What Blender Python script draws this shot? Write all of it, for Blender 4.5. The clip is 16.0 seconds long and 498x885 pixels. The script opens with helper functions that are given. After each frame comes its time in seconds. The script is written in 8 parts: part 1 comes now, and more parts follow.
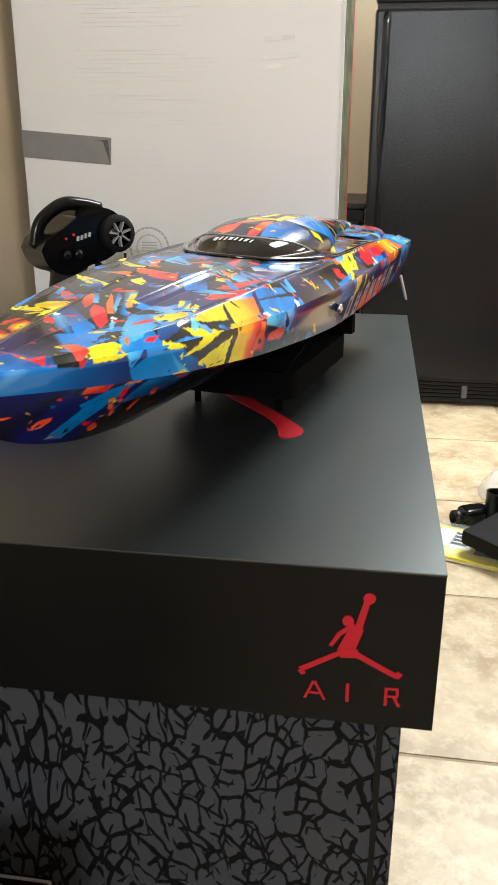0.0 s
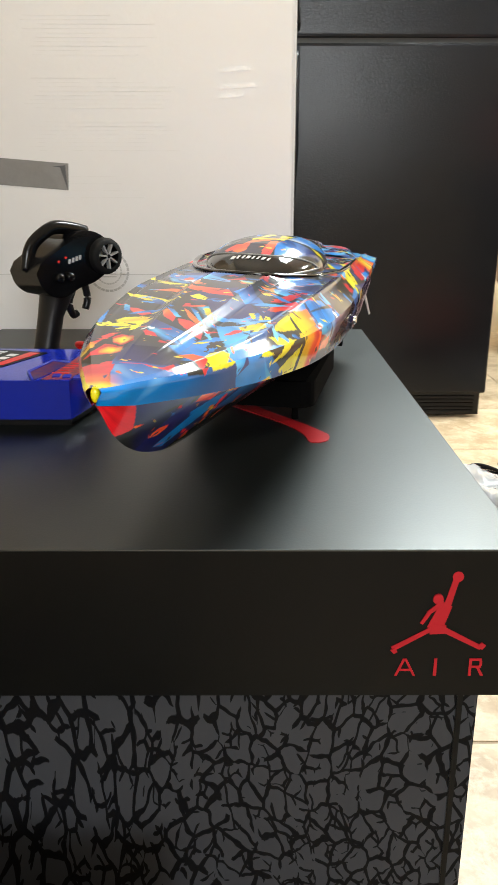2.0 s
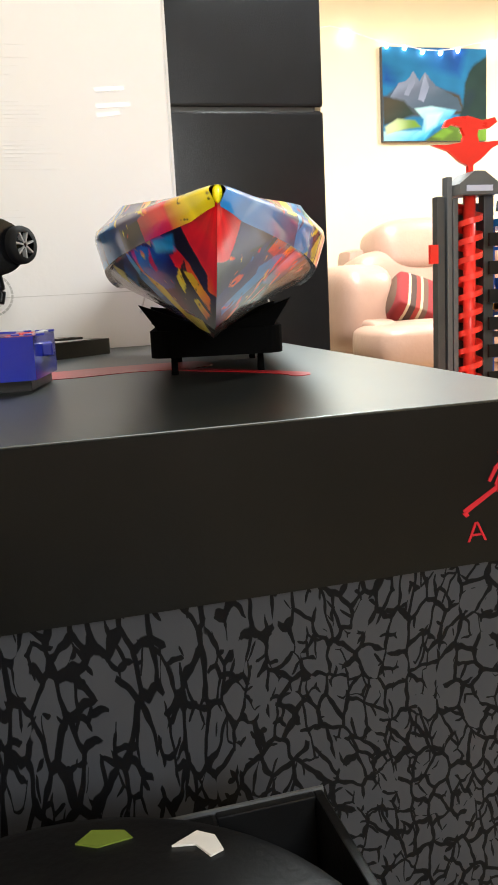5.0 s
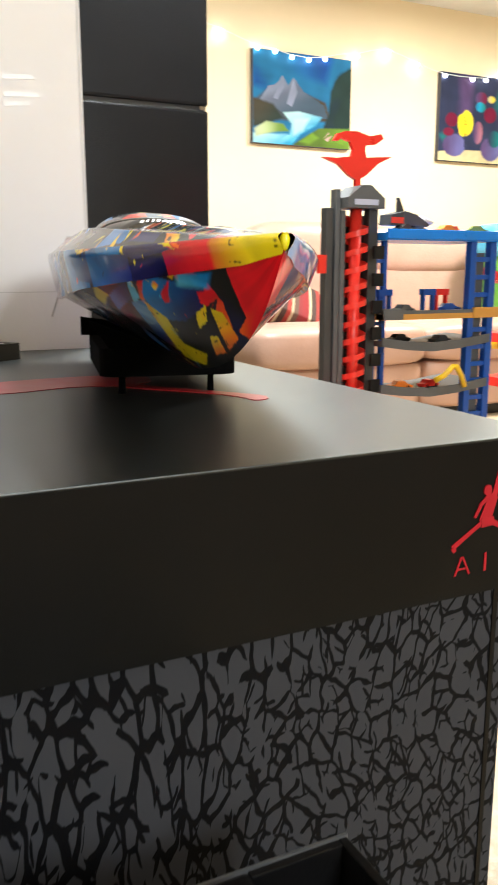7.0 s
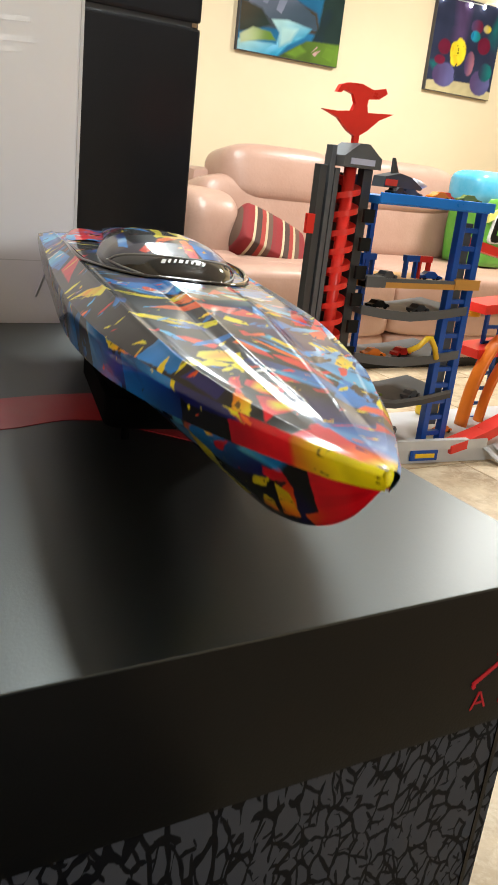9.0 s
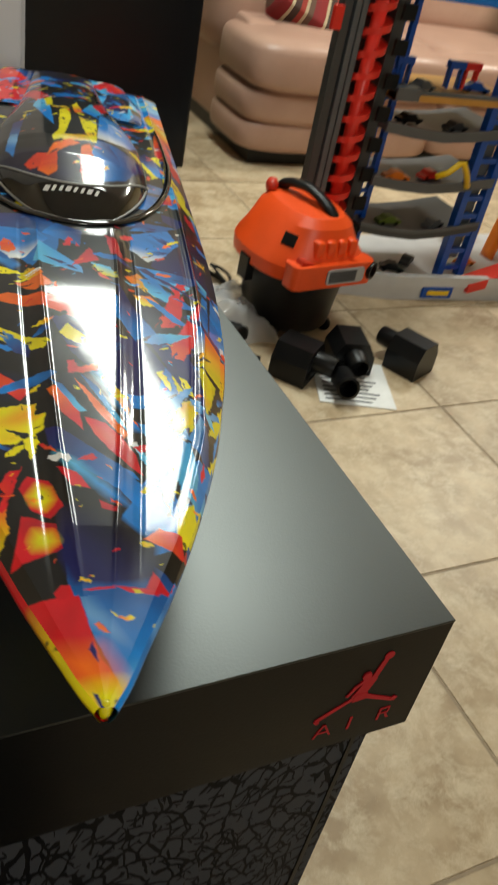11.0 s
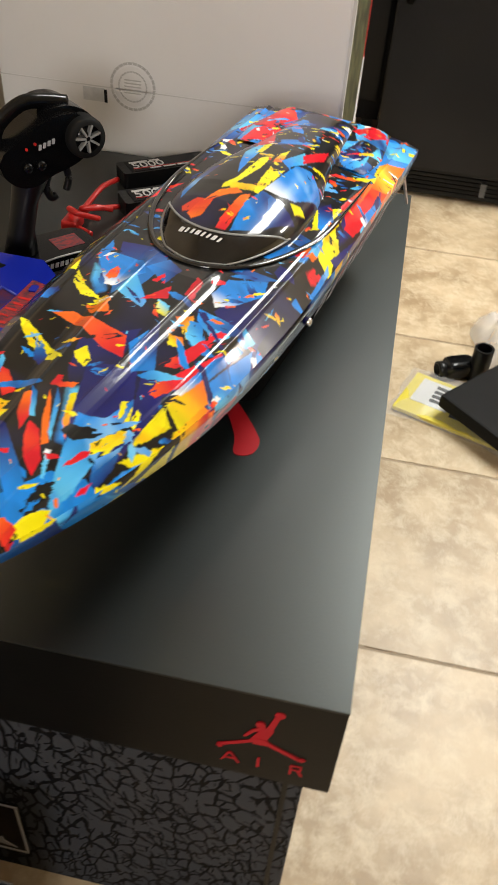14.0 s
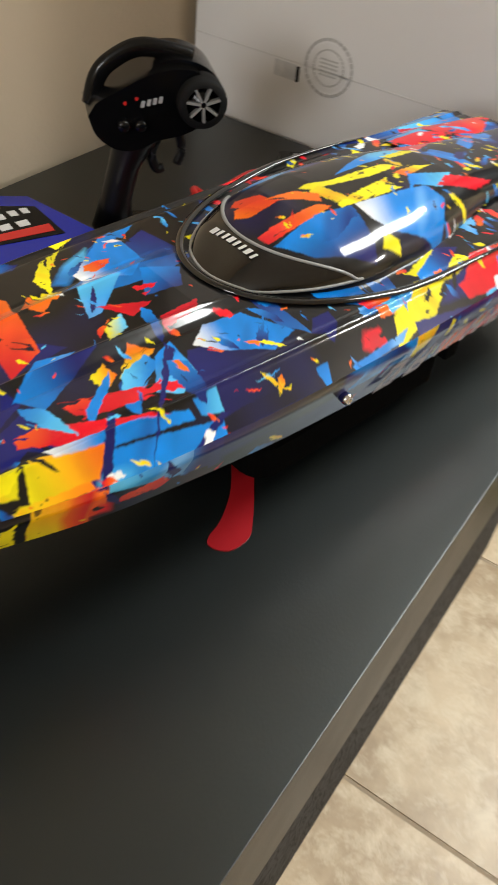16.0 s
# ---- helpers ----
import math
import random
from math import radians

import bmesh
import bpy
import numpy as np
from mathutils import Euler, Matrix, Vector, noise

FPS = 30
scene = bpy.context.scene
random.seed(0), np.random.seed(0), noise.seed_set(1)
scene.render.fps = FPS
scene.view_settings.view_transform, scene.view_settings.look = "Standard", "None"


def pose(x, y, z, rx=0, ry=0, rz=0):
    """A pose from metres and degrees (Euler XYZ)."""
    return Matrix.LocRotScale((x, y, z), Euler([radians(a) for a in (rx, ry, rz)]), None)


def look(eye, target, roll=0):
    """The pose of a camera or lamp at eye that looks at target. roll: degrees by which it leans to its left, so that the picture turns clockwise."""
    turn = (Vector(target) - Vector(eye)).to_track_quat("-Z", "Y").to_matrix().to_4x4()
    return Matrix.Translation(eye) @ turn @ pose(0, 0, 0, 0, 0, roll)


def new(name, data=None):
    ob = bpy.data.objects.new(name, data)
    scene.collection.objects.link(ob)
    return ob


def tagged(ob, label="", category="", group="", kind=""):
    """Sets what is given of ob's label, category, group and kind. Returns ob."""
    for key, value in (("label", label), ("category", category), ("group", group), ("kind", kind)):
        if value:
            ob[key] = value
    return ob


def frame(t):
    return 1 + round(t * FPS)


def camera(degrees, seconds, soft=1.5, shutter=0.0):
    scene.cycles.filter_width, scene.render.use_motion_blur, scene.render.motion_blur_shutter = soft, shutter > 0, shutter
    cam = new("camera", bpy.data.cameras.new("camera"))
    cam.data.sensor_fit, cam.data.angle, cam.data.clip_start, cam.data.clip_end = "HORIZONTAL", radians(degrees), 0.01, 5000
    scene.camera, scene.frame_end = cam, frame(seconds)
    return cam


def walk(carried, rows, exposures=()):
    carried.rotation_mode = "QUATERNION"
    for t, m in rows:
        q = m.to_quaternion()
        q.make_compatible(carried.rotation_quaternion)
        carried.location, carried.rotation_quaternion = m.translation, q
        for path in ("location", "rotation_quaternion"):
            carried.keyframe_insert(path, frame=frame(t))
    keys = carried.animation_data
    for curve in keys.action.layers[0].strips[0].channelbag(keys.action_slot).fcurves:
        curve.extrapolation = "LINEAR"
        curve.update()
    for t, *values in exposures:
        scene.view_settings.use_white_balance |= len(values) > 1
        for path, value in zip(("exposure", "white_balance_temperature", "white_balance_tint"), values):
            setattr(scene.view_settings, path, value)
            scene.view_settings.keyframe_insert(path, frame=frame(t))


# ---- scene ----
cam = camera(34.2, 16.0, shutter=0.5)
PATH = [
    (0, (-0.062, -0.51, 0.806), (-0.345, 1.349, 0.123), 0.2),
    (0.5, (-0.103, -0.537, 0.799), (-0.303, 1.339, 0.136), 0.0),
    (1, (-0.14, -0.543, 0.8), (-0.29, 1.342, 0.149), 0.2),
    (1.5, (-0.181, -0.554, 0.801), (-0.286, 1.341, 0.17), -0.2),
    (2, (-0.219, -0.566, 0.802), (-0.209, 1.334, 0.177), 0.1),
    (2.5, (-0.272, -0.555, 0.791), (-0.15, 1.328, 0.128), -0.0),
    (3, (-0.327, -0.551, 0.78), (-0.132, 1.305, 0.059), -0.9),
    (3.5, (-0.368, -0.563, 0.749), (-0.09, 1.306, 0.092), -2.2),
    (6, (-0.464, -0.546, 0.586), (0.165, 1.33, 0.294), -1.7),
    (6.5, (-0.501, -0.538, 0.614), (0.207, 1.3, 0.265), -0.8),
    (7, (-0.525, -0.49, 0.66), (0.337, 1.268, 0.251), -0.0),
    (7.5, (-0.552, -0.446, 0.682), (0.457, 1.23, 0.265), 2.4),
    (8, (-0.572, -0.419, 0.711), (0.445, 1.233, 0.225), 3.9),
    (10.5, (-0.446, -0.299, 0.949), (0.475, 1.172, -0.045), 11.8),
    (11, (-0.382, -0.28, 0.97), (0.452, 1.102, -0.212), 12.5),
    (11.5, (-0.335, -0.293, 1.023), (0.23, 1.089, -0.308), 8.2),
    (12, (-0.296, -0.309, 1.076), (0.021, 1.118, -0.289), 2.8),
    (12.5, (-0.248, -0.325, 1.085), (-0.062, 1.122, -0.283), 2.4),
    (13, (-0.186, -0.346, 1.092), (-0.203, 1.102, -0.288), 1.0),
    (13.5, (-0.124, -0.366, 1.1), (-0.237, 1.097, -0.26), 2.6),
    (14, (-0.047, -0.337, 1.09), (-0.26, 1.139, -0.242), 4.8),
    (14.5, (0.031, -0.301, 1.078), (-0.34, 1.183, -0.21), 5.3),
    (15, (0.049, -0.236, 1.058), (-0.421, 1.228, -0.221), 5.3),
    (15.5, (0.044, -0.173, 1.022), (-0.479, 1.253, -0.279), 8.7),
    (16, (0.065, -0.067, 0.998), (-0.662, 1.212, -0.357), 7.4),
]
EXPOSURES = [(0.0, 0.61, 6000, 10), (0.5, 0.72, 6000, 10), (1.0, 0.68, 6000, 10), (2.0, 0.78, 6050, 10), (3.0, 0.95, 6050, 10), (3.5, 1.12, 6080, 10), (6.0, 1.05, 6100, 10), (6.5, 1.05, 6100, 10), (7.0, 0.92, 6050, 10), (8.0, 0.40, 6000, 11), (10.5, -0.19, 6350, 8), (11.0, -0.58, 6450, 6), (11.5, -0.52, 6550, 7), (12.0, -0.38, 6750, 12), (12.5, -0.39, 6900, 13), (13.5, 0.22, 6700, 14), (14.0, 0.17, 6500, 14), (14.5, 0.02, 6400, 13), (15.5, -0.01, 6350, 13), (16.0, 0.07, 6300, 13)]
walk(cam, [(t, look(eye, target, roll)) for t, eye, target, roll in PATH], EXPOSURES)

# ---- light ----
world = bpy.data.worlds.new("room_air")
world.use_nodes = True
world.node_tree.nodes["Background"].inputs[0].default_value = (0.9, 0.85, 0.78, 1)
world.node_tree.nodes["Background"].inputs[1].default_value = 0.02
scene.world = world


def area_lamp(name, place, target, size, watts, colour):
    data = bpy.data.lights.new(name, "AREA")
    data.shape, data.size, data.energy, data.color = "DISK", size, watts, colour
    ob = new(name, data)
    ob.matrix_world = look(place, target)
    return ob


kitchen = area_lamp("kitchen_ceiling_light", (0.60, 1.85, 2.19), (0.60, 1.85, 0), 0.42, 67, (0.96, 1.0, 0.93))
kitchen.data.shape, kitchen.data.size_y = "RECTANGLE", 1.55
area_lamp("living_room_light", (2.7, 2.3, 2.19), (2.7, 2.3, 0), 0.45, 58, (1.0, 0.965, 0.86))
area_lamp("hall_wall_light", (0.22, -2.76, 1.62), (0.22, 0.0, 1.50), 0.85, 30, (0.99, 1.0, 0.95))


# ---- helpers for building ----
def part(name, bm, material, parent=None, label="", smooth=False, bevel=0.0, angle=40):
    """One mesh object out of a bmesh, under its thing."""
    if bevel:
        sharp = [e for e in bm.edges if len(e.link_faces) == 2 and e.calc_face_angle(0) > radians(angle)]
        bmesh.ops.bevel(bm, geom=sharp, offset=bevel, segments=2, profile=0.6, affect="EDGES", clamp_overlap=True)
    bmesh.ops.recalc_face_normals(bm, faces=bm.faces)
    mesh = bpy.data.meshes.new(name)
    bm.to_mesh(mesh)
    bm.free()
    if smooth:
        mesh.shade_smooth()
        if bevel or smooth == "auto":
            mesh.set_sharp_from_angle(angle=radians(angle))
    mesh.materials.append(material)
    ob = new(name, mesh)
    if parent is not None:
        ob.parent = parent
    if label:
        ob["label"] = label
    return ob


def thing(name, label, category, at=None, group="", kind=""):
    ob = new(name)
    ob.empty_display_size = 0.05
    if at is not None:
        ob.matrix_world = at
    return tagged(ob, label, category, group, kind)


def box(bm, lo, hi, m=None):
    c = [(a + b) / 2 for a, b in zip(lo, hi)]
    s = [b - a for a, b in zip(lo, hi)]
    mat = Matrix.Translation(c) @ Matrix.Diagonal((*s, 1))
    return bmesh.ops.create_cube(bm, size=1, matrix=(m @ mat) if m else mat)["verts"]


def boxed(lo, hi, m=None):
    bm = bmesh.new()
    box(bm, lo, hi, m)
    return bm


def prism(outline, lo, hi, axis="z", m=None, bm=None):
    """An outline in the plane, pulled along an axis."""
    bm = bm or bmesh.new()
    put = {"z": lambda a, b, c: (a, b, c), "y": lambda a, b, c: (a, c, b), "x": lambda a, b, c: (c, a, b)}[axis]
    rings = []
    for h in (lo, hi):
        rings.append([bm.verts.new((m @ Vector(put(a, b, h))) if m else put(a, b, h)) for a, b in outline])
    n = len(outline)
    bm.faces.new(rings[0])
    bm.faces.new(rings[1][::-1])
    for i in range(n):
        bm.faces.new((rings[0][i], rings[1][i], rings[1][(i + 1) % n], rings[0][(i + 1) % n]))
    return bm


def lathe(profile, sides=32, m=None, bm=None, cap=True):
    """A profile of (radius, height) turned round z."""
    bm = bm or bmesh.new()
    rings = []
    for r, h in profile:
        ring = []
        for i in range(sides):
            a = 2 * math.pi * i / sides
            p = Vector((r * math.cos(a), r * math.sin(a), h))
            ring.append(bm.verts.new((m @ p) if m else p))
        rings.append(ring)
    for a, b in zip(rings, rings[1:]):
        for i in range(sides):
            bm.faces.new((a[i], a[(i + 1) % sides], b[(i + 1) % sides], b[i]))
    if cap:
        bm.faces.new(rings[0][::-1])
        bm.faces.new(rings[-1])
    return bm


def tube(points, radius, sides=8, bm=None, flat=1.0):
    """A round bar along points; radius is a number or one for each point."""
    bm = bm or bmesh.new()
    pts = [Vector(p) for p in points]
    rad = radius if isinstance(radius, (list, tuple)) else [radius] * len(pts)
    rings, up = [], Vector((0, 0, 1))
    for i, p in enumerate(pts):
        way = (pts[min(i + 1, len(pts) - 1)] - pts[max(i - 1, 0)]).normalized()
        side = way.cross(up)
        side = side.normalized() if side.length > 1e-3 else Vector((1, 0, 0))
        over = side.cross(way).normalized()
        rings.append([bm.verts.new(p + (side * math.cos(a) + over * math.sin(a) * flat) * rad[i]) for a in (2 * math.pi * k / sides for k in range(sides))])
    for a, b in zip(rings, rings[1:]):
        for i in range(sides):
            bm.faces.new((a[i], a[(i + 1) % sides], b[(i + 1) % sides], b[i]))
    bm.faces.new(rings[0][::-1])
    bm.faces.new(rings[-1])
    return bm


def curve_points(knots, n=24):
    """A smooth line through knots."""
    k = [Vector(p) for p in knots]
    k = [2 * k[0] - k[1], *k, 2 * k[-1] - k[-2]]
    out = []
    for i in range(1, len(k) - 2):
        for j in range(n):
            t = j / n
            a, b, c, d = k[i - 1], k[i], k[i + 1], k[i + 2]
            out.append(0.5 * (2 * b + (c - a) * t + (2 * a - 5 * b + 4 * c - d) * t * t + (3 * b - 3 * c + d - a) * t ** 3))
    return out + [k[-2]]


def rounded(w, h, r, n=5, cx=0.0, cy=0.0):
    """The outline of a rectangle with round corners."""
    out = []
    for sx, sy, a0 in ((1, 1, 0), (-1, 1, 90), (-1, -1, 180), (1, -1, 270)):
        for i in range(n + 1):
            a = radians(a0 + 90 * i / n)
            out.append((cx + sx * (w / 2 - r) + r * math.cos(a), cy + sy * (h / 2 - r) + r * math.sin(a)))
    return out


def pillow(lo, hi, puff=0.35, n=10, m=None, power=0.55):
    """A stuffed cushion inside a box: full in the middle, thin at its rim."""
    bm = bmesh.new()
    c = (Vector(lo) + Vector(hi)) / 2
    s = (Vector(hi) - Vector(lo)) / 2
    bmesh.ops.create_cube(bm, size=2)
    bmesh.ops.subdivide_edges(bm, edges=bm.edges[:], cuts=n, use_grid_fill=True)
    for v in bm.verts:
        p = v.co.copy()
        q = p.normalized() * max(abs(p.x), abs(p.y), abs(p.z)) ** 1.0
        p = p.lerp(Vector([math.copysign(abs(a) ** power, a) for a in q]), puff)
        p = Vector((p.x * s.x, p.y * s.y, p.z * s.z)) + c
        v.co = (m @ p) if m else p
    return bm


def bolster(lo, hi, e=0.45, m=None, nu=36, nv=20):
    """A full, stuffed cushion: a box with all its sides swollen round."""
    bm = bmesh.new()
    c, s = (Vector(lo) + Vector(hi)) / 2, (Vector(hi) - Vector(lo)) / 2

    def bow(x):
        return math.copysign(abs(x) ** e, x)

    rings = []
    for j in range(1, nv):
        b = math.pi * j / nv - math.pi / 2
        ring = []
        for i in range(nu):
            a = 2 * math.pi * i / nu
            p = Vector((bow(math.cos(b)) * bow(math.cos(a)) * s.x, bow(math.cos(b)) * bow(math.sin(a)) * s.y, bow(math.sin(b)) * s.z)) + c
            ring.append(bm.verts.new((m @ p) if m else p))
        rings.append(ring)
    for p, q in zip(rings, rings[1:]):
        for i in range(nu):
            bm.faces.new((p[i], p[(i + 1) % nu], q[(i + 1) % nu], q[i]))
    bm.faces.new(rings[0][::-1])
    bm.faces.new(rings[-1])
    return bm


# ---- materials ----
def material(name, colour, rough=0.5, metal=0.0, second=None, scale=8.0, spread=0.5, bump=0.0, bump_scale=60.0, rough_var=0.08, coat=0.0,
             stretch=(1, 1, 1), spec=0.5, sheen=0.0):
    """A painted, cast or moulded surface with two scales of unevenness."""
    mat = bpy.data.materials.new(name)
    mat.use_nodes = True
    nt = mat.node_tree
    n, link = nt.nodes, nt.links.new
    bsdf = n["Principled BSDF"]
    bsdf.inputs["Metallic"].default_value = metal
    bsdf.inputs["Specular IOR Level"].default_value = spec
    bsdf.inputs["Coat Weight"].default_value = coat
    bsdf.inputs["Coat Roughness"].default_value = 0.06
    if sheen:
        bsdf.inputs["Sheen Weight"].default_value = sheen
    tc = n.new("ShaderNodeTexCoord")
    mp = n.new("ShaderNodeMapping")
    mp.inputs["Scale"].default_value = stretch
    link(tc.outputs["Object"], mp.inputs[0])
    big = n.new("ShaderNodeTexNoise")
    big.inputs["Scale"].default_value, big.inputs["Detail"].default_value, big.inputs["Roughness"].default_value = scale, 6, 0.6
    link(mp.outputs[0], big.inputs["Vector"])
    ramp = n.new("ShaderNodeValToRGB")
    ramp.color_ramp.elements[0].position, ramp.color_ramp.elements[1].position = 0.5 - spread / 2, 0.5 + spread / 2
    second = second or tuple(c * 0.82 for c in colour)
    ramp.color_ramp.elements[0].color, ramp.color_ramp.elements[1].color = (*second, 1), (*colour, 1)
    link(big.outputs[0], ramp.inputs[0])
    link(ramp.outputs[0], bsdf.inputs["Base Color"])
    fine = n.new("ShaderNodeTexNoise")
    fine.inputs["Scale"].default_value, fine.inputs["Detail"].default_value = bump_scale, 4
    link(mp.outputs[0], fine.inputs["Vector"])
    rr = n.new("ShaderNodeMapRange")
    rr.inputs[3].default_value, rr.inputs[4].default_value = max(0.02, rough - rough_var), min(1, rough + rough_var)
    link(big.outputs[0], rr.inputs[0])
    link(rr.outputs[0], bsdf.inputs["Roughness"])
    if bump:
        bp = n.new("ShaderNodeBump")
        bp.inputs["Strength"].default_value, bp.inputs["Distance"].default_value = min(1.0, bump), 0.002
        link(fine.outputs[0], bp.inputs["Height"])
        link(bp.outputs[0], bsdf.inputs["Normal"])
    return mat


wall_paint = material("beige_wall_paint", (0.68, 0.57, 0.42), 0.75, second=(0.62, 0.515, 0.375), scale=2.5, bump=0.25, bump_scale=180)
cream_paint = material("cream_wall_paint", (0.80, 0.68, 0.46), 0.7, second=(0.75, 0.63, 0.42), scale=2, bump=0.2, bump_scale=160)
ceiling_paint = material("ceiling_paint", (0.76, 0.755, 0.74), 0.85, scale=3, bump=0.4, bump_scale=120)
lid_card = material("charcoal_card", (0.0042, 0.0060, 0.0060), 0.37, second=(0.0036, 0.0051, 0.0052), scale=5, bump=0.05, bump_scale=420, rough_var=0.03, spec=0.80)
lid_card.node_tree.nodes["Principled BSDF"].inputs["Specular Tint"].default_value = (0.94, 1.0, 0.975, 1)
black_card = material("black_card", (0.0058, 0.0058, 0.0056), 0.34, second=(0.0035, 0.0035, 0.0035), scale=6, bump=0.05, bump_scale=400, spec=0.13)
red_ink = material("red_ink", (0.44, 0.012, 0.022), 0.55, scale=20, spec=0.2)
white_card = material("white_card", (0.88, 0.88, 0.89), 0.5, second=(0.83, 0.83, 0.84), scale=4, spread=0.8, bump=0.15, bump_scale=90)
grey_tape = material("grey_duct_tape", (0.28, 0.28, 0.28), 0.32, second=(0.22, 0.22, 0.22), scale=30, bump=0.5, bump_scale=50)
fridge_black = material("textured_black_enamel", (0.008, 0.008, 0.009), 0.18, scale=9, bump=0.3, bump_scale=230, rough_var=0.004, spec=0.22)
plastic_black = material("black_plastic", (0.006, 0.006, 0.0065), 0.35, spec=0.3, scale=16, bump=0.12, bump_scale=200)
rubber_black = material("black_rubber", (0.007, 0.007, 0.007), 0.7, spec=0.2, scale=30, bump=0.2)
grout = material("grout", (0.35, 0.27, 0.185), 0.9, scale=30, bump=0.4)
plastic_red = material("red_plastic", (0.62, 0.022, 0.018), 0.33, scale=12)
plastic_blue = material("blue_plastic", (0.010, 0.022, 0.36), 0.33, second=(0.008, 0.018, 0.30), scale=12)
sofa_leather = material("tan_leather", (0.46, 0.285, 0.215), 0.36, second=(0.39, 0.23, 0.17), scale=6, bump=0.5, bump_scale=70)
toy_blue = material("bright_blue_plastic", (0.006, 0.075, 0.40), 0.3, second=(0.005, 0.06, 0.34), scale=12)
toy_red = material("bright_red_plastic", (0.80, 0.035, 0.022), 0.3, scale=12)
vac_orange = material("orange_plastic", (0.90, 0.085, 0.008), 0.4, scale=10)
grey_plastic = material("grey_plastic", (0.10, 0.105, 0.115), 0.45, second=(0.075, 0.08, 0.088), scale=12)
white_plastic = material("white_plastic", (0.76, 0.76, 0.76), 0.4, scale=10)
satin_metal = material("satin_metal", (0.80, 0.80, 0.82), 0.38, metal=1.0, scale=20)
chrome = material("chrome", (0.7, 0.7, 0.72), 0.12, metal=1.0, scale=20)
# ---- setting ----
LEFT, BACK, RIGHT, FRONT, TOP = -0.72, 3.80, 4.6, -2.8, 2.24
H = 0.529          # top of the big shoe box


def wall(name, lo, hi, mat, label):
    ob = part(name, boxed(lo, hi), mat, None)
    return tagged(ob, label, "wall", kind="structure")


wall("wall_west", (LEFT - 0.12, FRONT, 0), (LEFT, 3.3, TOP), wall_paint, "beige painted wall beside the big shoe box")
wall("wall_north", (0.0, BACK, 0), (RIGHT, BACK + 0.12, TOP), cream_paint, "cream painted wall behind the sofa")
wall("wall_kitchen", (LEFT - 0.12, 3.3, 0), (-0.0, 3.42, TOP), wall_paint, "beige painted kitchen wall behind the oven")
wall("wall_kitchen_return", (-0.12, 3.42, 0), (0.0, BACK + 0.12, TOP), wall_paint, "beige painted wall return")
wall("wall_east", (RIGHT, FRONT, 0), (RIGHT + 0.12, BACK + 0.12, TOP), cream_paint, "cream painted side wall of the living room")
wall("wall_south", (LEFT - 0.12, FRONT - 0.12, 0), (RIGHT + 0.12, FRONT, TOP), wall_paint, "beige painted wall closing the room")
tagged(part("ceiling", boxed((LEFT - 0.12, FRONT - 0.12, TOP), (RIGHT + 0.12, BACK + 0.12, TOP + 0.1)), ceiling_paint), "off-white painted ceiling", "ceiling", kind="structure")
floor = tagged(part("floor", boxed((LEFT - 0.12, FRONT - 0.12, -0.06), (RIGHT + 0.12, BACK + 0.12, -0.0015)), grout), "stone-look tiled floor with thin dark joints", "floor", kind="structure")
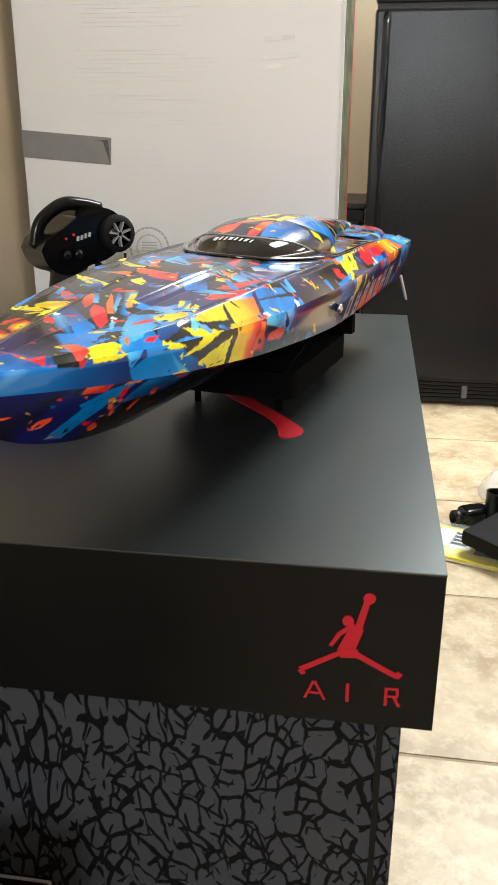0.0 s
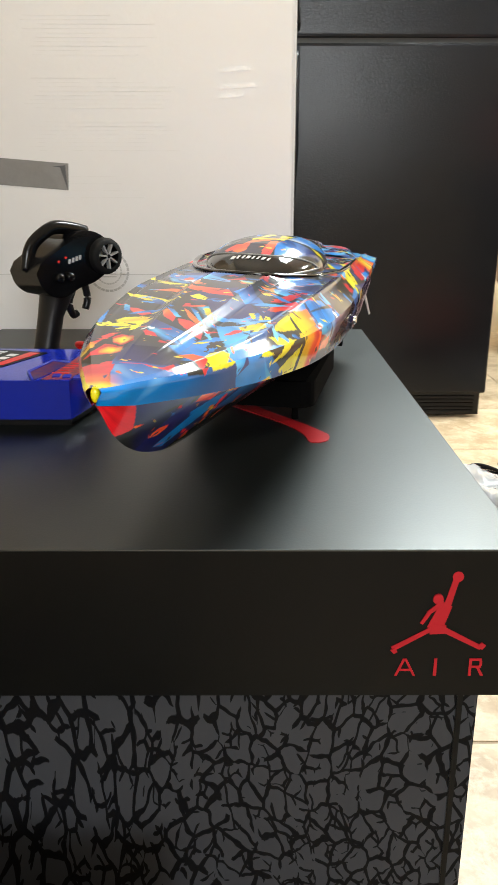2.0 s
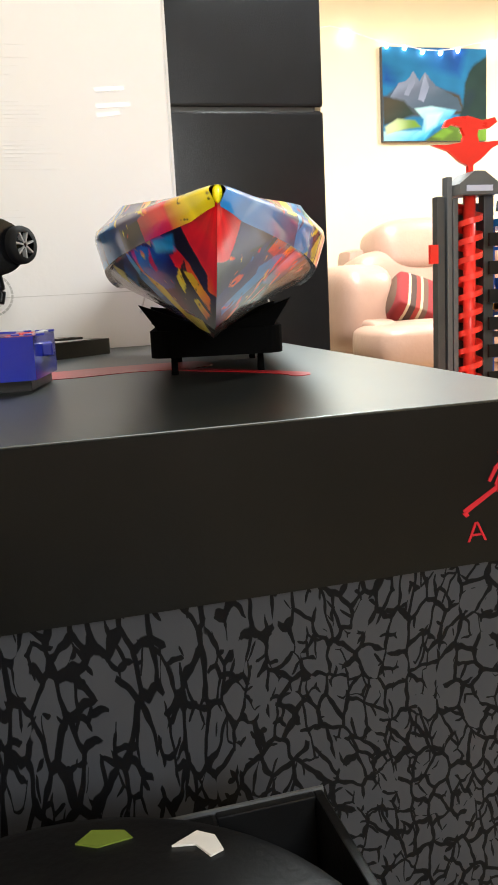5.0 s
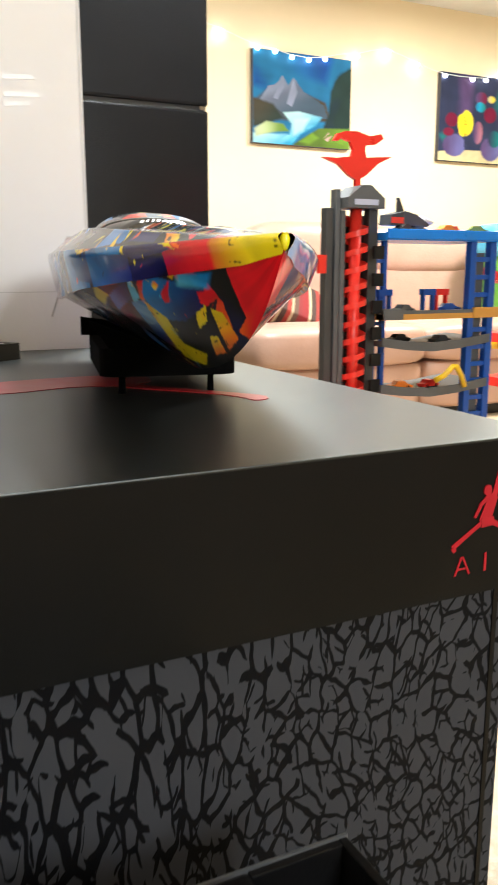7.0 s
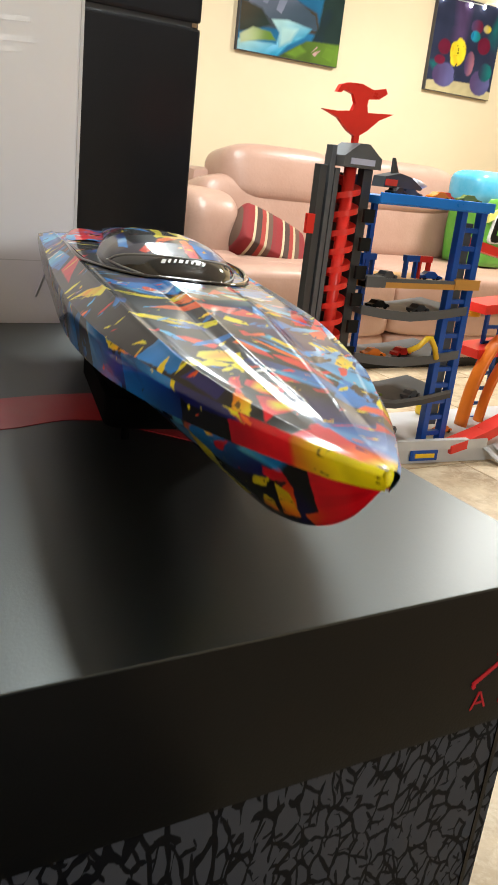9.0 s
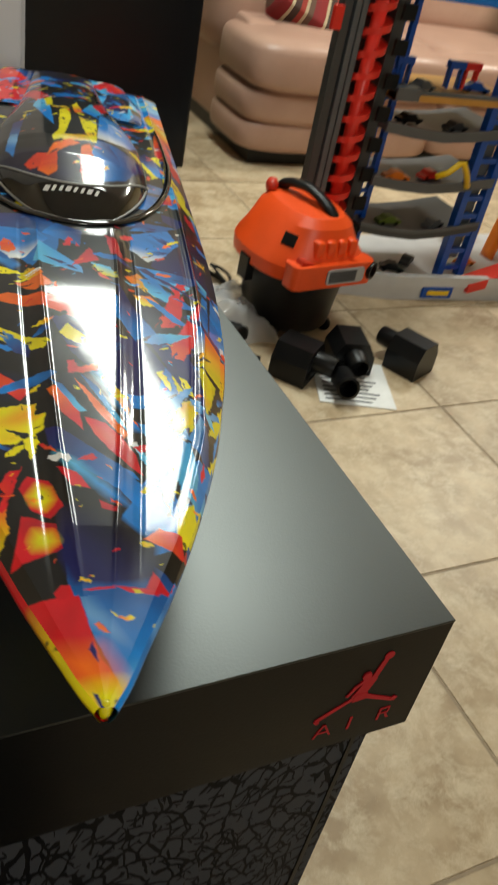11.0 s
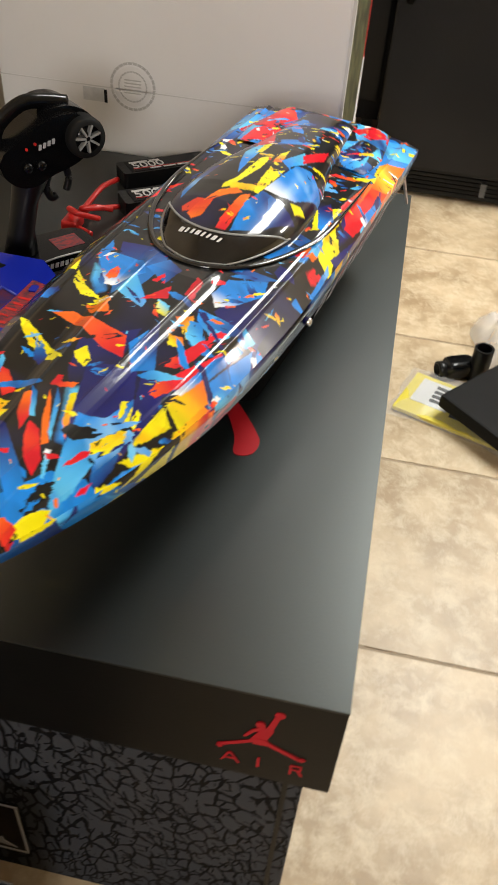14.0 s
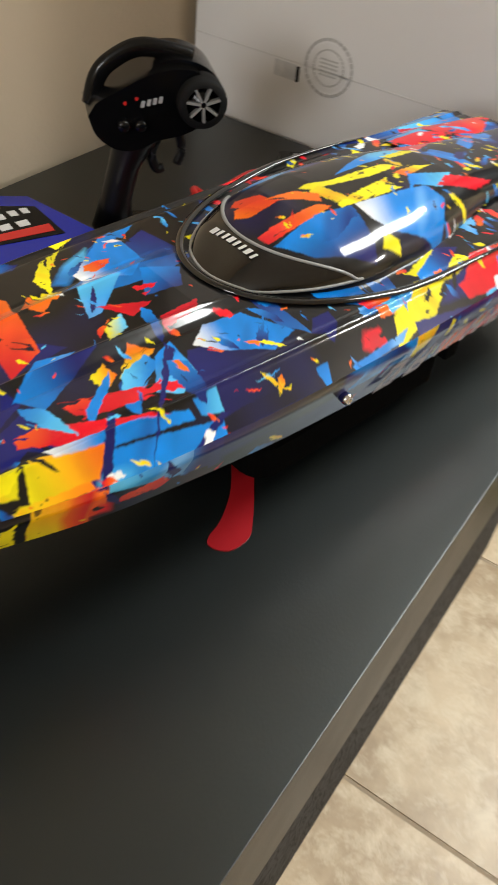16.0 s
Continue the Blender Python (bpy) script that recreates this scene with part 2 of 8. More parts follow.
# ---- the big shoe box ----
def elephant_print():
    """Black veins over dark grey: cells with wavy, broken edges."""
    mat = bpy.data.materials.new("cracked_print")
    mat.use_nodes = True
    nt = mat.node_tree
    n, link = nt.nodes, nt.links.new
    bsdf = n["Principled BSDF"]
    tc = n.new("ShaderNodeTexCoord")
    flat = n.new("ShaderNodeSeparateXYZ")
    link(tc.outputs["Object"], flat.inputs[0])
    along = n.new("ShaderNodeMath")
    along.operation = "ADD"
    link(flat.outputs[0], along.inputs[0])
    link(flat.outputs[1], along.inputs[1])
    mp = n.new("ShaderNodeCombineXYZ")

    def noise(source, scale, detail):
        node = n.new("ShaderNodeTexNoise")
        node.inputs["Scale"].default_value, node.inputs["Detail"].default_value = scale, detail
        link(source, node.inputs["Vector"])
        return node

    def shifted(source, by, amount):
        node = n.new("ShaderNodeVectorMath")
        node.operation = "MULTIPLY_ADD"
        node.inputs[1].default_value = (amount, amount, amount)
        link(by, node.inputs[0])
        link(source, node.inputs[2])
        return node.outputs[0]

    def ranged(source, a0, a1, b0, b1):
        node = n.new("ShaderNodeMapRange")
        for slot, value in enumerate((a0, a1, b0, b1)):
            node.inputs[slot + 1].default_value = value
        link(source, node.inputs[0])
        return node.outputs[0]

    def math2(kind, first, other):
        node = n.new("ShaderNodeMath")
        node.operation = kind
        link(first, node.inputs[0])
        if isinstance(other, float):
            node.inputs[1].default_value = other
        else:
            link(other, node.inputs[1])
        return node.outputs[0]

    # tall cells on one half of the front, squarer ones on the other
    link(math2("MULTIPLY", along.outputs[0], 57.0), mp.inputs[0])
    rate = ranged(along.outputs[0], -0.32, -0.18, 23.0, 40.0)
    link(math2("MULTIPLY", math2("SUBTRACT", flat.outputs[2], 0.22), rate), mp.inputs[1])
    bent = shifted(mp.outputs[0], noise(mp.outputs[0], 0.16, 0).outputs["Color"], 2.2)
    rough_edge = shifted(bent, noise(bent, 1.35, 1).outputs["Color"], 0.50)
    # the veins are thicker on one half of the front
    heavy = math2("MULTIPLY", ranged(along.outputs[0], -0.33, -0.20, 1.42, 1.16), ranged(noise(mp.outputs[0], 0.8, 2).outputs[0], 0.3, 0.7, 0.86, 1.16))

    def veins(scale, width):
        node = n.new("ShaderNodeTexVoronoi")
        node.feature = "DISTANCE_TO_EDGE"
        node.voronoi_dimensions = "2D"
        node.inputs["Scale"].default_value = scale
        link(rough_edge, node.inputs["Vector"])
        return math2("SUBTRACT", node.outputs["Distance"], math2("MULTIPLY", heavy, width))

    kept = ranged(noise(mp.outputs[0], 0.62, 1).outputs[0], 0.38, 0.44, -0.02, 0.076)
    main = veins(1.0, kept)
    broken = ranged(noise(mp.outputs[0], 1.0, 1).outputs[0], 0.47, 0.55, 0.0, 0.075)
    spurs = veins(1.45, broken)
    spurs = math2("ADD", spurs, ranged(broken, 0.0, 0.02, 0.3, 0.0))
    # the corners of the cells are rounded
    blob = n.new("ShaderNodeTexVoronoi")
    blob.feature, blob.voronoi_dimensions = "F1", "2D"
    blob.inputs["Scale"].default_value = 1.0
    link(rough_edge, blob.inputs["Vector"])
    main = math2("MINIMUM", main, math2("MULTIPLY", math2("SUBTRACT", blob.outputs["Distance"], 0.86), -1.0))
    soft = n.new("ShaderNodeMapRange")
    soft.inputs[1].default_value, soft.inputs[2].default_value = -0.012, 0.012
    link(math2("MINIMUM", main, spurs), soft.inputs[0])
    tone = n.new("ShaderNodeTexNoise")
    tone.inputs["Scale"].default_value = 9
    link(tc.outputs["Object"], tone.inputs["Vector"])
    grey = n.new("ShaderNodeValToRGB")
    grey.color_ramp.elements[0].color, grey.color_ramp.elements[1].color = (0.039, 0.042, 0.050, 1), (0.052, 0.055, 0.064, 1)
    link(tone.outputs[0], grey.inputs[0])
    mix = n.new("ShaderNodeMix")
    mix.data_type = "RGBA"
    mix.inputs[6].default_value = (0.004, 0.004, 0.005, 1)
    link(soft.outputs[0], mix.inputs[0])
    link(grey.outputs[0], mix.inputs[7])
    link(mix.outputs[2], bsdf.inputs["Base Color"])
    bsdf.inputs["Roughness"].default_value = 0.6
    bsdf.inputs["Specular IOR Level"].default_value = 0.08
    return mat


print_card = elephant_print()
LID_W, LID_D, LID_H = 0.675, 0.945, 0.132

shoe_box = thing("giant_shoe_box", "giant black shoe box with cracked grey print on the tiled floor", "shoe box")
bm = boxed((-LID_W + 0.016, 0.014, 0.0), (-0.022, LID_D - 0.02, H - 0.008))
part("box_body", bm, print_card, shoe_box, "dark grey card with black cracked veins", bevel=0.003)
# lid: an open tray turned over, its walls 6 mm thick
part("lid_top", boxed((-LID_W, 0, H - 0.002), (0, LID_D, H)), lid_card, shoe_box, "satin charcoal card lid top", bevel=0.0007)
for name, lo, hi in (("lid_side", (-LID_W + 0.0005, 0.0005, H - LID_H), (-0.0005, 0.006, H - 0.002)), ("lid_side", (-LID_W + 0.0005, LID_D - 0.006, H - LID_H), (-0.0005, LID_D - 0.0005, H - 0.002)),
                     ("lid_side", (-0.006, 0.006, H - LID_H), (-0.0005, LID_D - 0.006, H - 0.002)), ("lid_side", (-LID_W + 0.0005, 0.006, H - LID_H), (-LID_W + 0.006, LID_D - 0.006, H - 0.002))):
    part(name, boxed(lo, hi), black_card, shoe_box, "matt black card lid wall")


def emblem(parent):
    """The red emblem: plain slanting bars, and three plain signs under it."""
    y0, y1 = -0.0002, 0.0009
    bars = [((-0.100, 0.441), (-0.066, 0.462), 0.0045), ((-0.066, 0.462), (-0.030, 0.442), 0.005), ((-0.0675, 0.459), (-0.0605, 0.481), 0.0125),
            ((-0.0600, 0.476), (-0.0540, 0.503), 0.0058), ((-0.0625, 0.4835), (-0.0735, 0.4735), 0.0042), ((-0.0735, 0.4735), (-0.0785, 0.4640), 0.0034),
            ((-0.070, 0.459), (-0.060, 0.459), 0.009), ((-0.100, 0.441), (-0.098, 0.4375), 0.004), ((-0.030, 0.442), (-0.0275, 0.4455), 0.0055)]
    bm = bmesh.new()
    for k, ((xa, za), (xb, zb), w) in enumerate(bars):
        d = Vector((xb - xa, zb - za)).normalized() * w / 2
        prism([(xa - d.y - d.x * 0.3, za + d.x), (xa + d.y - d.x * 0.3, za - d.x), (xb + d.y * 0.8 + d.x * 0.3, zb - d.x * 0.8), (xb - d.y * 0.8 + d.x * 0.3, zb + d.x * 0.8)], y0 - 0.00006 * k, y1, "y", bm=bm)
    prism([(-0.0668 + 0.0042 * math.cos(a), 0.4862 + 0.0046 * math.sin(a)) for a in (i * math.pi / 6 for i in range(12))], y0 - 0.0007, y1, "y", bm=bm)
    prism([(-0.0525 + 0.0045 * math.cos(a), 0.5055 + 0.0045 * math.sin(a)) for a in (i * math.pi / 6 for i in range(12))], y0, y1, "y", bm=bm)
    part("emblem", bm, red_ink, parent, "red printed emblem")
    for shape in (0, 1, 2):
        bm = bmesh.new()
        x = (-0.0975, -0.066, -0.0375)[shape]
        if shape == 0:
            prism([(x, 0.416), (x + 0.002, 0.416), (x + 0.0085, 0.432), (x + 0.0062, 0.432)], y0, y1, "y", bm=bm)
            box(bm, (x + 0.0042, y0 + 0.0001, 0.4205), (x + 0.0128, y1, 0.4222))
            prism([(x + 0.015, 0.416), (x + 0.017, 0.416), (x + 0.0092, 0.432), (x + 0.0072, 0.432)], y0 - 0.0002, y1, "y", bm=bm)
        elif shape == 1:
            box(bm, (x, y0, 0.416), (x + 0.0025, y1, 0.432))
        else:
            box(bm, (x, y0, 0.416), (x + 0.0022, y1, 0.432))
            box(bm, (x + 0.0022, y0, 0.430), (x + 0.010, y1, 0.432))
            box(bm, (x + 0.0022, y0, 0.4235), (x + 0.010, y1, 0.4252))
            box(bm, (x + 0.0085, y0, 0.4252), (x + 0.0105, y1, 0.430))
            prism([(x + 0.006, 0.4235), (x + 0.0085, 0.4235), (x + 0.0125, 0.416), (x + 0.0098, 0.416)], y0, y1, "y", bm=bm)
        part("emblem_sign", bm, red_ink, parent, "red printed sign")


part("corner_line", boxed((-0.0405, 0.0128, 0.004), (-0.0355, 0.0150, H - LID_H + 0.01)), black_card, shoe_box, "black printed line near the corner")
emblem(shoe_box)
# ---- the model boat ----
BOW, STERN = Vector((-0.309, -0.098)), Vector((-0.120, 0.775))
AXIS = math.atan2(-(STERN - BOW).x, (STERN - BOW).y)
STAND = pose(BOW.x, BOW.y, H, 0, 0, math.degrees(AXIS))
# the boat leans a little on its stand
BOAT = pose(-0.3156, -0.0943, H + 0.0005, 0, 2.4, math.degrees(AXIS) + 0.18)
LEN = 0.885
U = np.array([0.0, 0.012, 0.03, 0.07, 0.133, 0.20, 0.31, 0.45, 0.60, 0.75, LEN])
HALF = np.array([0.003, 0.010, 0.0185, 0.0375, 0.0625, 0.0835, 0.106, 0.116, 0.118, 0.117, 0.117])
RIM = 0.146        # height of the deck edge over the lid


def flow(x, xs, ys):
    """A smooth, monotone line through knots."""
    x, xs, ys = np.asarray(x, float), np.asarray(xs, float), np.asarray(ys, float)
    d = np.diff(ys) / np.diff(xs)
    m = np.r_[d[0], np.where(d[:-1] * d[1:] > 0, 2 * d[:-1] * d[1:] / np.where(d[:-1] + d[1:] == 0, 1, d[:-1] + d[1:]), 0), d[-1]]
    i = np.clip(np.searchsorted(xs, x) - 1, 0, len(xs) - 2)
    h = xs[i + 1] - xs[i]
    t = np.clip((x - xs[i]) / h, 0, 1)
    return (2 * t ** 3 - 3 * t ** 2 + 1) * ys[i] + (t ** 3 - 2 * t ** 2 + t) * h * m[i] + (3 * t ** 2 - 2 * t ** 3) * ys[i + 1] + (t ** 3 - t ** 2) * h * m[i + 1]


def half(u):
    return flow(u, U, HALF)


def keel(u):
    return flow(u, [0, 0.006, 0.015, 0.03, 0.06, 0.10, 0.16, 0.25, 0.40, LEN], [0.1365, 0.131, 0.121, 0.107, 0.089, 0.074, 0.060, 0.050, 0.046, 0.046])


def deck_height(u, v):
    """The deck's height over its edge."""
    w = half(u)
    a = np.abs(v)
    grow = np.interp(u, [0, 0.1, 0.3], [0.1, 0.55, 1.0])
    step = np.interp(u, [0, 0.07, 0.165, 0.24, 0.325, 0.45, 1], [0.0, 0.008, 0.017, 0.022, 0.027, 0.031, 0.031])
    line = np.minimum(flow(u, [0, 0.05, 0.165, 0.205, 0.28, 0.37, 0.49, 0.62, LEN], [0.0, 0.022, 0.066, 0.072, 0.082, 0.089, 0.094, 0.097, 0.099]), 0.88 * w)
    fore = np.interp(u, [0.05, 0.1, 0.41, 0.45], [0, 1, 1, 0])
    # steep shoulder, outer strake, side panel, and the raised middle
    shoulder = flow(u, [0, 0.05, 0.13, 0.25, 0.35, 0.60, 0.80, LEN], [0, 0.002, 0.008, 0.016, 0.020, 0.020, 0.010, 0.005]) * np.clip((w - a) / np.maximum(w - line, 1e-4), 0, 1)
    panel = 0.0037 * np.clip((line - a) / np.maximum(line - step, 1e-4), 0, 1)
    strake = 0.0010 * np.exp(-((a - line) / 0.0016) ** 2) - 0.0008 * np.exp(-((a - line + 0.006) / 0.0022) ** 2)
    k = np.clip((a - step) / 0.011, 0, 1)
    middle = 0.0042 * (1 - k * k * (3 - 2 * k)) * fore
    lip = 0.0008 * np.exp(-((a - step) / 0.0013) ** 2) * fore
    valley = 0.0006 * np.exp(-((a - step - 0.0125) / 0.0016) ** 2) * fore
    return shoulder + grow * (panel + strake * np.interp(u, [0.1, 0.16], [0, 1]) + middle + lip - valley)


def sheer(u):
    """The deck edge rises a little towards the bow and the stern."""
    return 0.006 * np.clip(1 - u / 0.24, 0, 1) ** 2 + 0.009 * np.clip((u - 0.55) / 0.335, 0, 1)


def shell(rows, name, mat, parent, label="", flip=False):
    """A skin over rows of points."""
    rows = np.array(rows, float)
    if parent == boat:
        rows[..., 2] += sheer(rows[..., 1])
    a, b, _ = rows.shape
    idx = np.arange(a * b).reshape(a, b)
    faces = np.stack([idx[:-1, :-1], idx[:-1, 1:], idx[1:, 1:], idx[1:, :-1]], -1).reshape(-1, 4)
    if flip:
        faces = faces[:, ::-1]
    mesh = bpy.data.meshes.new(name)
    mesh.from_pydata(rows.reshape(-1, 3).tolist(), [], faces.tolist())
    mesh.shade_smooth()
    mesh.materials.append(mat)
    ob = new(name, mesh)
    ob.parent = parent
    if label:
        ob["label"] = label
    return ob


PAINT = {"k": (0.004, 0.004, 0.0045), "n": (0.006, 0.009, 0.13), "b": (0.002, 0.225, 0.74), "l": (0.10, 0.54, 0.90), "r": (0.74, 0.004, 0.016), "o": (0.92, 0.16, 0.003), "y": (0.90, 0.80, 0.0), "w": (0.86, 0.89, 0.90)}


def ripple(x, y, seed, scale):
    """Smooth noise between -1 and 1."""
    rng = np.random.RandomState(seed)
    out = np.zeros_like(x)
    for k in range(6):
        a, f, p = rng.rand() * 6.283, scale * (0.6 + 1.5 * rng.rand()) * (1.6 ** (k % 4)), rng.rand() * 6.283
        out += np.sin((x * math.cos(a) + y * math.sin(a)) * f * 6.283 + p) / (1.35 ** (k % 4))
    return out / 4


def lay(col, u, v, colours, poly, ragged=1.0, soft=0.0009, streaks=0.0, seed=0):
    """Sprays one ragged-edged shard over the colours; it fades from its first corner to the far side."""
    p = np.array(poly, float)
    lo, hi = p.min(0) - 0.008, p.max(0) + 0.008
    near = np.nonzero((u > lo[0]) & (u < hi[0]) & (v > lo[1]) & (v < hi[1]))[0]
    if not len(near):
        return
    x, y = u[near], v[near]
    x, y = x + 0.0005 * ragged * ripple(x, y, seed, 50 + 22 * ragged), y + 0.0005 * ragged * ripple(x, y, seed + 7, 50 + 22 * ragged)
    inside = np.zeros(len(x), bool)
    dist = np.full(len(x), 9.0)
    for (ax, ay), (bx, by) in zip(p, np.roll(p, -1, 0)):
        ex, ey = bx - ax, by - ay
        t = np.clip(((x - ax) * ex + (y - ay) * ey) / max(ex * ex + ey * ey, 1e-12), 0, 1)
        dist = np.minimum(dist, np.hypot(x - ax - t * ex, y - ay - t * ey))
        cross = (ay > y) != (by > y)
        inside ^= cross & (x < ex * (y - ay) / (ey if abs(ey) > 1e-12 else 1e-12) + ax)
    m = np.clip(0.5 + np.where(inside, dist, -dist) / soft, 0, 1)
    c = p.mean(0)
    way = c - p[0]
    t = np.clip(((x - p[0][0]) * way[0] + (y - p[0][1]) * way[1]) / max(2 * way @ way, 1e-9), 0, 1)
    if colours[0] == "w":
        t = np.clip(2.4 * t, 0, 1)
    t = t * t * (3 - 2 * t)
    if streaks or ragged >= 1.5:
        # dry brush: bare lines along the stroke
        e = p - c
        a = 0.5 * math.atan2(2 * (e[:, 0] * e[:, 1]).sum(), (e[:, 0] ** 2).sum() - (e[:, 1] ** 2).sum())
        along, across = x * math.cos(a) + y * math.sin(a), y * math.cos(a) - x * math.sin(a)
        s = ripple(along * 0.22, across * 1.5, seed + 5, 55)
        m = m * (1 - np.clip((s - 0.70 + 1.0 * streaks) / 0.12, 0, 1))
    paint = np.array(PAINT[colours[0]]) * (1 - t[:, None]) + np.array(PAINT[colours[1]]) * t[:, None]
    paint = paint * (1 + 0.22 * ripple(x, y, seed + 9, 13))[:, None].clip(0.7, 1.2)
    col[near] = col[near] * (1 - m[:, None]) + paint * m[:, None]


def scatter(col, u, v, seed, count, box_u, box_v, size, names, ragged=1.0):
    """Chance shards and flecks."""
    rng = np.random.RandomState(seed)
    fade = {"r": "o", "o": "y", "b": "n", "l": "b", "n": "b"}
    for i in range(count):
        c, a = (rng.uniform(*box_u), rng.uniform(*box_v)), rng.choice([0.75, 2.3, 1.2]) + rng.randn() * 0.35
        ln = size * (0.5 + rng.rand() ** 2 * 1.6)
        wd = ln * (0.10 + 0.22 * rng.rand())
        e, f = np.array((math.cos(a), math.sin(a))), np.array((-math.sin(a), math.cos(a)))
        k = rng.uniform(0.2, 1.0, 4)
        c0 = names[rng.randint(len(names))]
        poly = [c - e * ln / 2, c + f * wd * k[0] - e * ln * 0.2, c + f * wd * k[1] + e * ln * 0.3, c + e * ln / 2, c - f * wd * k[2] + e * ln * 0.25, c - f * wd * k[3] - e * ln * 0.3]
        lay(col, u, v, c0 + (fade.get(c0, c0) if rng.rand() < 0.7 else c0), poly, ragged, seed=seed + 11 * i, streaks=0.25 if rng.rand() < 0.3 else 0)


def painted(ob, uv, plan):
    """Sprays the boat's colours on a skin, point by point; plan lays the shards."""
    u, v = np.ascontiguousarray(uv[:, 0]), np.ascontiguousarray(uv[:, 1])
    col = np.tile(np.array(PAINT["k"]), (len(u), 1))
    plan(lambda c, p, **k: lay(col, u, v, c, p, seed=int(1000 * abs(p[0][0]) + 300 * abs(p[1][1])), **k), lambda *a, **k: scatter(col, u, v, *a, **k))
    # airbrushed fades inside the colours
    g, h, q = ripple(u, v, 91, 7.0), ripple(u, v, 92, 9.0), ripple(u, v, 93, 5.0)
    red, green, blue = col[:, 0].copy(), col[:, 1].copy(), col[:, 2].copy()

    def fade(mask, amount, towards):
        k = (np.clip(amount, 0, 0.85) * mask)[:, None]
        col[:] = col * (1 - k) + np.array(towards) * k

    sky = (blue > 0.45) & (red < 0.12)
    fade(sky, 1.2 * g - 0.42, (0.30, 0.64, 0.95))
    fade(sky, -1.3 * g - 0.45, PAINT["n"])
    fade((red > 0.7) & (green > 0.5) & (blue < 0.1), 1.3 * h - 0.25, PAINT["o"])
    fade((red > 0.5) & (green < 0.05) & (blue < 0.1), 1.3 * q - 0.3, PAINT["o"])
    fade((red > 0.5) & (green < 0.05) & (blue < 0.1), -1.2 * q - 0.4, (0.22, 0.002, 0.02))
    fade((red < 0.05) & (blue < 0.03), 1.2 * q - 0.25, (0.005, 0.007, 0.085))
    # the yellow is dry-brushed: small dark gaps in it
    gaps = ripple(u * 0.6, v * 1.4, 95, 70) * 0.6 + ripple(u, v, 96, 30) * 0.6
    fade((red > 0.6) & (green > 0.35) & (blue < 0.1), (gaps - 0.52) * 8, PAINT["k"])
    layer = ob.data.color_attributes.new("paint", "FLOAT_COLOR", "POINT")
    layer.data.foreach_set("color", np.c_[col, np.ones(len(col))].astype(np.float32).ravel())


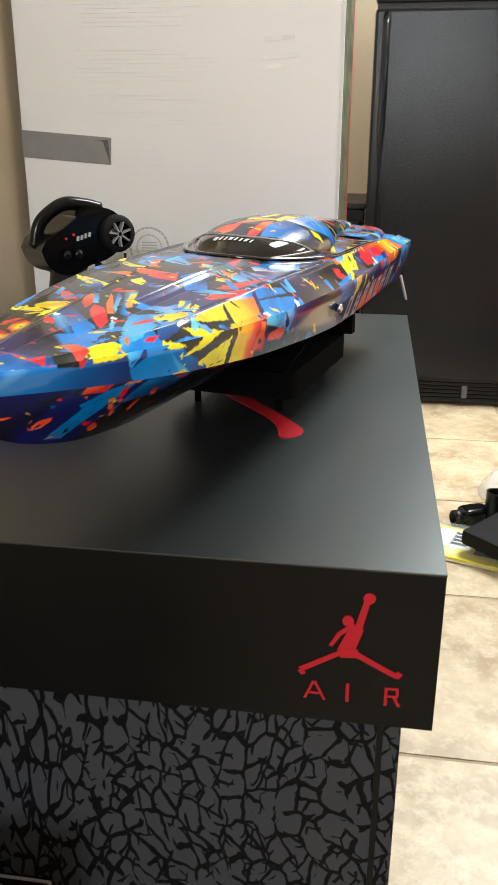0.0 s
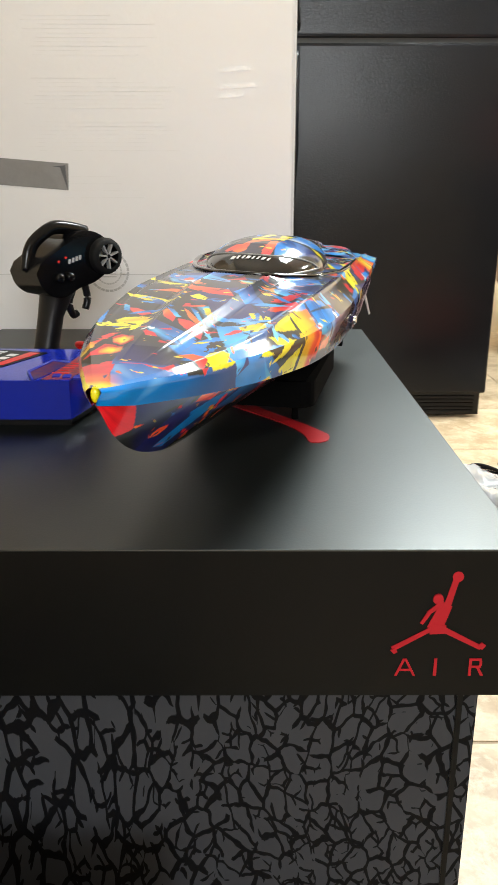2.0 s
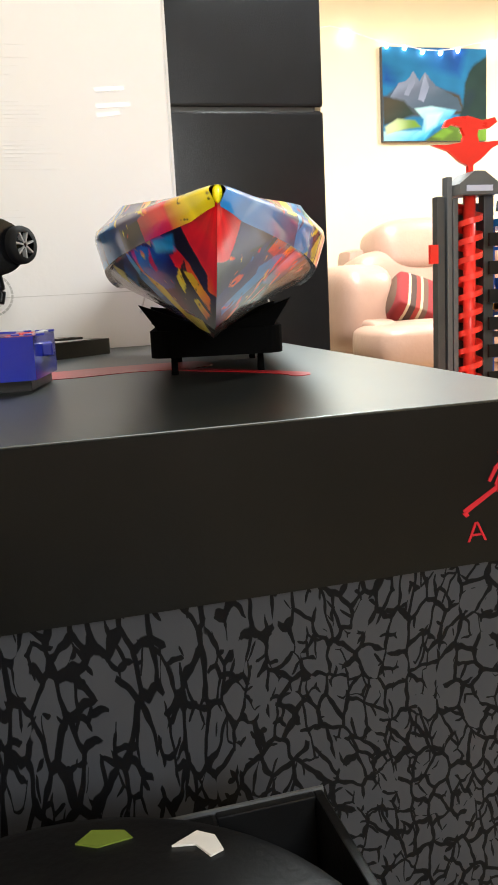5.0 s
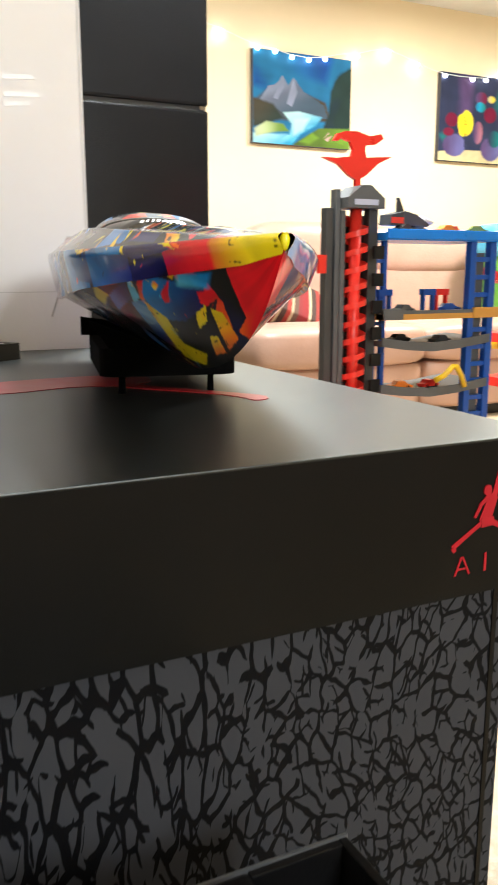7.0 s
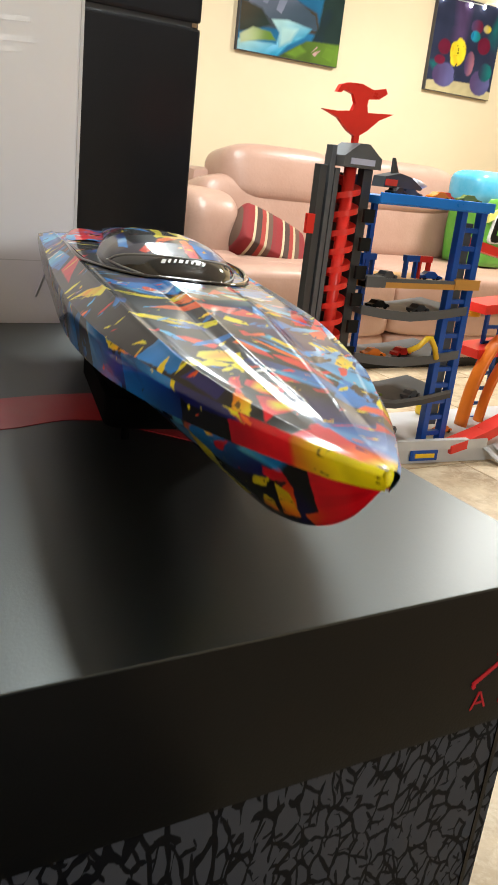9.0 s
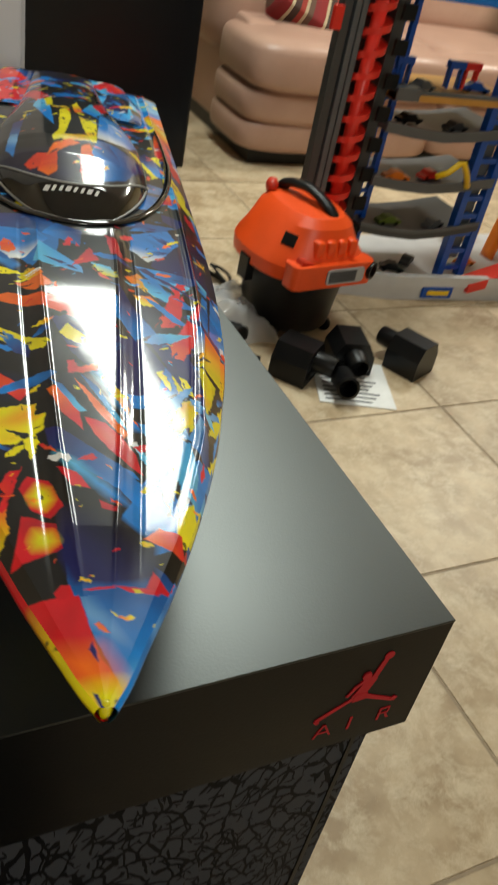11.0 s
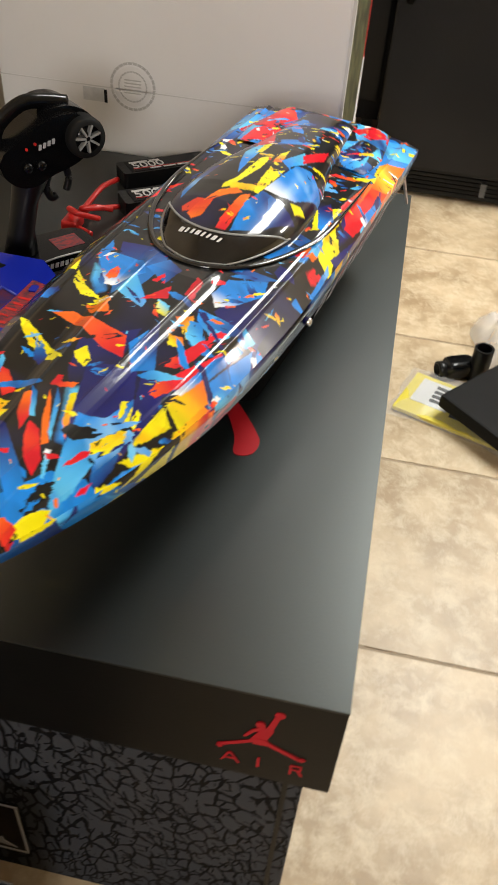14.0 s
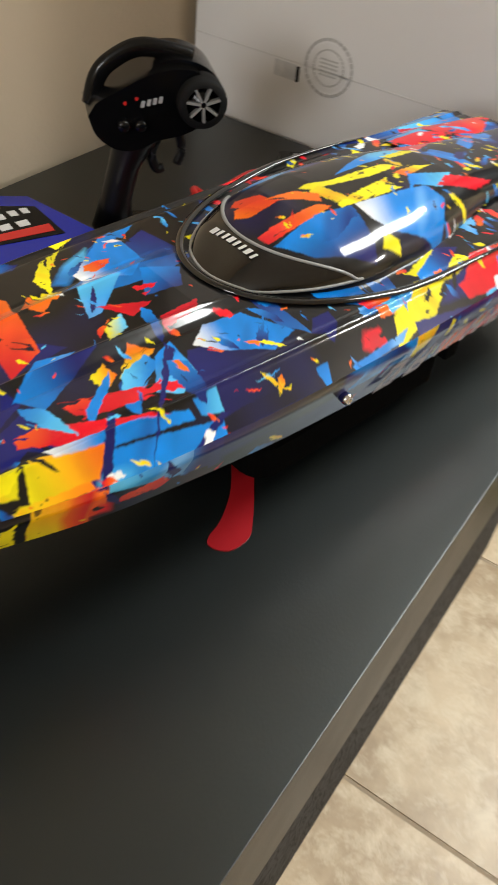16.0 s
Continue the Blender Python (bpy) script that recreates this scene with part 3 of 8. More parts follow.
def bow_shards(shard, some):
    some(5, 26, (0.1, 0.88), (-0.12, 0.12), 0.075, "nnbbkk")
    shard("rr", [(0.838, -0.097), (0.806, -0.055), (0.729, -0.049), (0.757, -0.077)], ragged=2.5, streaks=0.3)
    shard("bn", [(0.849, -0.122), (0.854, -0.081), (0.748, -0.087), (0.630, -0.108)])
    shard("bb", [(0.872, 0.075), (0.878, 0.125), (0.796, 0.125), (0.770, 0.088)])
    shard("wl", [(0.867, 0.030), (0.872, 0.074), (0.835, 0.072), (0.835, 0.037)])
    shard("rr", [(0.806, 0.002), (0.838, 0.045), (0.775, 0.049), (0.760, 0.015)], ragged=2.5, streaks=0.3)
    shard("ro", [(0.773, 0.098), (0.782, 0.125), (0.656, 0.125), (0.667, 0.104)])
    shard("yy", [(0.576, 0.098), (0.560, 0.111), (0.524, 0.120), (0.532, 0.102)])
    shard("yy", [(0.615, 0.068), (0.637, 0.092), (0.591, 0.090), (0.583, 0.075)], ragged=2)
    shard("lb", [(0.646, -0.122), (0.671, -0.105), (0.590, -0.100), (0.566, -0.113)])
    shard("rr", [(0.560, -0.111), (0.591, -0.081), (0.508, -0.105), (0.482, -0.110)])
    shard("bl", [(0.772, -0.064), (0.806, -0.013), (0.739, 0.002), (0.711, -0.040)], ragged=2)
    some(31, 110, (0.62, 0.88), (-0.12, 0.12), 0.020, "rrbblyynwk", ragged=2)
    shard("bn", [(0.006, 0.008), (0.062, -0.013), (0.083, -0.015), (0.087, 0.016), (0.067, 0.040), (0.027, 0.023)])
    shard("lb", [(0.005, 0.009), (0.012, 0.015), (0.029, 0.025), (0.027, 0.015), (0.014, 0.008)], soft=0.008)
    shard("nk", [(0.066, -0.011), (0.081, -0.017), (0.116, -0.018), (0.112, 0.006), (0.093, 0.031), (0.070, 0.029), (0.065, 0.007)], soft=0.004)
    shard("rr", [(0.057, -0.026), (0.055, -0.034), (0.031, -0.022), (0.003, -0.009), (-0.007, -0.001), (-0.003, 0.004), (0.006, 0.008), (0.015, 0.005), (0.024, -0.001), (0.059, -0.009)])
    shard("oo", [(0.029, -0.021), (0.029, -0.001), (0.009, 0.009), (-0.005, 0.005), (-0.002, -0.006)], soft=0.016)
    shard("yy", [(0.010, -0.011), (0.012, 0.007), (0.005, 0.010), (-0.006, 0.005), (-0.008, -0.002)], soft=0.012)
    shard("nn", [(0.007, -0.005), (0.007, -0.003), (-0.004, 0.000), (-0.003, -0.002)], ragged=1.5)
    shard("rr", [(0.061, -0.020), (0.065, -0.017), (0.065, -0.013), (0.058, -0.011), (0.057, -0.018)])
    shard("nn", [(0.029, -0.006), (0.033, -0.004), (0.024, -0.002), (0.022, -0.002)])
    shard("rr", [(0.062, -0.007), (0.064, 0.007), (0.063, 0.008), (0.061, -0.003)])
    shard("rr", [(0.064, 0.007), (0.064, 0.022), (0.062, 0.030), (0.060, 0.028), (0.061, 0.015)])
    shard("rr", [(0.064, 0.023), (0.074, 0.027), (0.060, 0.036), (0.062, 0.029)])
    shard("yy", [(0.063, 0.016), (0.063, 0.019), (0.061, 0.021), (0.061, 0.017)])
    shard("rr", [(0.076, -0.039), (0.091, -0.037), (0.109, -0.035), (0.103, -0.019), (0.087, -0.016), (0.081, -0.029)])
    shard("yy", [(0.092, -0.031), (0.099, -0.029), (0.098, -0.021), (0.092, -0.018), (0.087, -0.023), (0.087, -0.029)], soft=0.007)
    shard("rr", [(0.128, -0.037), (0.137, -0.033), (0.133, -0.022), (0.114, -0.015), (0.107, -0.021), (0.112, -0.030)])
    shard("yy", [(0.123, -0.032), (0.131, -0.028), (0.127, -0.022), (0.119, -0.020), (0.113, -0.024), (0.117, -0.030)], soft=0.006)
    shard("yo", [(0.083, -0.047), (0.101, -0.052), (0.112, -0.048), (0.116, -0.043), (0.099, -0.041), (0.088, -0.045)], ragged=2)
    shard("rr", [(0.113, -0.047), (0.134, -0.040), (0.145, -0.036), (0.127, -0.040), (0.111, -0.044)], ragged=2)
    shard("rr", [(0.118, 0.003), (0.113, 0.012), (0.110, 0.011), (0.112, 0.004)])


def fore_shards(shard, some):
    shard("kk", [(0.477, -0.118), (0.474, 0.031), (0.259, 0.058), (0.142, 0.027), (0.150, -0.067), (0.319, -0.109)])
    shard("kk", [(0.355, -0.036), (0.434, 0.007), (0.379, 0.056), (0.305, 0.056), (0.292, 0.022)])
    shard("nk", [(0.379, 0.056), (0.453, 0.077), (0.478, 0.106), (0.368, 0.104), (0.363, 0.075)])
    shard("nk", [(0.281, -0.020), (0.317, 0.018), (0.228, 0.028), (0.213, 0.014), (0.244, -0.008)])
    shard("nb", [(0.443, -0.073), (0.450, -0.024), (0.413, -0.012), (0.375, -0.015), (0.350, -0.032), (0.387, -0.050)])
    shard("bn", [(0.442, -0.083), (0.405, -0.059), (0.361, -0.044), (0.381, -0.064), (0.412, -0.081)])
    shard("lb", [(0.394, -0.074), (0.386, -0.060), (0.357, -0.041), (0.348, -0.046), (0.368, -0.063)], soft=0.004)
    shard("yy", [(0.418, -0.114), (0.412, -0.100), (0.378, -0.083), (0.370, -0.094)], ragged=2, streaks=0.25)
    shard("yy", [(0.378, -0.083), (0.355, -0.060), (0.342, -0.035), (0.341, -0.057), (0.357, -0.075)], ragged=2, streaks=0.25)
    shard("yo", [(0.337, -0.042), (0.349, -0.035), (0.339, -0.025), (0.329, -0.030)], ragged=2)
    shard("oo", [(0.328, -0.044), (0.335, -0.026), (0.325, -0.018), (0.315, -0.030)], ragged=2)
    shard("or", [(0.307, -0.065), (0.315, -0.048), (0.302, 0.012), (0.276, 0.023), (0.279, 0.002), (0.297, -0.031)])
    shard("yy", [(0.288, -0.083), (0.289, -0.077), (0.271, -0.049), (0.255, -0.021), (0.246, -0.025), (0.260, -0.055), (0.275, -0.073)], ragged=2, streaks=0.25)
    shard("yy", [(0.265, -0.015), (0.276, -0.010), (0.262, 0.002), (0.252, 0.002), (0.257, -0.009)], ragged=2)
    shard("yo", [(0.273, -0.032), (0.282, -0.018), (0.271, -0.025)], ragged=2)
    shard("bb", [(0.218, -0.088), (0.215, -0.073), (0.164, -0.061), (0.169, -0.073)])
    shard("nn", [(0.160, -0.069), (0.155, -0.062), (0.119, -0.051), (0.117, -0.056)])
    shard("yy", [(0.166, -0.071), (0.177, -0.058), (0.170, -0.052), (0.162, -0.060)], ragged=2)
    shard("yy", [(0.181, -0.055), (0.192, -0.050), (0.197, -0.029), (0.184, -0.030), (0.174, -0.049)], ragged=2)
    shard("yy", [(0.178, -0.037), (0.184, -0.032), (0.163, -0.027), (0.150, -0.031), (0.162, -0.035)], ragged=2)
    shard("rr", [(0.228, -0.060), (0.226, -0.051), (0.208, -0.032), (0.199, -0.038), (0.212, -0.051)])
    shard("or", [(0.207, -0.023), (0.211, -0.016), (0.193, -0.006), (0.172, -0.003), (0.186, -0.015)])
    shard("oo", [(0.218, -0.007), (0.210, -0.001), (0.171, 0.022), (0.166, 0.019), (0.189, 0.005)])
    shard("rr", [(0.183, -0.002), (0.179, 0.009), (0.157, 0.025), (0.141, 0.028), (0.150, 0.015), (0.168, 0.003)])
    shard("bl", [(0.215, -0.021), (0.211, -0.014), (0.188, -0.001), (0.187, -0.005)])
    shard("bl", [(0.222, -0.003), (0.212, 0.006), (0.174, 0.022), (0.178, 0.017)])
    shard("lb", [(0.225, 0.004), (0.232, 0.013), (0.198, 0.025), (0.178, 0.031), (0.177, 0.025), (0.202, 0.015)], soft=0.005)
    shard("yo", [(0.221, 0.009), (0.225, 0.014), (0.193, 0.026), (0.181, 0.029), (0.192, 0.020)], ragged=2)
    shard("nb", [(0.174, -0.024), (0.172, -0.015), (0.131, 0.030), (0.118, 0.043), (0.115, 0.025), (0.146, -0.009), (0.159, -0.022)])
    shard("lb", [(0.153, -0.019), (0.146, -0.006), (0.115, 0.020), (0.118, 0.010), (0.138, -0.009)], soft=0.006)
    shard("rr", [(0.142, -0.018), (0.138, -0.008), (0.126, -0.001), (0.128, -0.011)])
    shard("rr", [(0.131, -0.047), (0.141, -0.042), (0.142, -0.037), (0.124, -0.043)], ragged=2, streaks=0.25)
    shard("wl", [(0.166, 0.023), (0.167, 0.027), (0.142, 0.037), (0.142, 0.034)], ragged=2)
    shard("lb", [(0.242, -0.069), (0.237, -0.062), (0.214, -0.054), (0.219, -0.061)])
    shard("rr", [(0.235, -0.011), (0.223, -0.010), (0.225, -0.002), (0.236, -0.007)], ragged=2)
    shard("yy", [(0.236, -0.087), (0.231, -0.081), (0.223, -0.080)], ragged=2)


def mid_shards(shard, some):
    shard("nn", [(0.257, 0.002), (0.273, 0.038), (0.215, 0.065), (0.175, 0.058), (0.180, 0.030), (0.225, 0.013)])
    shard("lb", [(0.123, 0.055), (0.130, 0.048), (0.178, 0.031), (0.208, 0.024), (0.217, 0.051), (0.175, 0.059), (0.143, 0.060)])
    shard("bn", [(0.212, 0.043), (0.243, 0.052), (0.213, 0.068), (0.183, 0.064)])
    shard("lb", [(0.121, 0.055), (0.129, 0.049), (0.136, 0.050), (0.131, 0.057)], soft=0.007)
    shard("bb", [(0.295, 0.018), (0.318, 0.024), (0.290, 0.037), (0.268, 0.035)])
    shard("yy", [(0.236, 0.045), (0.239, 0.049), (0.223, 0.054), (0.218, 0.052)], ragged=2)
    shard("yy", [(0.235, 0.055), (0.238, 0.058), (0.213, 0.064), (0.183, 0.064), (0.181, 0.060), (0.209, 0.058)], ragged=2)
    shard("nn", [(0.275, 0.042), (0.278, 0.063), (0.245, 0.073), (0.209, 0.074), (0.184, 0.072), (0.177, 0.065), (0.214, 0.063)])
    shard("bn", [(0.175, 0.058), (0.198, 0.069), (0.178, 0.072), (0.158, 0.069), (0.157, 0.065)])
    shard("rr", [(0.149, 0.062), (0.158, 0.066), (0.150, 0.066), (0.143, 0.062)], ragged=2)
    shard("yy", [(0.201, 0.073), (0.247, 0.075), (0.256, 0.079), (0.257, 0.087), (0.243, 0.088), (0.214, 0.079)])
    shard("oy", [(0.287, 0.102), (0.279, 0.085), (0.253, 0.074), (0.250, 0.088), (0.225, 0.091), (0.230, 0.092), (0.265, 0.099)])
    shard("kk", [(0.192, 0.074), (0.217, 0.081), (0.238, 0.090), (0.226, 0.091), (0.204, 0.084), (0.181, 0.074)], ragged=2)
    shard("yy", [(0.184, 0.072), (0.207, 0.081), (0.227, 0.091), (0.207, 0.087), (0.191, 0.083), (0.190, 0.079)], ragged=2)
    shard("bb", [(0.153, 0.071), (0.180, 0.076), (0.208, 0.087), (0.192, 0.083), (0.164, 0.074)])
    shard("yy", [(0.158, 0.069), (0.168, 0.074), (0.166, 0.075), (0.154, 0.071)], ragged=2)
    shard("yy", [(0.093, 0.041), (0.112, 0.044), (0.124, 0.055), (0.112, 0.056), (0.093, 0.049)])
    shard("or", [(0.095, 0.024), (0.102, 0.033), (0.099, 0.045), (0.084, 0.045)])
    shard("kk", [(0.136, 0.037), (0.145, 0.044), (0.123, 0.053), (0.109, 0.043), (0.113, 0.037)], ragged=3, streaks=0.25)
    shard("yy", [(0.129, 0.025), (0.138, 0.036), (0.134, 0.036), (0.126, 0.028)], ragged=2)
    shard("nn", [(0.243, 0.052), (0.245, 0.058), (0.220, 0.063)], ragged=2)
    shard("nn", [(0.278, 0.101), (0.277, 0.094), (0.288, 0.094), (0.287, 0.103)], ragged=2)


def stern_shards(shard, some):
    shard("yy", [(0.534, 0.100), (0.539, 0.093), (0.594, 0.098), (0.563, 0.113), (0.540, 0.115), (0.524, 0.118)], ragged=1.5)
    shard("yy", [(0.571, 0.078), (0.585, 0.076), (0.622, 0.075), (0.623, 0.091), (0.580, 0.087)], ragged=2)
    shard("bb", [(0.509, 0.086), (0.544, 0.088), (0.537, 0.097), (0.504, 0.095)], ragged=2)
    shard("rr", [(0.499, 0.101), (0.515, 0.104), (0.500, 0.112), (0.493, 0.109)], soft=0.004, ragged=2)
    shard("ro", [(0.516, 0.090), (0.513, 0.082), (0.547, 0.087), (0.533, 0.093)], ragged=2)
    shard("lb", [(0.672, 0.042), (0.687, 0.059), (0.669, 0.075), (0.664, 0.061)], ragged=2)
    shard("lb", [(0.786, -0.116), (0.875, -0.111), (0.866, -0.080), (0.773, -0.082)])
    shard("rr", [(0.778, -0.097), (0.851, -0.082), (0.830, -0.062), (0.767, -0.072)], ragged=2.5, streaks=0.2)
    shard("lb", [(0.811, 0.096), (0.868, 0.056), (0.888, 0.067), (0.868, 0.081), (0.881, 0.115), (0.836, 0.118)])
    shard("nn", [(0.617, 0.093), (0.748, 0.106), (0.697, 0.119), (0.582, 0.109)], soft=0.004)
    shard("yo", [(0.751, 0.094), (0.784, 0.091), (0.821, 0.118), (0.790, 0.122), (0.749, 0.114), (0.725, 0.107)], ragged=2)
    shard("ro", [(0.640, 0.088), (0.707, 0.094), (0.737, 0.104), (0.722, 0.111), (0.649, 0.105), (0.614, 0.104)], ragged=1.5)
    shard("lb", [(0.640, 0.108), (0.690, 0.108), (0.676, 0.117), (0.632, 0.118)], ragged=1.5)
    shard("rr", [(0.864, -0.022), (0.862, 0.012), (0.788, 0.034), (0.787, 0.009)], ragged=2.5, streaks=0.2)
    shard("rr", [(0.860, 0.025), (0.846, 0.059), (0.788, 0.073), (0.779, 0.047)], ragged=2.5, streaks=0.2)
    shard("bn", [(0.787, -0.020), (0.794, 0.011), (0.742, 0.035), (0.737, 0.007)], ragged=2)
    shard("bb", [(0.797, 0.034), (0.788, 0.073), (0.735, 0.081), (0.738, 0.052)], ragged=2)
    shard("yy", [(0.723, 0.026), (0.740, 0.035), (0.718, 0.049), (0.699, 0.043)], ragged=2)
    shard("kk", [(0.756, 0.032), (0.751, 0.050), (0.715, 0.054), (0.726, 0.039)], ragged=2)
    shard("wb", [(0.366, -0.048), (0.410, -0.081), (0.422, -0.084), (0.418, -0.037), (0.395, -0.021), (0.368, -0.037)])
    shard("lb", [(0.357, -0.032), (0.390, -0.028), (0.354, 0.002), (0.343, 0.003)])
    shard("bn", [(0.270, 0.034), (0.290, 0.024), (0.332, 0.027), (0.280, 0.050)])
    shard("bn", [(0.405, -0.026), (0.431, -0.015), (0.417, 0.005), (0.388, 0.002)])
    shard("rr", [(0.354, -0.005), (0.388, 0.009), (0.368, 0.015)], ragged=2, streaks=0.25)
    shard("rr", [(0.382, 0.025), (0.415, 0.023), (0.407, 0.031), (0.378, 0.034)], ragged=2, streaks=0.25)
    shard("rr", [(0.386, -0.011), (0.404, -0.006), (0.388, 0.002)], ragged=2, streaks=0.25)
    shard("yl", [(0.345, 0.015), (0.363, 0.009), (0.358, 0.023), (0.341, 0.028)], ragged=2)
    shard("ro", [(0.339, 0.016), (0.353, 0.010), (0.338, 0.023)], ragged=2)
    shard("oy", [(0.350, 0.033), (0.363, 0.044), (0.345, 0.054), (0.329, 0.054)], ragged=2)
    shard("yo", [(0.314, 0.044), (0.328, 0.038), (0.329, 0.051), (0.317, 0.057)], ragged=2)
    shard("lb", [(0.332, 0.051), (0.354, 0.045), (0.357, 0.055), (0.335, 0.069), (0.323, 0.065)], ragged=2)
    shard("bl", [(0.358, 0.050), (0.375, 0.043), (0.372, 0.074), (0.353, 0.084), (0.340, 0.075)])
    shard("rr", [(0.288, 0.050), (0.305, 0.056), (0.368, 0.077), (0.359, 0.081), (0.315, 0.072), (0.293, 0.068)], ragged=2, streaks=0.25)
    shard("bb", [(0.298, 0.063), (0.327, 0.045), (0.321, 0.055), (0.294, 0.075)], ragged=2)
    shard("rr", [(0.255, 0.058), (0.268, 0.058), (0.327, 0.086), (0.341, 0.092), (0.281, 0.080), (0.253, 0.065)], ragged=2)
    shard("bl", [(0.268, 0.040), (0.281, 0.049), (0.285, 0.076), (0.267, 0.054)], ragged=2)
    shard("wb", [(0.263, 0.074), (0.297, 0.081), (0.350, 0.093), (0.351, 0.098), (0.297, 0.090), (0.282, 0.091), (0.267, 0.085)])
    shard("rr", [(0.292, 0.092), (0.337, 0.102), (0.327, 0.104), (0.295, 0.097)], ragged=2)
    shard("bl", [(0.355, 0.090), (0.373, 0.090), (0.371, 0.102), (0.356, 0.098)])
    shard("wb", [(0.385, 0.054), (0.404, 0.042), (0.433, 0.046), (0.453, 0.078), (0.428, 0.085), (0.397, 0.067)], ragged=1.5)
    shard("oo", [(0.415, 0.069), (0.429, 0.074), (0.421, 0.077)], ragged=2)
    shard("bb", [(0.292, 0.090), (0.368, 0.104), (0.366, 0.112), (0.343, 0.110), (0.316, 0.108), (0.283, 0.103)])
    shard("lb", [(0.281, 0.100), (0.289, 0.098), (0.326, 0.106), (0.319, 0.109), (0.283, 0.103)], soft=0.005)
    shard("oy", [(0.295, 0.087), (0.248, 0.078), (0.242, 0.091), (0.283, 0.098)])
    shard("kk", [(0.248, 0.072), (0.249, 0.078), (0.243, 0.091), (0.238, 0.090)], ragged=2)
    shard("yy", [(0.202, 0.074), (0.220, 0.076), (0.248, 0.078), (0.236, 0.083), (0.217, 0.080)], ragged=2)
    shard("yy", [(0.206, 0.063), (0.235, 0.060), (0.232, 0.064), (0.202, 0.071)], ragged=2)
    shard("nn", [(0.372, 0.042), (0.373, 0.051), (0.312, 0.108), (0.312, 0.108), (0.330, 0.089)], ragged=2)
    shard("nn", [(0.307, 0.072), (0.311, 0.075), (0.288, 0.102), (0.281, 0.102)], ragged=2)
    shard("nn", [(0.368, 0.101), (0.374, 0.103), (0.350, 0.111), (0.341, 0.110)], ragged=2)
    shard("nk", [(0.365, 0.112), (0.459, 0.118), (0.506, 0.119), (0.480, 0.118), (0.350, 0.111)])
    shard("yy", [(0.413, 0.105), (0.425, 0.107), (0.422, 0.108)], ragged=2)
    shard("lb", [(0.401, 0.097), (0.422, 0.097), (0.416, 0.099)], ragged=2)
    shard("rr", [(0.383, 0.096), (0.403, 0.101), (0.397, 0.101)], ragged=2, streaks=0.25)
    shard("yy", [(0.545, 0.097), (0.570, 0.096), (0.586, 0.105), (0.569, 0.114), (0.546, 0.113), (0.542, 0.108)], ragged=2)
    shard("rr", [(0.502, 0.102), (0.514, 0.103), (0.517, 0.113), (0.499, 0.112)], ragged=2)
    shard("bb", [(0.477, 0.114), (0.540, 0.111), (0.530, 0.116), (0.480, 0.118)])
    shard("oo", [(0.519, 0.091), (0.534, 0.095), (0.535, 0.101), (0.519, 0.099)], ragged=2)
    shard("lb", [(0.528, 0.091), (0.563, 0.092), (0.555, 0.098), (0.532, 0.100)])
    shard("nn", [(0.549, 0.110), (0.631, 0.120), (0.603, 0.120), (0.548, 0.119)])
    shard("rr", [(0.607, 0.104), (0.719, 0.101), (0.728, 0.109), (0.636, 0.116), (0.612, 0.114)])
    shard("wb", [(0.649, 0.110), (0.698, 0.113), (0.690, 0.119), (0.647, 0.120)])
    shard("oy", [(0.718, 0.102), (0.765, 0.096), (0.773, 0.118), (0.737, 0.116)])
    shard("bn", [(0.579, 0.083), (0.620, 0.068), (0.638, 0.077), (0.596, 0.096), (0.575, 0.093)])
    shard("yy", [(0.569, 0.088), (0.615, 0.095), (0.637, 0.096), (0.603, 0.099), (0.570, 0.094)], ragged=2)
    some(32, 120, (0.15, 0.62), (-0.11, 0.11), 0.005, "yyyrrrobk", ragged=2)
    some(33, 30, (0.04, 0.15), (-0.06, 0.06), 0.004, "yroo", ragged=2)
    some(34, 50, (0.62, 0.74), (-0.11, 0.11), 0.009, "rrbblynwk", ragged=2)


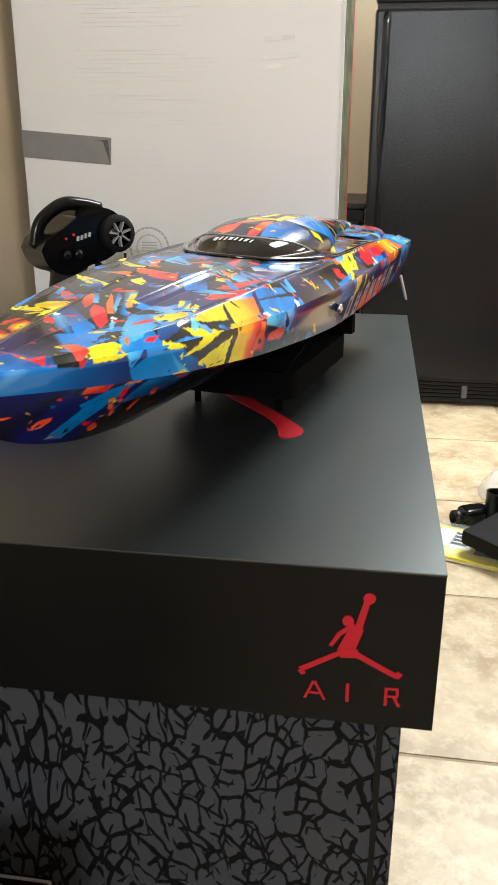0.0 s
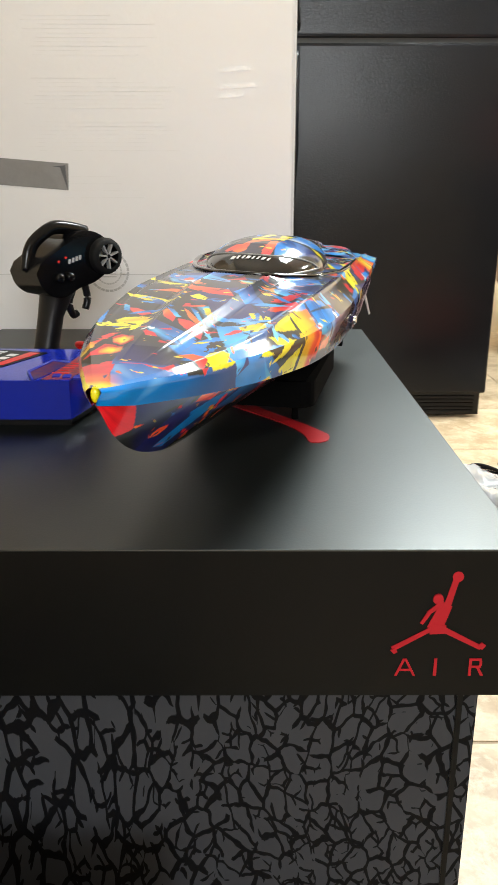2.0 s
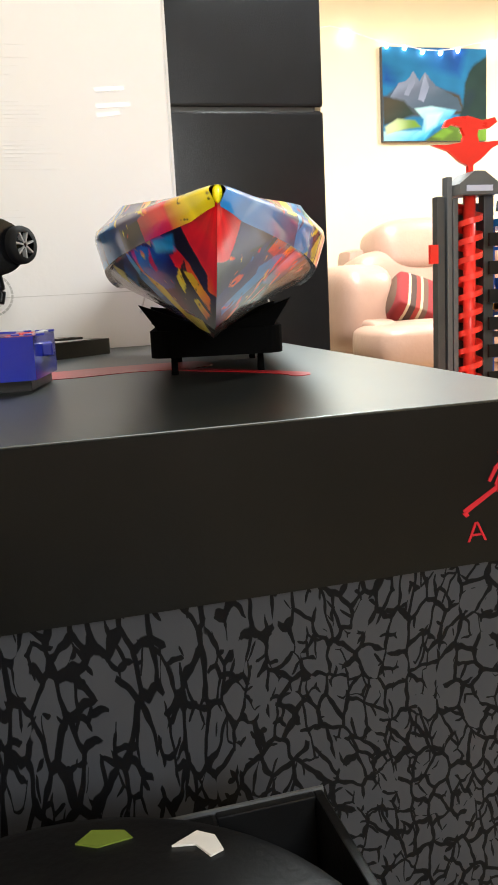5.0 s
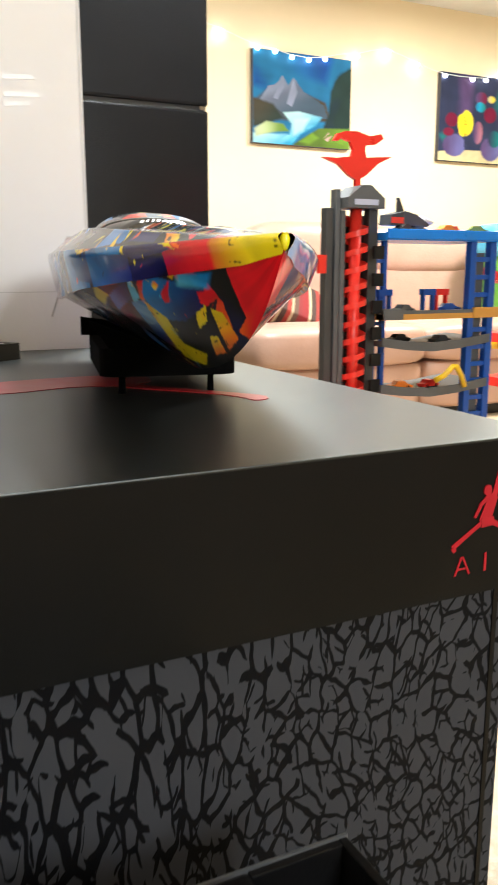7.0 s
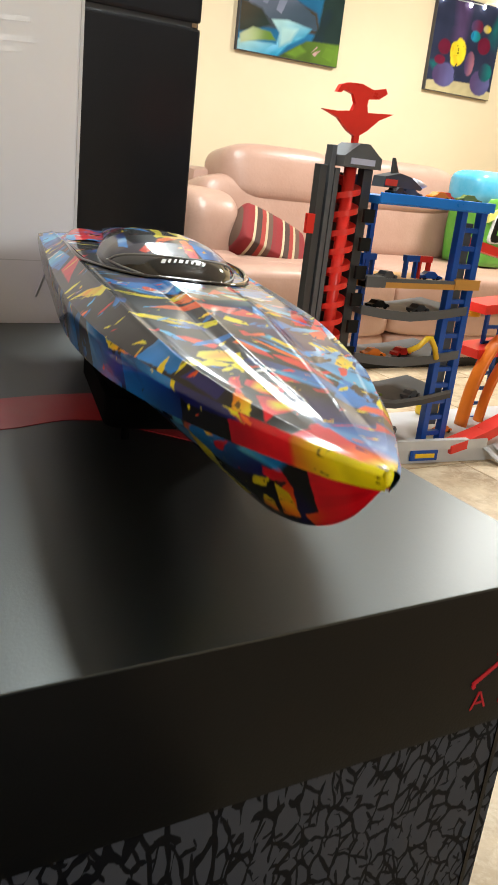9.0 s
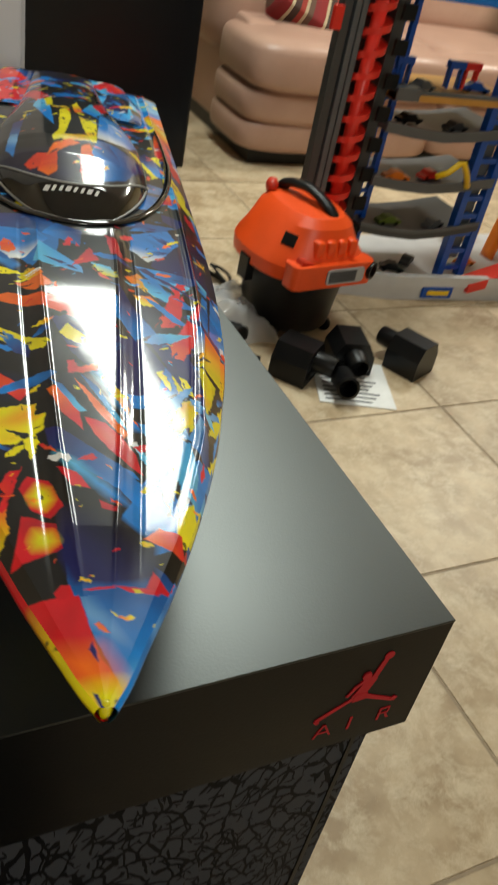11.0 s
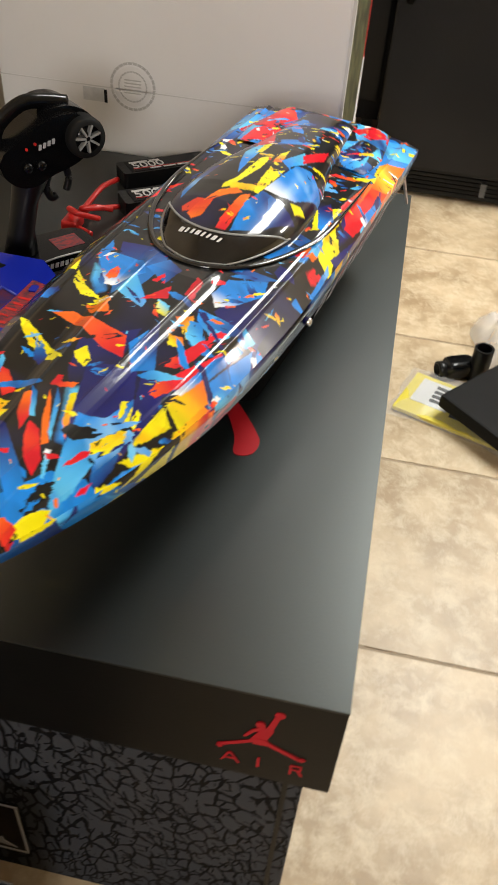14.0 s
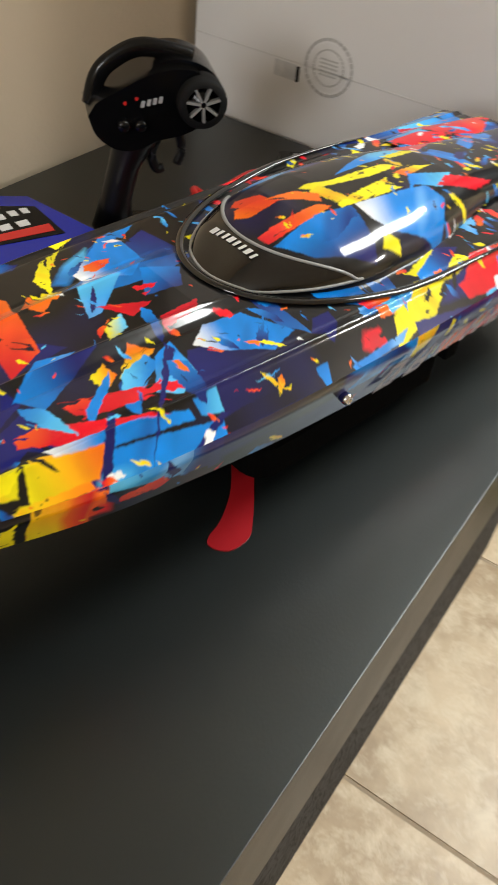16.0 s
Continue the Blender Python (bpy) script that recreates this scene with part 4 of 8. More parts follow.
def canopy_plan(shard, some):
    some(41, 14, (0.66, 0.85), (-0.07, 0.07), 0.04, "nnbbkl")
    some(42, 30, (0.69, 0.85), (-0.07, 0.07), 0.016, "rrbblyynwk", ragged=2)
    shard("bn", [(0.430, -0.050), (0.460, -0.075), (0.520, -0.080), (0.470, -0.050), (0.446, -0.012)])
    shard("kk", [(0.480, -0.080), (0.690, -0.060), (0.690, 0.060), (0.480, 0.080)], soft=0.004)
    shard("bn", [(0.537, -0.057), (0.598, -0.052), (0.602, -0.043), (0.567, -0.046), (0.520, -0.050)])
    shard("lb", [(0.651, -0.035), (0.699, -0.028), (0.656, -0.019), (0.585, -0.016), (0.611, -0.025)])
    shard("bn", [(0.531, 0.015), (0.562, 0.023), (0.558, 0.040), (0.553, 0.058), (0.548, 0.067), (0.503, 0.044), (0.486, 0.021)])
    shard("wb", [(0.566, 0.022), (0.646, 0.029), (0.653, 0.045), (0.624, 0.072), (0.576, 0.054), (0.567, 0.040)])
    shard("yy", [(0.554, -0.018), (0.573, -0.012), (0.638, -0.010), (0.649, -0.001), (0.609, -0.000), (0.553, -0.009), (0.546, -0.017)], ragged=1.5)
    shard("yy", [(0.621, 0.008), (0.611, 0.015), (0.622, 0.024), (0.583, 0.023), (0.554, 0.021), (0.555, 0.015), (0.591, 0.010)], ragged=2)
    shard("yy", [(0.561, -0.010), (0.569, 0.014), (0.555, 0.014), (0.549, -0.009)], ragged=1.5)
    shard("yy", [(0.569, 0.052), (0.578, 0.061), (0.575, 0.068), (0.559, 0.061)])
    shard("oo", [(0.513, -0.024), (0.540, -0.017), (0.553, -0.002), (0.547, 0.006), (0.533, -0.008), (0.521, -0.015)], ragged=1.5)
    shard("rr", [(0.505, -0.041), (0.519, -0.031), (0.520, -0.023), (0.500, -0.025), (0.496, -0.036)], ragged=1.5)
    shard("ro", [(0.513, -0.026), (0.524, -0.014), (0.494, -0.014), (0.486, -0.021), (0.494, -0.030)], ragged=1.5)
    shard("ro", [(0.483, 0.007), (0.497, 0.005), (0.542, 0.007), (0.549, 0.015), (0.523, 0.017), (0.484, 0.017)], ragged=1.5)
    shard("rr", [(0.747, -0.049), (0.738, -0.032), (0.695, -0.018), (0.672, -0.031)], ragged=2)
    shard("yy", [(0.681, -0.024), (0.695, -0.017), (0.655, -0.016), (0.650, -0.022)], ragged=2)
    shard("yo", [(0.659, 0.001), (0.680, 0.008), (0.640, 0.013), (0.633, 0.005)], ragged=2)
    shard("bl", [(0.644, 0.011), (0.689, 0.023), (0.662, 0.035), (0.632, 0.023)], ragged=1.5)
    shard("rr", [(0.680, 0.024), (0.733, 0.039), (0.701, 0.043), (0.658, 0.032)], ragged=2)
    some(44, 70, (0.63, 0.85), (-0.06, 0.07), 0.013, "rrbblkyynwo", ragged=2)
    some(45, 60, (0.60, 0.85), (-0.06, 0.07), 0.006, "rblyyow", ragged=2.5)
    some(43, 26, (0.50, 0.66), (-0.05, 0.04), 0.006, "yroo", ragged=2)


def right_side_plan(shard, some):
    shard("bn", [(0.0, 0.0), (0.14, -0.01), (0.14, 0.06), (0.0, 0.06)])
    shard("bl", [(0.14, -0.01), (0.19, -0.01), (0.20, 0.06), (0.14, 0.06)])
    shard("nk", [(0.35, -0.01), (0.44, -0.01), (0.43, 0.03), (0.36, 0.03)])
    shard("nn", [(0.47, 0.0), (0.72, 0.0), (0.86, 0.02), (0.86, 0.06), (0.47, 0.06)], soft=0.006)
    shard("kn", [(0.37, 0.022), (0.50, 0.020), (0.52, 0.06), (0.37, 0.06)], soft=0.008)
    shard("rr", [(0.60, 0.03), (0.72, 0.018), (0.74, 0.06), (0.60, 0.06)], ragged=2)
    shard("bb", [(0.50, -0.005), (0.56, -0.01), (0.55, 0.02), (0.48, 0.02)])
    shard("yy", [(0.545, -0.01), (0.575, -0.01), (0.565, 0.018), (0.55, 0.02)])
    shard("ro", [(0.66, -0.01), (0.79, -0.01), (0.78, 0.012), (0.68, 0.012)])
    shard("lb", [(0.70, -0.01), (0.715, -0.01), (0.70, 0.015), (0.69, 0.012)])
    shard("yy", [(0.755, -0.01), (0.775, -0.01), (0.76, 0.014)], ragged=2)
    shard("bn", [(0.80, -0.01), (0.89, -0.01), (0.89, 0.04), (0.82, 0.03)])
    some(51, 40, (0.36, 0.88), (0.0, 0.05), 0.014, "krbnly", ragged=2)
    shard("bn", [(0.326, -0.046), (0.344, -0.045), (0.381, -0.037), (0.392, 0.017), (0.335, -0.006)])
    shard("yo", [(0.243, -0.026), (0.25, -0.034), (0.259, -0.037), (0.274, -0.022), (0.285, -0.006), (0.283, 0.003), (0.266, -0.001), (0.251, -0.008)])
    shard("or", [(0.269, -0.013), (0.274, -0.024), (0.286, -0.01), (0.283, 0.003), (0.273, 0.002)], soft=0.01)
    shard("yo", [(0.245, 0.01), (0.248, -0.007), (0.286, 0.003), (0.287, 0.025), (0.264, 0.026), (0.246, 0.02)])
    shard("or", [(0.274, 0.011), (0.277, 0.003), (0.29, 0.017), (0.291, 0.028), (0.274, 0.024)], soft=0.006)
    shard("yy", [(0.227, -0.006), (0.244, -0.002), (0.247, 0.02), (0.225, 0.019)])
    shard("kk", [(0.228, -0.012), (0.245, -0.006), (0.242, 0.001), (0.226, 0.003)])
    shard("kk", [(0.25, -0.006), (0.247, 0.02), (0.243, 0.019), (0.246, -0.008)], ragged=2)
    shard("lb", [(0.285, -0.006), (0.288, -0.025), (0.322, -0.028), (0.329, -0.006), (0.328, 0.016), (0.286, 0.005)])
    shard("bn", [(0.328, 0.007), (0.327, -0.006), (0.356, -0.004), (0.364, 0.027), (0.329, 0.018)])
    shard("rr", [(0.295, 0.014), (0.323, 0.012), (0.33, 0.02), (0.324, 0.025), (0.295, 0.021)], ragged=2)
    shard("nn", [(0.278, 0.001), (0.287, -0.051), (0.291, -0.05), (0.285, 0.002)], ragged=2)
    shard("nn", [(0.283, 0.003), (0.292, 0.011), (0.298, 0.025), (0.287, 0.014)], ragged=2)
    shard("nn", [(0.323, -0.002), (0.336, 0.014), (0.331, 0.018), (0.324, 0.009)], ragged=2)
    shard("nn", [(0.358, 0.01), (0.353, -0.036), (0.364, -0.035), (0.367, 0.027)], ragged=2)
    shard("nk", [(0.359, -0.036), (0.396, -0.026), (0.428, -0.007), (0.423, 0.016), (0.365, 0.014)])
    shard("bn", [(0.474, -0.0), (0.477, -0.009), (0.526, -0.005), (0.547, 0.013), (0.507, 0.015)], soft=0.004)
    shard("yo", [(0.672, -0.045), (0.695, -0.049), (0.821, -0.006), (0.804, 0.002), (0.729, -0.015), (0.69, -0.024)], ragged=2)
    shard("nb", [(0.034, -0.002), (0.035, -0.014), (0.056, -0.014), (0.081, 0.002), (0.055, 0.001)])
    shard("rr", [(0.06, -0.013), (0.068, -0.012), (0.069, 0.001), (0.064, 0.0), (0.063, -0.008)], ragged=2)
    shard("kk", [(0.071, -0.011), (0.084, -0.01), (0.088, 0.004), (0.07, 0.002)])
    shard("or", [(0.077, -0.015), (0.085, -0.014), (0.098, -0.006), (0.087, 0.005), (0.084, -0.007)], ragged=2)
    shard("yy", [(0.097, -0.011), (0.119, -0.009), (0.126, 0.001), (0.112, 0.003), (0.096, 0.003)])
    shard("lb", [(0.123, -0.005), (0.144, -0.007), (0.134, 0.004), (0.129, 0.013), (0.123, 0.003)])
    shard("bb", [(0.128, 0.013), (0.146, 0.002), (0.16, 0.002), (0.184, 0.031), (0.137, 0.029)])
    shard("kk", [(0.154, 0.003), (0.189, -0.008), (0.249, -0.005), (0.242, 0.031), (0.213, 0.031), (0.17, 0.004)])
    shard("bn", [(0.159, 0.002), (0.17, 0.002), (0.222, 0.032), (0.199, 0.033), (0.179, 0.018)])
    shard("yy", [(0.159, 0.002), (0.165, -0.003), (0.178, 0.004), (0.164, 0.004)], ragged=2)
    shard("yy", [(0.178, 0.012), (0.2, -0.001), (0.22, 0.0), (0.196, 0.009)], ragged=2)
    shard("yy", [(0.198, 0.02), (0.213, 0.013), (0.237, 0.004), (0.24, 0.031), (0.221, 0.033), (0.201, 0.023)], ragged=2)
    shard("yo", [(0.24, 0.035), (0.242, -0.008), (0.278, -0.007), (0.276, 0.038)])
    shard("kk", [(0.234, -0.007), (0.241, -0.007), (0.24, 0.034), (0.234, 0.035)], ragged=2.5)
    shard("or", [(0.26, 0.016), (0.265, -0.007), (0.278, -0.004), (0.276, 0.038), (0.262, 0.036)], soft=0.006)
    shard("yy", [(0.171, 0.025), (0.184, 0.023), (0.195, 0.032), (0.175, 0.029)], ragged=2)
    some(52, 30, (0.05, 0.36), (0.0, 0.05), 0.005, "kyrbo", ragged=2)


def left_side_plan(shard, some):
    some(55, 20, (0.36, 0.88), (0.0, 0.05), 0.06, "nbbkl")
    some(56, 50, (0.30, 0.88), (0.0, 0.05), 0.016, "krbnlyy", ragged=2)
    shard("yy", [(-0.01, -0.01), (0.030, -0.01), (0.026, 0.06), (-0.01, 0.06)])
    shard("yr", [(0.018, 0.02), (0.030, -0.01), (0.070, -0.01), (0.070, 0.06), (0.024, 0.06)], soft=0.006)
    shard("rr", [(0.055, -0.01), (0.110, -0.01), (0.104, 0.06), (0.055, 0.06)], soft=0.004)
    shard("nb", [(0.15, -0.01), (0.24, -0.01), (0.24, 0.06), (0.16, 0.06)])
    shard("bb", [(0.245, -0.01), (0.32, -0.01), (0.33, 0.06), (0.25, 0.06)])
    shard("kk", [(0.104, -0.01), (0.15, -0.01), (0.152, 0.06), (0.104, 0.06)])
    shard("bn", [(0.335, 0.0), (0.275, 0.0), (0.238, 0.005), (0.24, 0.027), (0.292, 0.025)])
    shard("bb", [(0.225, 0.0), (0.165, 0.0), (0.163, 0.006), (0.21, 0.005)])
    shard("yo", [(0.275, 0.0), (0.23, 0.0), (0.225, 0.0), (0.263, 0.005)], ragged=2)
    shard("nn", [(0.158, 0.0), (0.107, 0.0), (0.092, 0.005), (0.147, 0.01), (0.158, 0.004)])
    shard("yy", [(0.165, 0.0), (0.16, 0.0), (0.158, 0.006), (0.163, 0.004)])
    shard("yy", [(0.11, 0.0), (0.098, 0.0), (0.088, 0.005), (0.1, 0.002)], ragged=2)
    shard("oo", [(0.095, 0.0), (0.083, 0.002), (0.085, 0.005), (0.092, 0.002)], ragged=2)
    some(57, 20, (0.12, 0.40), (0.0, 0.05), 0.006, "kyrb", ragged=2)


def left_bottom_plan(shard, some):
    some(61, 40, (0.2, 0.85), (0.0, 0.13), 0.03, "kknnb", ragged=2)
    shard("rr", [(-0.01, -0.01), (0.108, -0.01), (0.10, 0.05), (0.062, 0.15), (-0.01, 0.15)])
    shard("kk", [(0.098, 0.009), (0.048, 0.009), (0.05, 0.022), (0.058, 0.104), (0.083, 0.113), (0.072, 0.065), (0.075, 0.022), (0.09, 0.0)])
    shard("kk", [(0.125, 0.069), (0.075, 0.056), (0.113, 0.108), (0.14, 0.095)], ragged=2)
    shard("yo", [(0.09, 0.065), (0.08, 0.078), (0.083, 0.117), (0.11, 0.121), (0.1, 0.095)], ragged=2)
    shard("yo", [(0.122, 0.095), (0.11, 0.1), (0.118, 0.121), (0.14, 0.117)], ragged=2)
    shard("yy", [(0.107, 0.056), (0.088, 0.052), (0.107, 0.078), (0.128, 0.082)], ragged=2)
    shard("bn", [(0.152, 0.009), (0.128, 0.009), (0.105, 0.022), (0.068, 0.017), (0.098, 0.061), (0.14, 0.069), (0.177, 0.061), (0.175, 0.03)])
    shard("lb", [(0.11, 0.026), (0.1, 0.009), (0.065, 0.017), (0.077, 0.039), (0.1, 0.03)], soft=0.006)
    shard("oy", [(0.128, 0.009), (0.118, 0.009), (0.103, 0.009), (0.11, 0.017), (0.115, 0.004)], ragged=2)
    shard("ro", [(0.16, 0.009), (0.15, 0.009), (0.147, 0.009), (0.173, 0.03), (0.188, 0.052), (0.198, 0.048), (0.158, 0.009)], ragged=2)
    shard("rr", [(0.14, 0.03), (0.115, 0.017), (0.138, 0.043), (0.147, 0.043)], ragged=2.5)
    shard("wl", [(0.165, 0.0), (0.168, 0.009), (0.18, 0.03), (0.208, 0.039)], ragged=1.5)
    shard("bn", [(0.245, 0.022), (0.18, 0.009), (0.2, 0.03), (0.273, 0.043)], ragged=1.5)
    shard("bn", [(0.21, 0.035), (0.177, 0.035), (0.182, 0.069), (0.23, 0.104), (0.245, 0.082)])
    shard("yy", [(0.18, 0.035), (0.168, 0.061), (0.19, 0.095), (0.158, 0.113), (0.193, 0.126), (0.238, 0.113), (0.205, 0.074)], ragged=2, streaks=0.2)
    shard("yy", [(0.26, 0.009), (0.253, 0.009), (0.245, 0.022), (0.307, 0.035), (0.295, 0.022)], ragged=2)
    shard("or", [(0.233, 0.009), (0.212, 0.009), (0.198, 0.009), (0.208, 0.0)], ragged=2)
    shard("rr", [(0.223, 0.009), (0.195, 0.009), (0.2, 0.009), (0.212, 0.009)], ragged=2.5)
    shard("rr", [(0.092, 0.039), (0.077, 0.043), (0.088, 0.061), (0.098, 0.056)], ragged=3, streaks=0.3)
    some(62, 50, (0.12, 0.45), (0.0, 0.13), 0.007, "kyrlo", ragged=2)


def right_bottom_plan(shard, some):
    shard("rr", [(0.0, 0.0), (0.055, 0.02), (0.05, 0.08), (0.03, 0.14), (0.0, 0.14)])
    shard("nk", [(0.03, 0.0), (0.10, 0.0), (0.08, 0.12), (0.05, 0.10)])
    shard("nn", [(0.09, 0.0), (0.16, 0.0), (0.14, 0.14), (0.07, 0.14)])
    shard("or", [(0.10, 0.0), (0.13, 0.0), (0.12, 0.03), (0.10, 0.03)], ragged=3)
    shard("bb", [(0.12, 0.03), (0.15, 0.01), (0.12, 0.12), (0.10, 0.12)])
    shard("yo", [(0.14, 0.0), (0.16, 0.0), (0.15, 0.02), (0.135, 0.02)], ragged=3)
    shard("bn", [(0.16, 0.0), (0.22, 0.0), (0.20, 0.05), (0.15, 0.06)])
    some(65, 60, (0.05, 0.25), (0.0, 0.12), 0.014, "krrobn", ragged=2.5)


def boat_paint():
    mat = bpy.data.materials.new("sprayed_hull_lacquer")
    mat.use_nodes = True
    n, link = mat.node_tree.nodes, mat.node_tree.links.new
    bsdf = n["Principled BSDF"]
    at = n.new("ShaderNodeAttribute")
    at.attribute_name = "paint"
    link(at.outputs["Color"], bsdf.inputs["Base Color"])
    bsdf.inputs["Roughness"].default_value = 0.3
    bsdf.inputs["Specular IOR Level"].default_value = 0.14
    bsdf.inputs["Coat Weight"].default_value = 0.86
    bsdf.inputs["Coat Roughness"].default_value = 0.085
    tc = n.new("ShaderNodeTexCoord")
    nz = n.new("ShaderNodeTexNoise")
    nz.inputs["Scale"].default_value, nz.inputs["Detail"].default_value = 14, 3
    link(tc.outputs["Object"], nz.inputs["Vector"])
    bp = n.new("ShaderNodeBump")
    bp.inputs["Strength"].default_value, bp.inputs["Distance"].default_value = 0.25, 0.002
    link(nz.outputs[0], bp.inputs["Height"])
    link(bp.outputs[0], bsdf.inputs["Normal"])
    link(bp.outputs[0], bsdf.inputs["Coat Normal"])
    return mat


hull_paint = boat_paint()
smoked = material("smoked_window", (0.003, 0.003, 0.0035), 0.10, scale=10, spec=0.3, coat=1.0)
trim_grey = material("grey_pinstripe", (0.30, 0.30, 0.29), 0.35, scale=20)

boat = thing("model_speedboat", "glossy model speedboat painted in blue, red, yellow and black shards", "model boat", BOAT)
NU, NV = 1300, 420
us = np.r_[np.linspace(0, 0.03, 30)[:-1], np.linspace(0.03, LEN, NU)]
uu, sv = np.meshgrid(us, np.linspace(-1, 1, NV), indexing="ij")
vv = sv * half(uu)
deck = shell(np.stack([vv, uu, RIM + deck_height(uu, vv)], -1), "deck", hull_paint, boat, "painted deck with raised ridges", flip=True)


def whole_deck(shard, some):
    for plan in (bow_shards, fore_shards, mid_shards, stern_shards):
        plan(shard, some)
    # thin slivers and flecks over the large shards
    some(201, 80, (0.14, 0.60), (-0.12, 0.12), 0.020, "rrbblnkky", ragged=2)
    some(202, 190, (0.10, 0.66), (-0.13, 0.13), 0.008, "rrbblyykkow", ragged=2.5)
    some(203, 150, (0.66, 0.88), (-0.12, 0.12), 0.010, "rrbblykknw", ragged=2.5)


painted(deck, np.c_[uu.ravel(), vv.ravel()], whole_deck)


def hull_drop(u):
    """How far the hull side reaches down from the deck edge."""
    return np.interp(u, [0, 0.03, 0.2, 0.5, LEN], [0.011, 0.016, 0.027, 0.048, 0.054])


for side in (-1, 1):
    uu, tt = np.meshgrid(us, np.linspace(0, 1, 40), indexing="ij")
    drop = hull_drop(uu)
    out = half(uu) + 0.003 * np.sin(np.minimum(tt * 4, 1) * math.pi / 2) - (0.003 + 0.20 * drop) * tt
    rows = np.stack([side * np.maximum(out, 0.0015), uu - 0.002 * np.sin(tt * math.pi), RIM - drop * tt], -1)
    band = shell(rows, "hull_side", hull_paint, boat, "painted hull side", flip=side > 0)
    painted(band, np.c_[uu.ravel(), (drop * tt).ravel()], right_side_plan if side > 0 else left_side_plan)
    uu, tt = np.meshgrid(us, np.linspace(0, 1, 60), indexing="ij")
    drop = hull_drop(uu)
    w0 = np.maximum(half(uu) - 0.20 * drop, 0.0015)
    z0 = RIM - drop
    # chine flat, then a hollowed V down to the keel
    lip = np.clip(tt / 0.06, 0, 1)
    t2 = np.clip((tt - 0.06) / 0.94, 0, 1)
    belly = np.interp(uu, [0, 0.1, 0.3, LEN], [0.9, 1.05, 1.0, 1.0])
    rows = np.stack([side * w0 * (1 - 0.05 * lip) * (1 - t2 ** belly), uu, z0 + 0.002 * lip + (np.minimum(keel(uu), z0 - 0.001) - z0) * t2], -1)
    bottom = shell(rows, "hull_bottom", hull_paint, boat, "painted hull bottom", flip=side > 0)
    painted(bottom, np.c_[uu.ravel(), (0.13 * tt).ravel()], right_bottom_plan if side > 0 else left_bottom_plan)

bm = bmesh.new()
bm.faces.new([bm.verts.new(p) for p in ((-0.117, LEN, RIM + 0.009), (0.117, LEN, RIM + 0.009), (0.106, LEN, RIM - 0.045), (0, LEN, 0.055), (-0.106, LEN, RIM - 0.045))])
part("transom", bm, plastic_blue, boat, "blue transom")


# the canopy stands in a shallow well with a dark rim
def canopy_half(t):
    front = 0.0715 * np.sqrt(np.clip(1 - np.clip((0.28 - t) / 0.28, 0, 1) ** 1.72, 0, 1))
    return np.where(t < 0.28, front, np.interp(t, [0.28, 0.40, 0.49, 0.66, 0.85, 1.0], [0.0715, 0.0705, 0.065, 0.050, 0.040, 0.034]))


C0, C1 = 0.441, 0.85
RISE = ([0, 0.03, 0.083, 0.2, 0.29, 0.45, 0.6, 0.77, 1.0], [0.001, 0.0095, 0.0215, 0.0315, 0.0345, 0.0325, 0.0265, 0.017, 0.006])
line = []
for f in np.radians(np.linspace(-90, 90, 61)):
    a, b = 0.097 * math.sin(f), 0.435 + 0.19 * (1 - math.cos(f))
    line.append((a, b, RIM + float(deck_height(np.array(b), np.array(a))) + float(sheer(np.array(b))) + 0.0012))
for side, way in ((-1, 1), (1, -1)):
    tail = [(side * w, b, RIM + float(deck_height(np.array(b), np.array(w))) + float(sheer(np.array(b))) + 0.0012) for w, b in ((0.0975, 0.655), (0.0975, 0.69), (0.0965, 0.725))]
    line = tail[::-1] + line if side < 0 else line + tail
part("canopy_rim", tube(line, [0.0034 * min(1.0, 0.3 + 0.1 * min(i, len(line) - 1 - i)) for i in range(len(line))], 8, flat=0.6), smoked, boat, "black moulded rim round the canopy", smooth=True)
tt, aa = np.meshgrid(np.linspace(0, 1, 260) ** 1.2, np.linspace(-1, 1, 170), indexing="ij")
cu = C0 + tt * (C1 - C0)
wid = canopy_half(tt)
hgt = np.interp(tt, *RISE)
zz = RIM + 0.020 + hgt * np.clip(1 - np.abs(aa) ** 2.6, 0, 1) ** 0.55
canopy = shell(np.stack([aa * wid, cu, zz], -1), "canopy", hull_paint, boat, "rounded painted canopy", flip=True)
painted(canopy, np.c_[cu.ravel(), (aa * wid).ravel()], canopy_plan)


def on_canopy(t, a, lift):
    """A point over the canopy's skin."""
    w = float(canopy_half(np.array(t)))
    h = np.interp(t, *RISE)
    return (a * w, C0 + t * (C1 - C0), RIM + 0.020 + h * max(0.0, 1 - abs(a) ** 2.6) ** 0.55 + lift)


def on_skin(t, v, lift):
    """The same, for a place across the boat in metres."""
    return on_canopy(t, max(-0.985, min(0.985, v / max(float(canopy_half(np.array(t))), 1e-4))), lift)


def screen_edges(s):
    """The lower and the upper edge of the windscreen, s from -1 to 1 across it."""
    f = s * 1.36
    low = (0.006 + 0.275 * (1 - math.cos(f)), 0.0715 * math.sin(f))
    return low, (0.083 + 0.140 * abs(s) ** 2.2, 0.0700 * s)


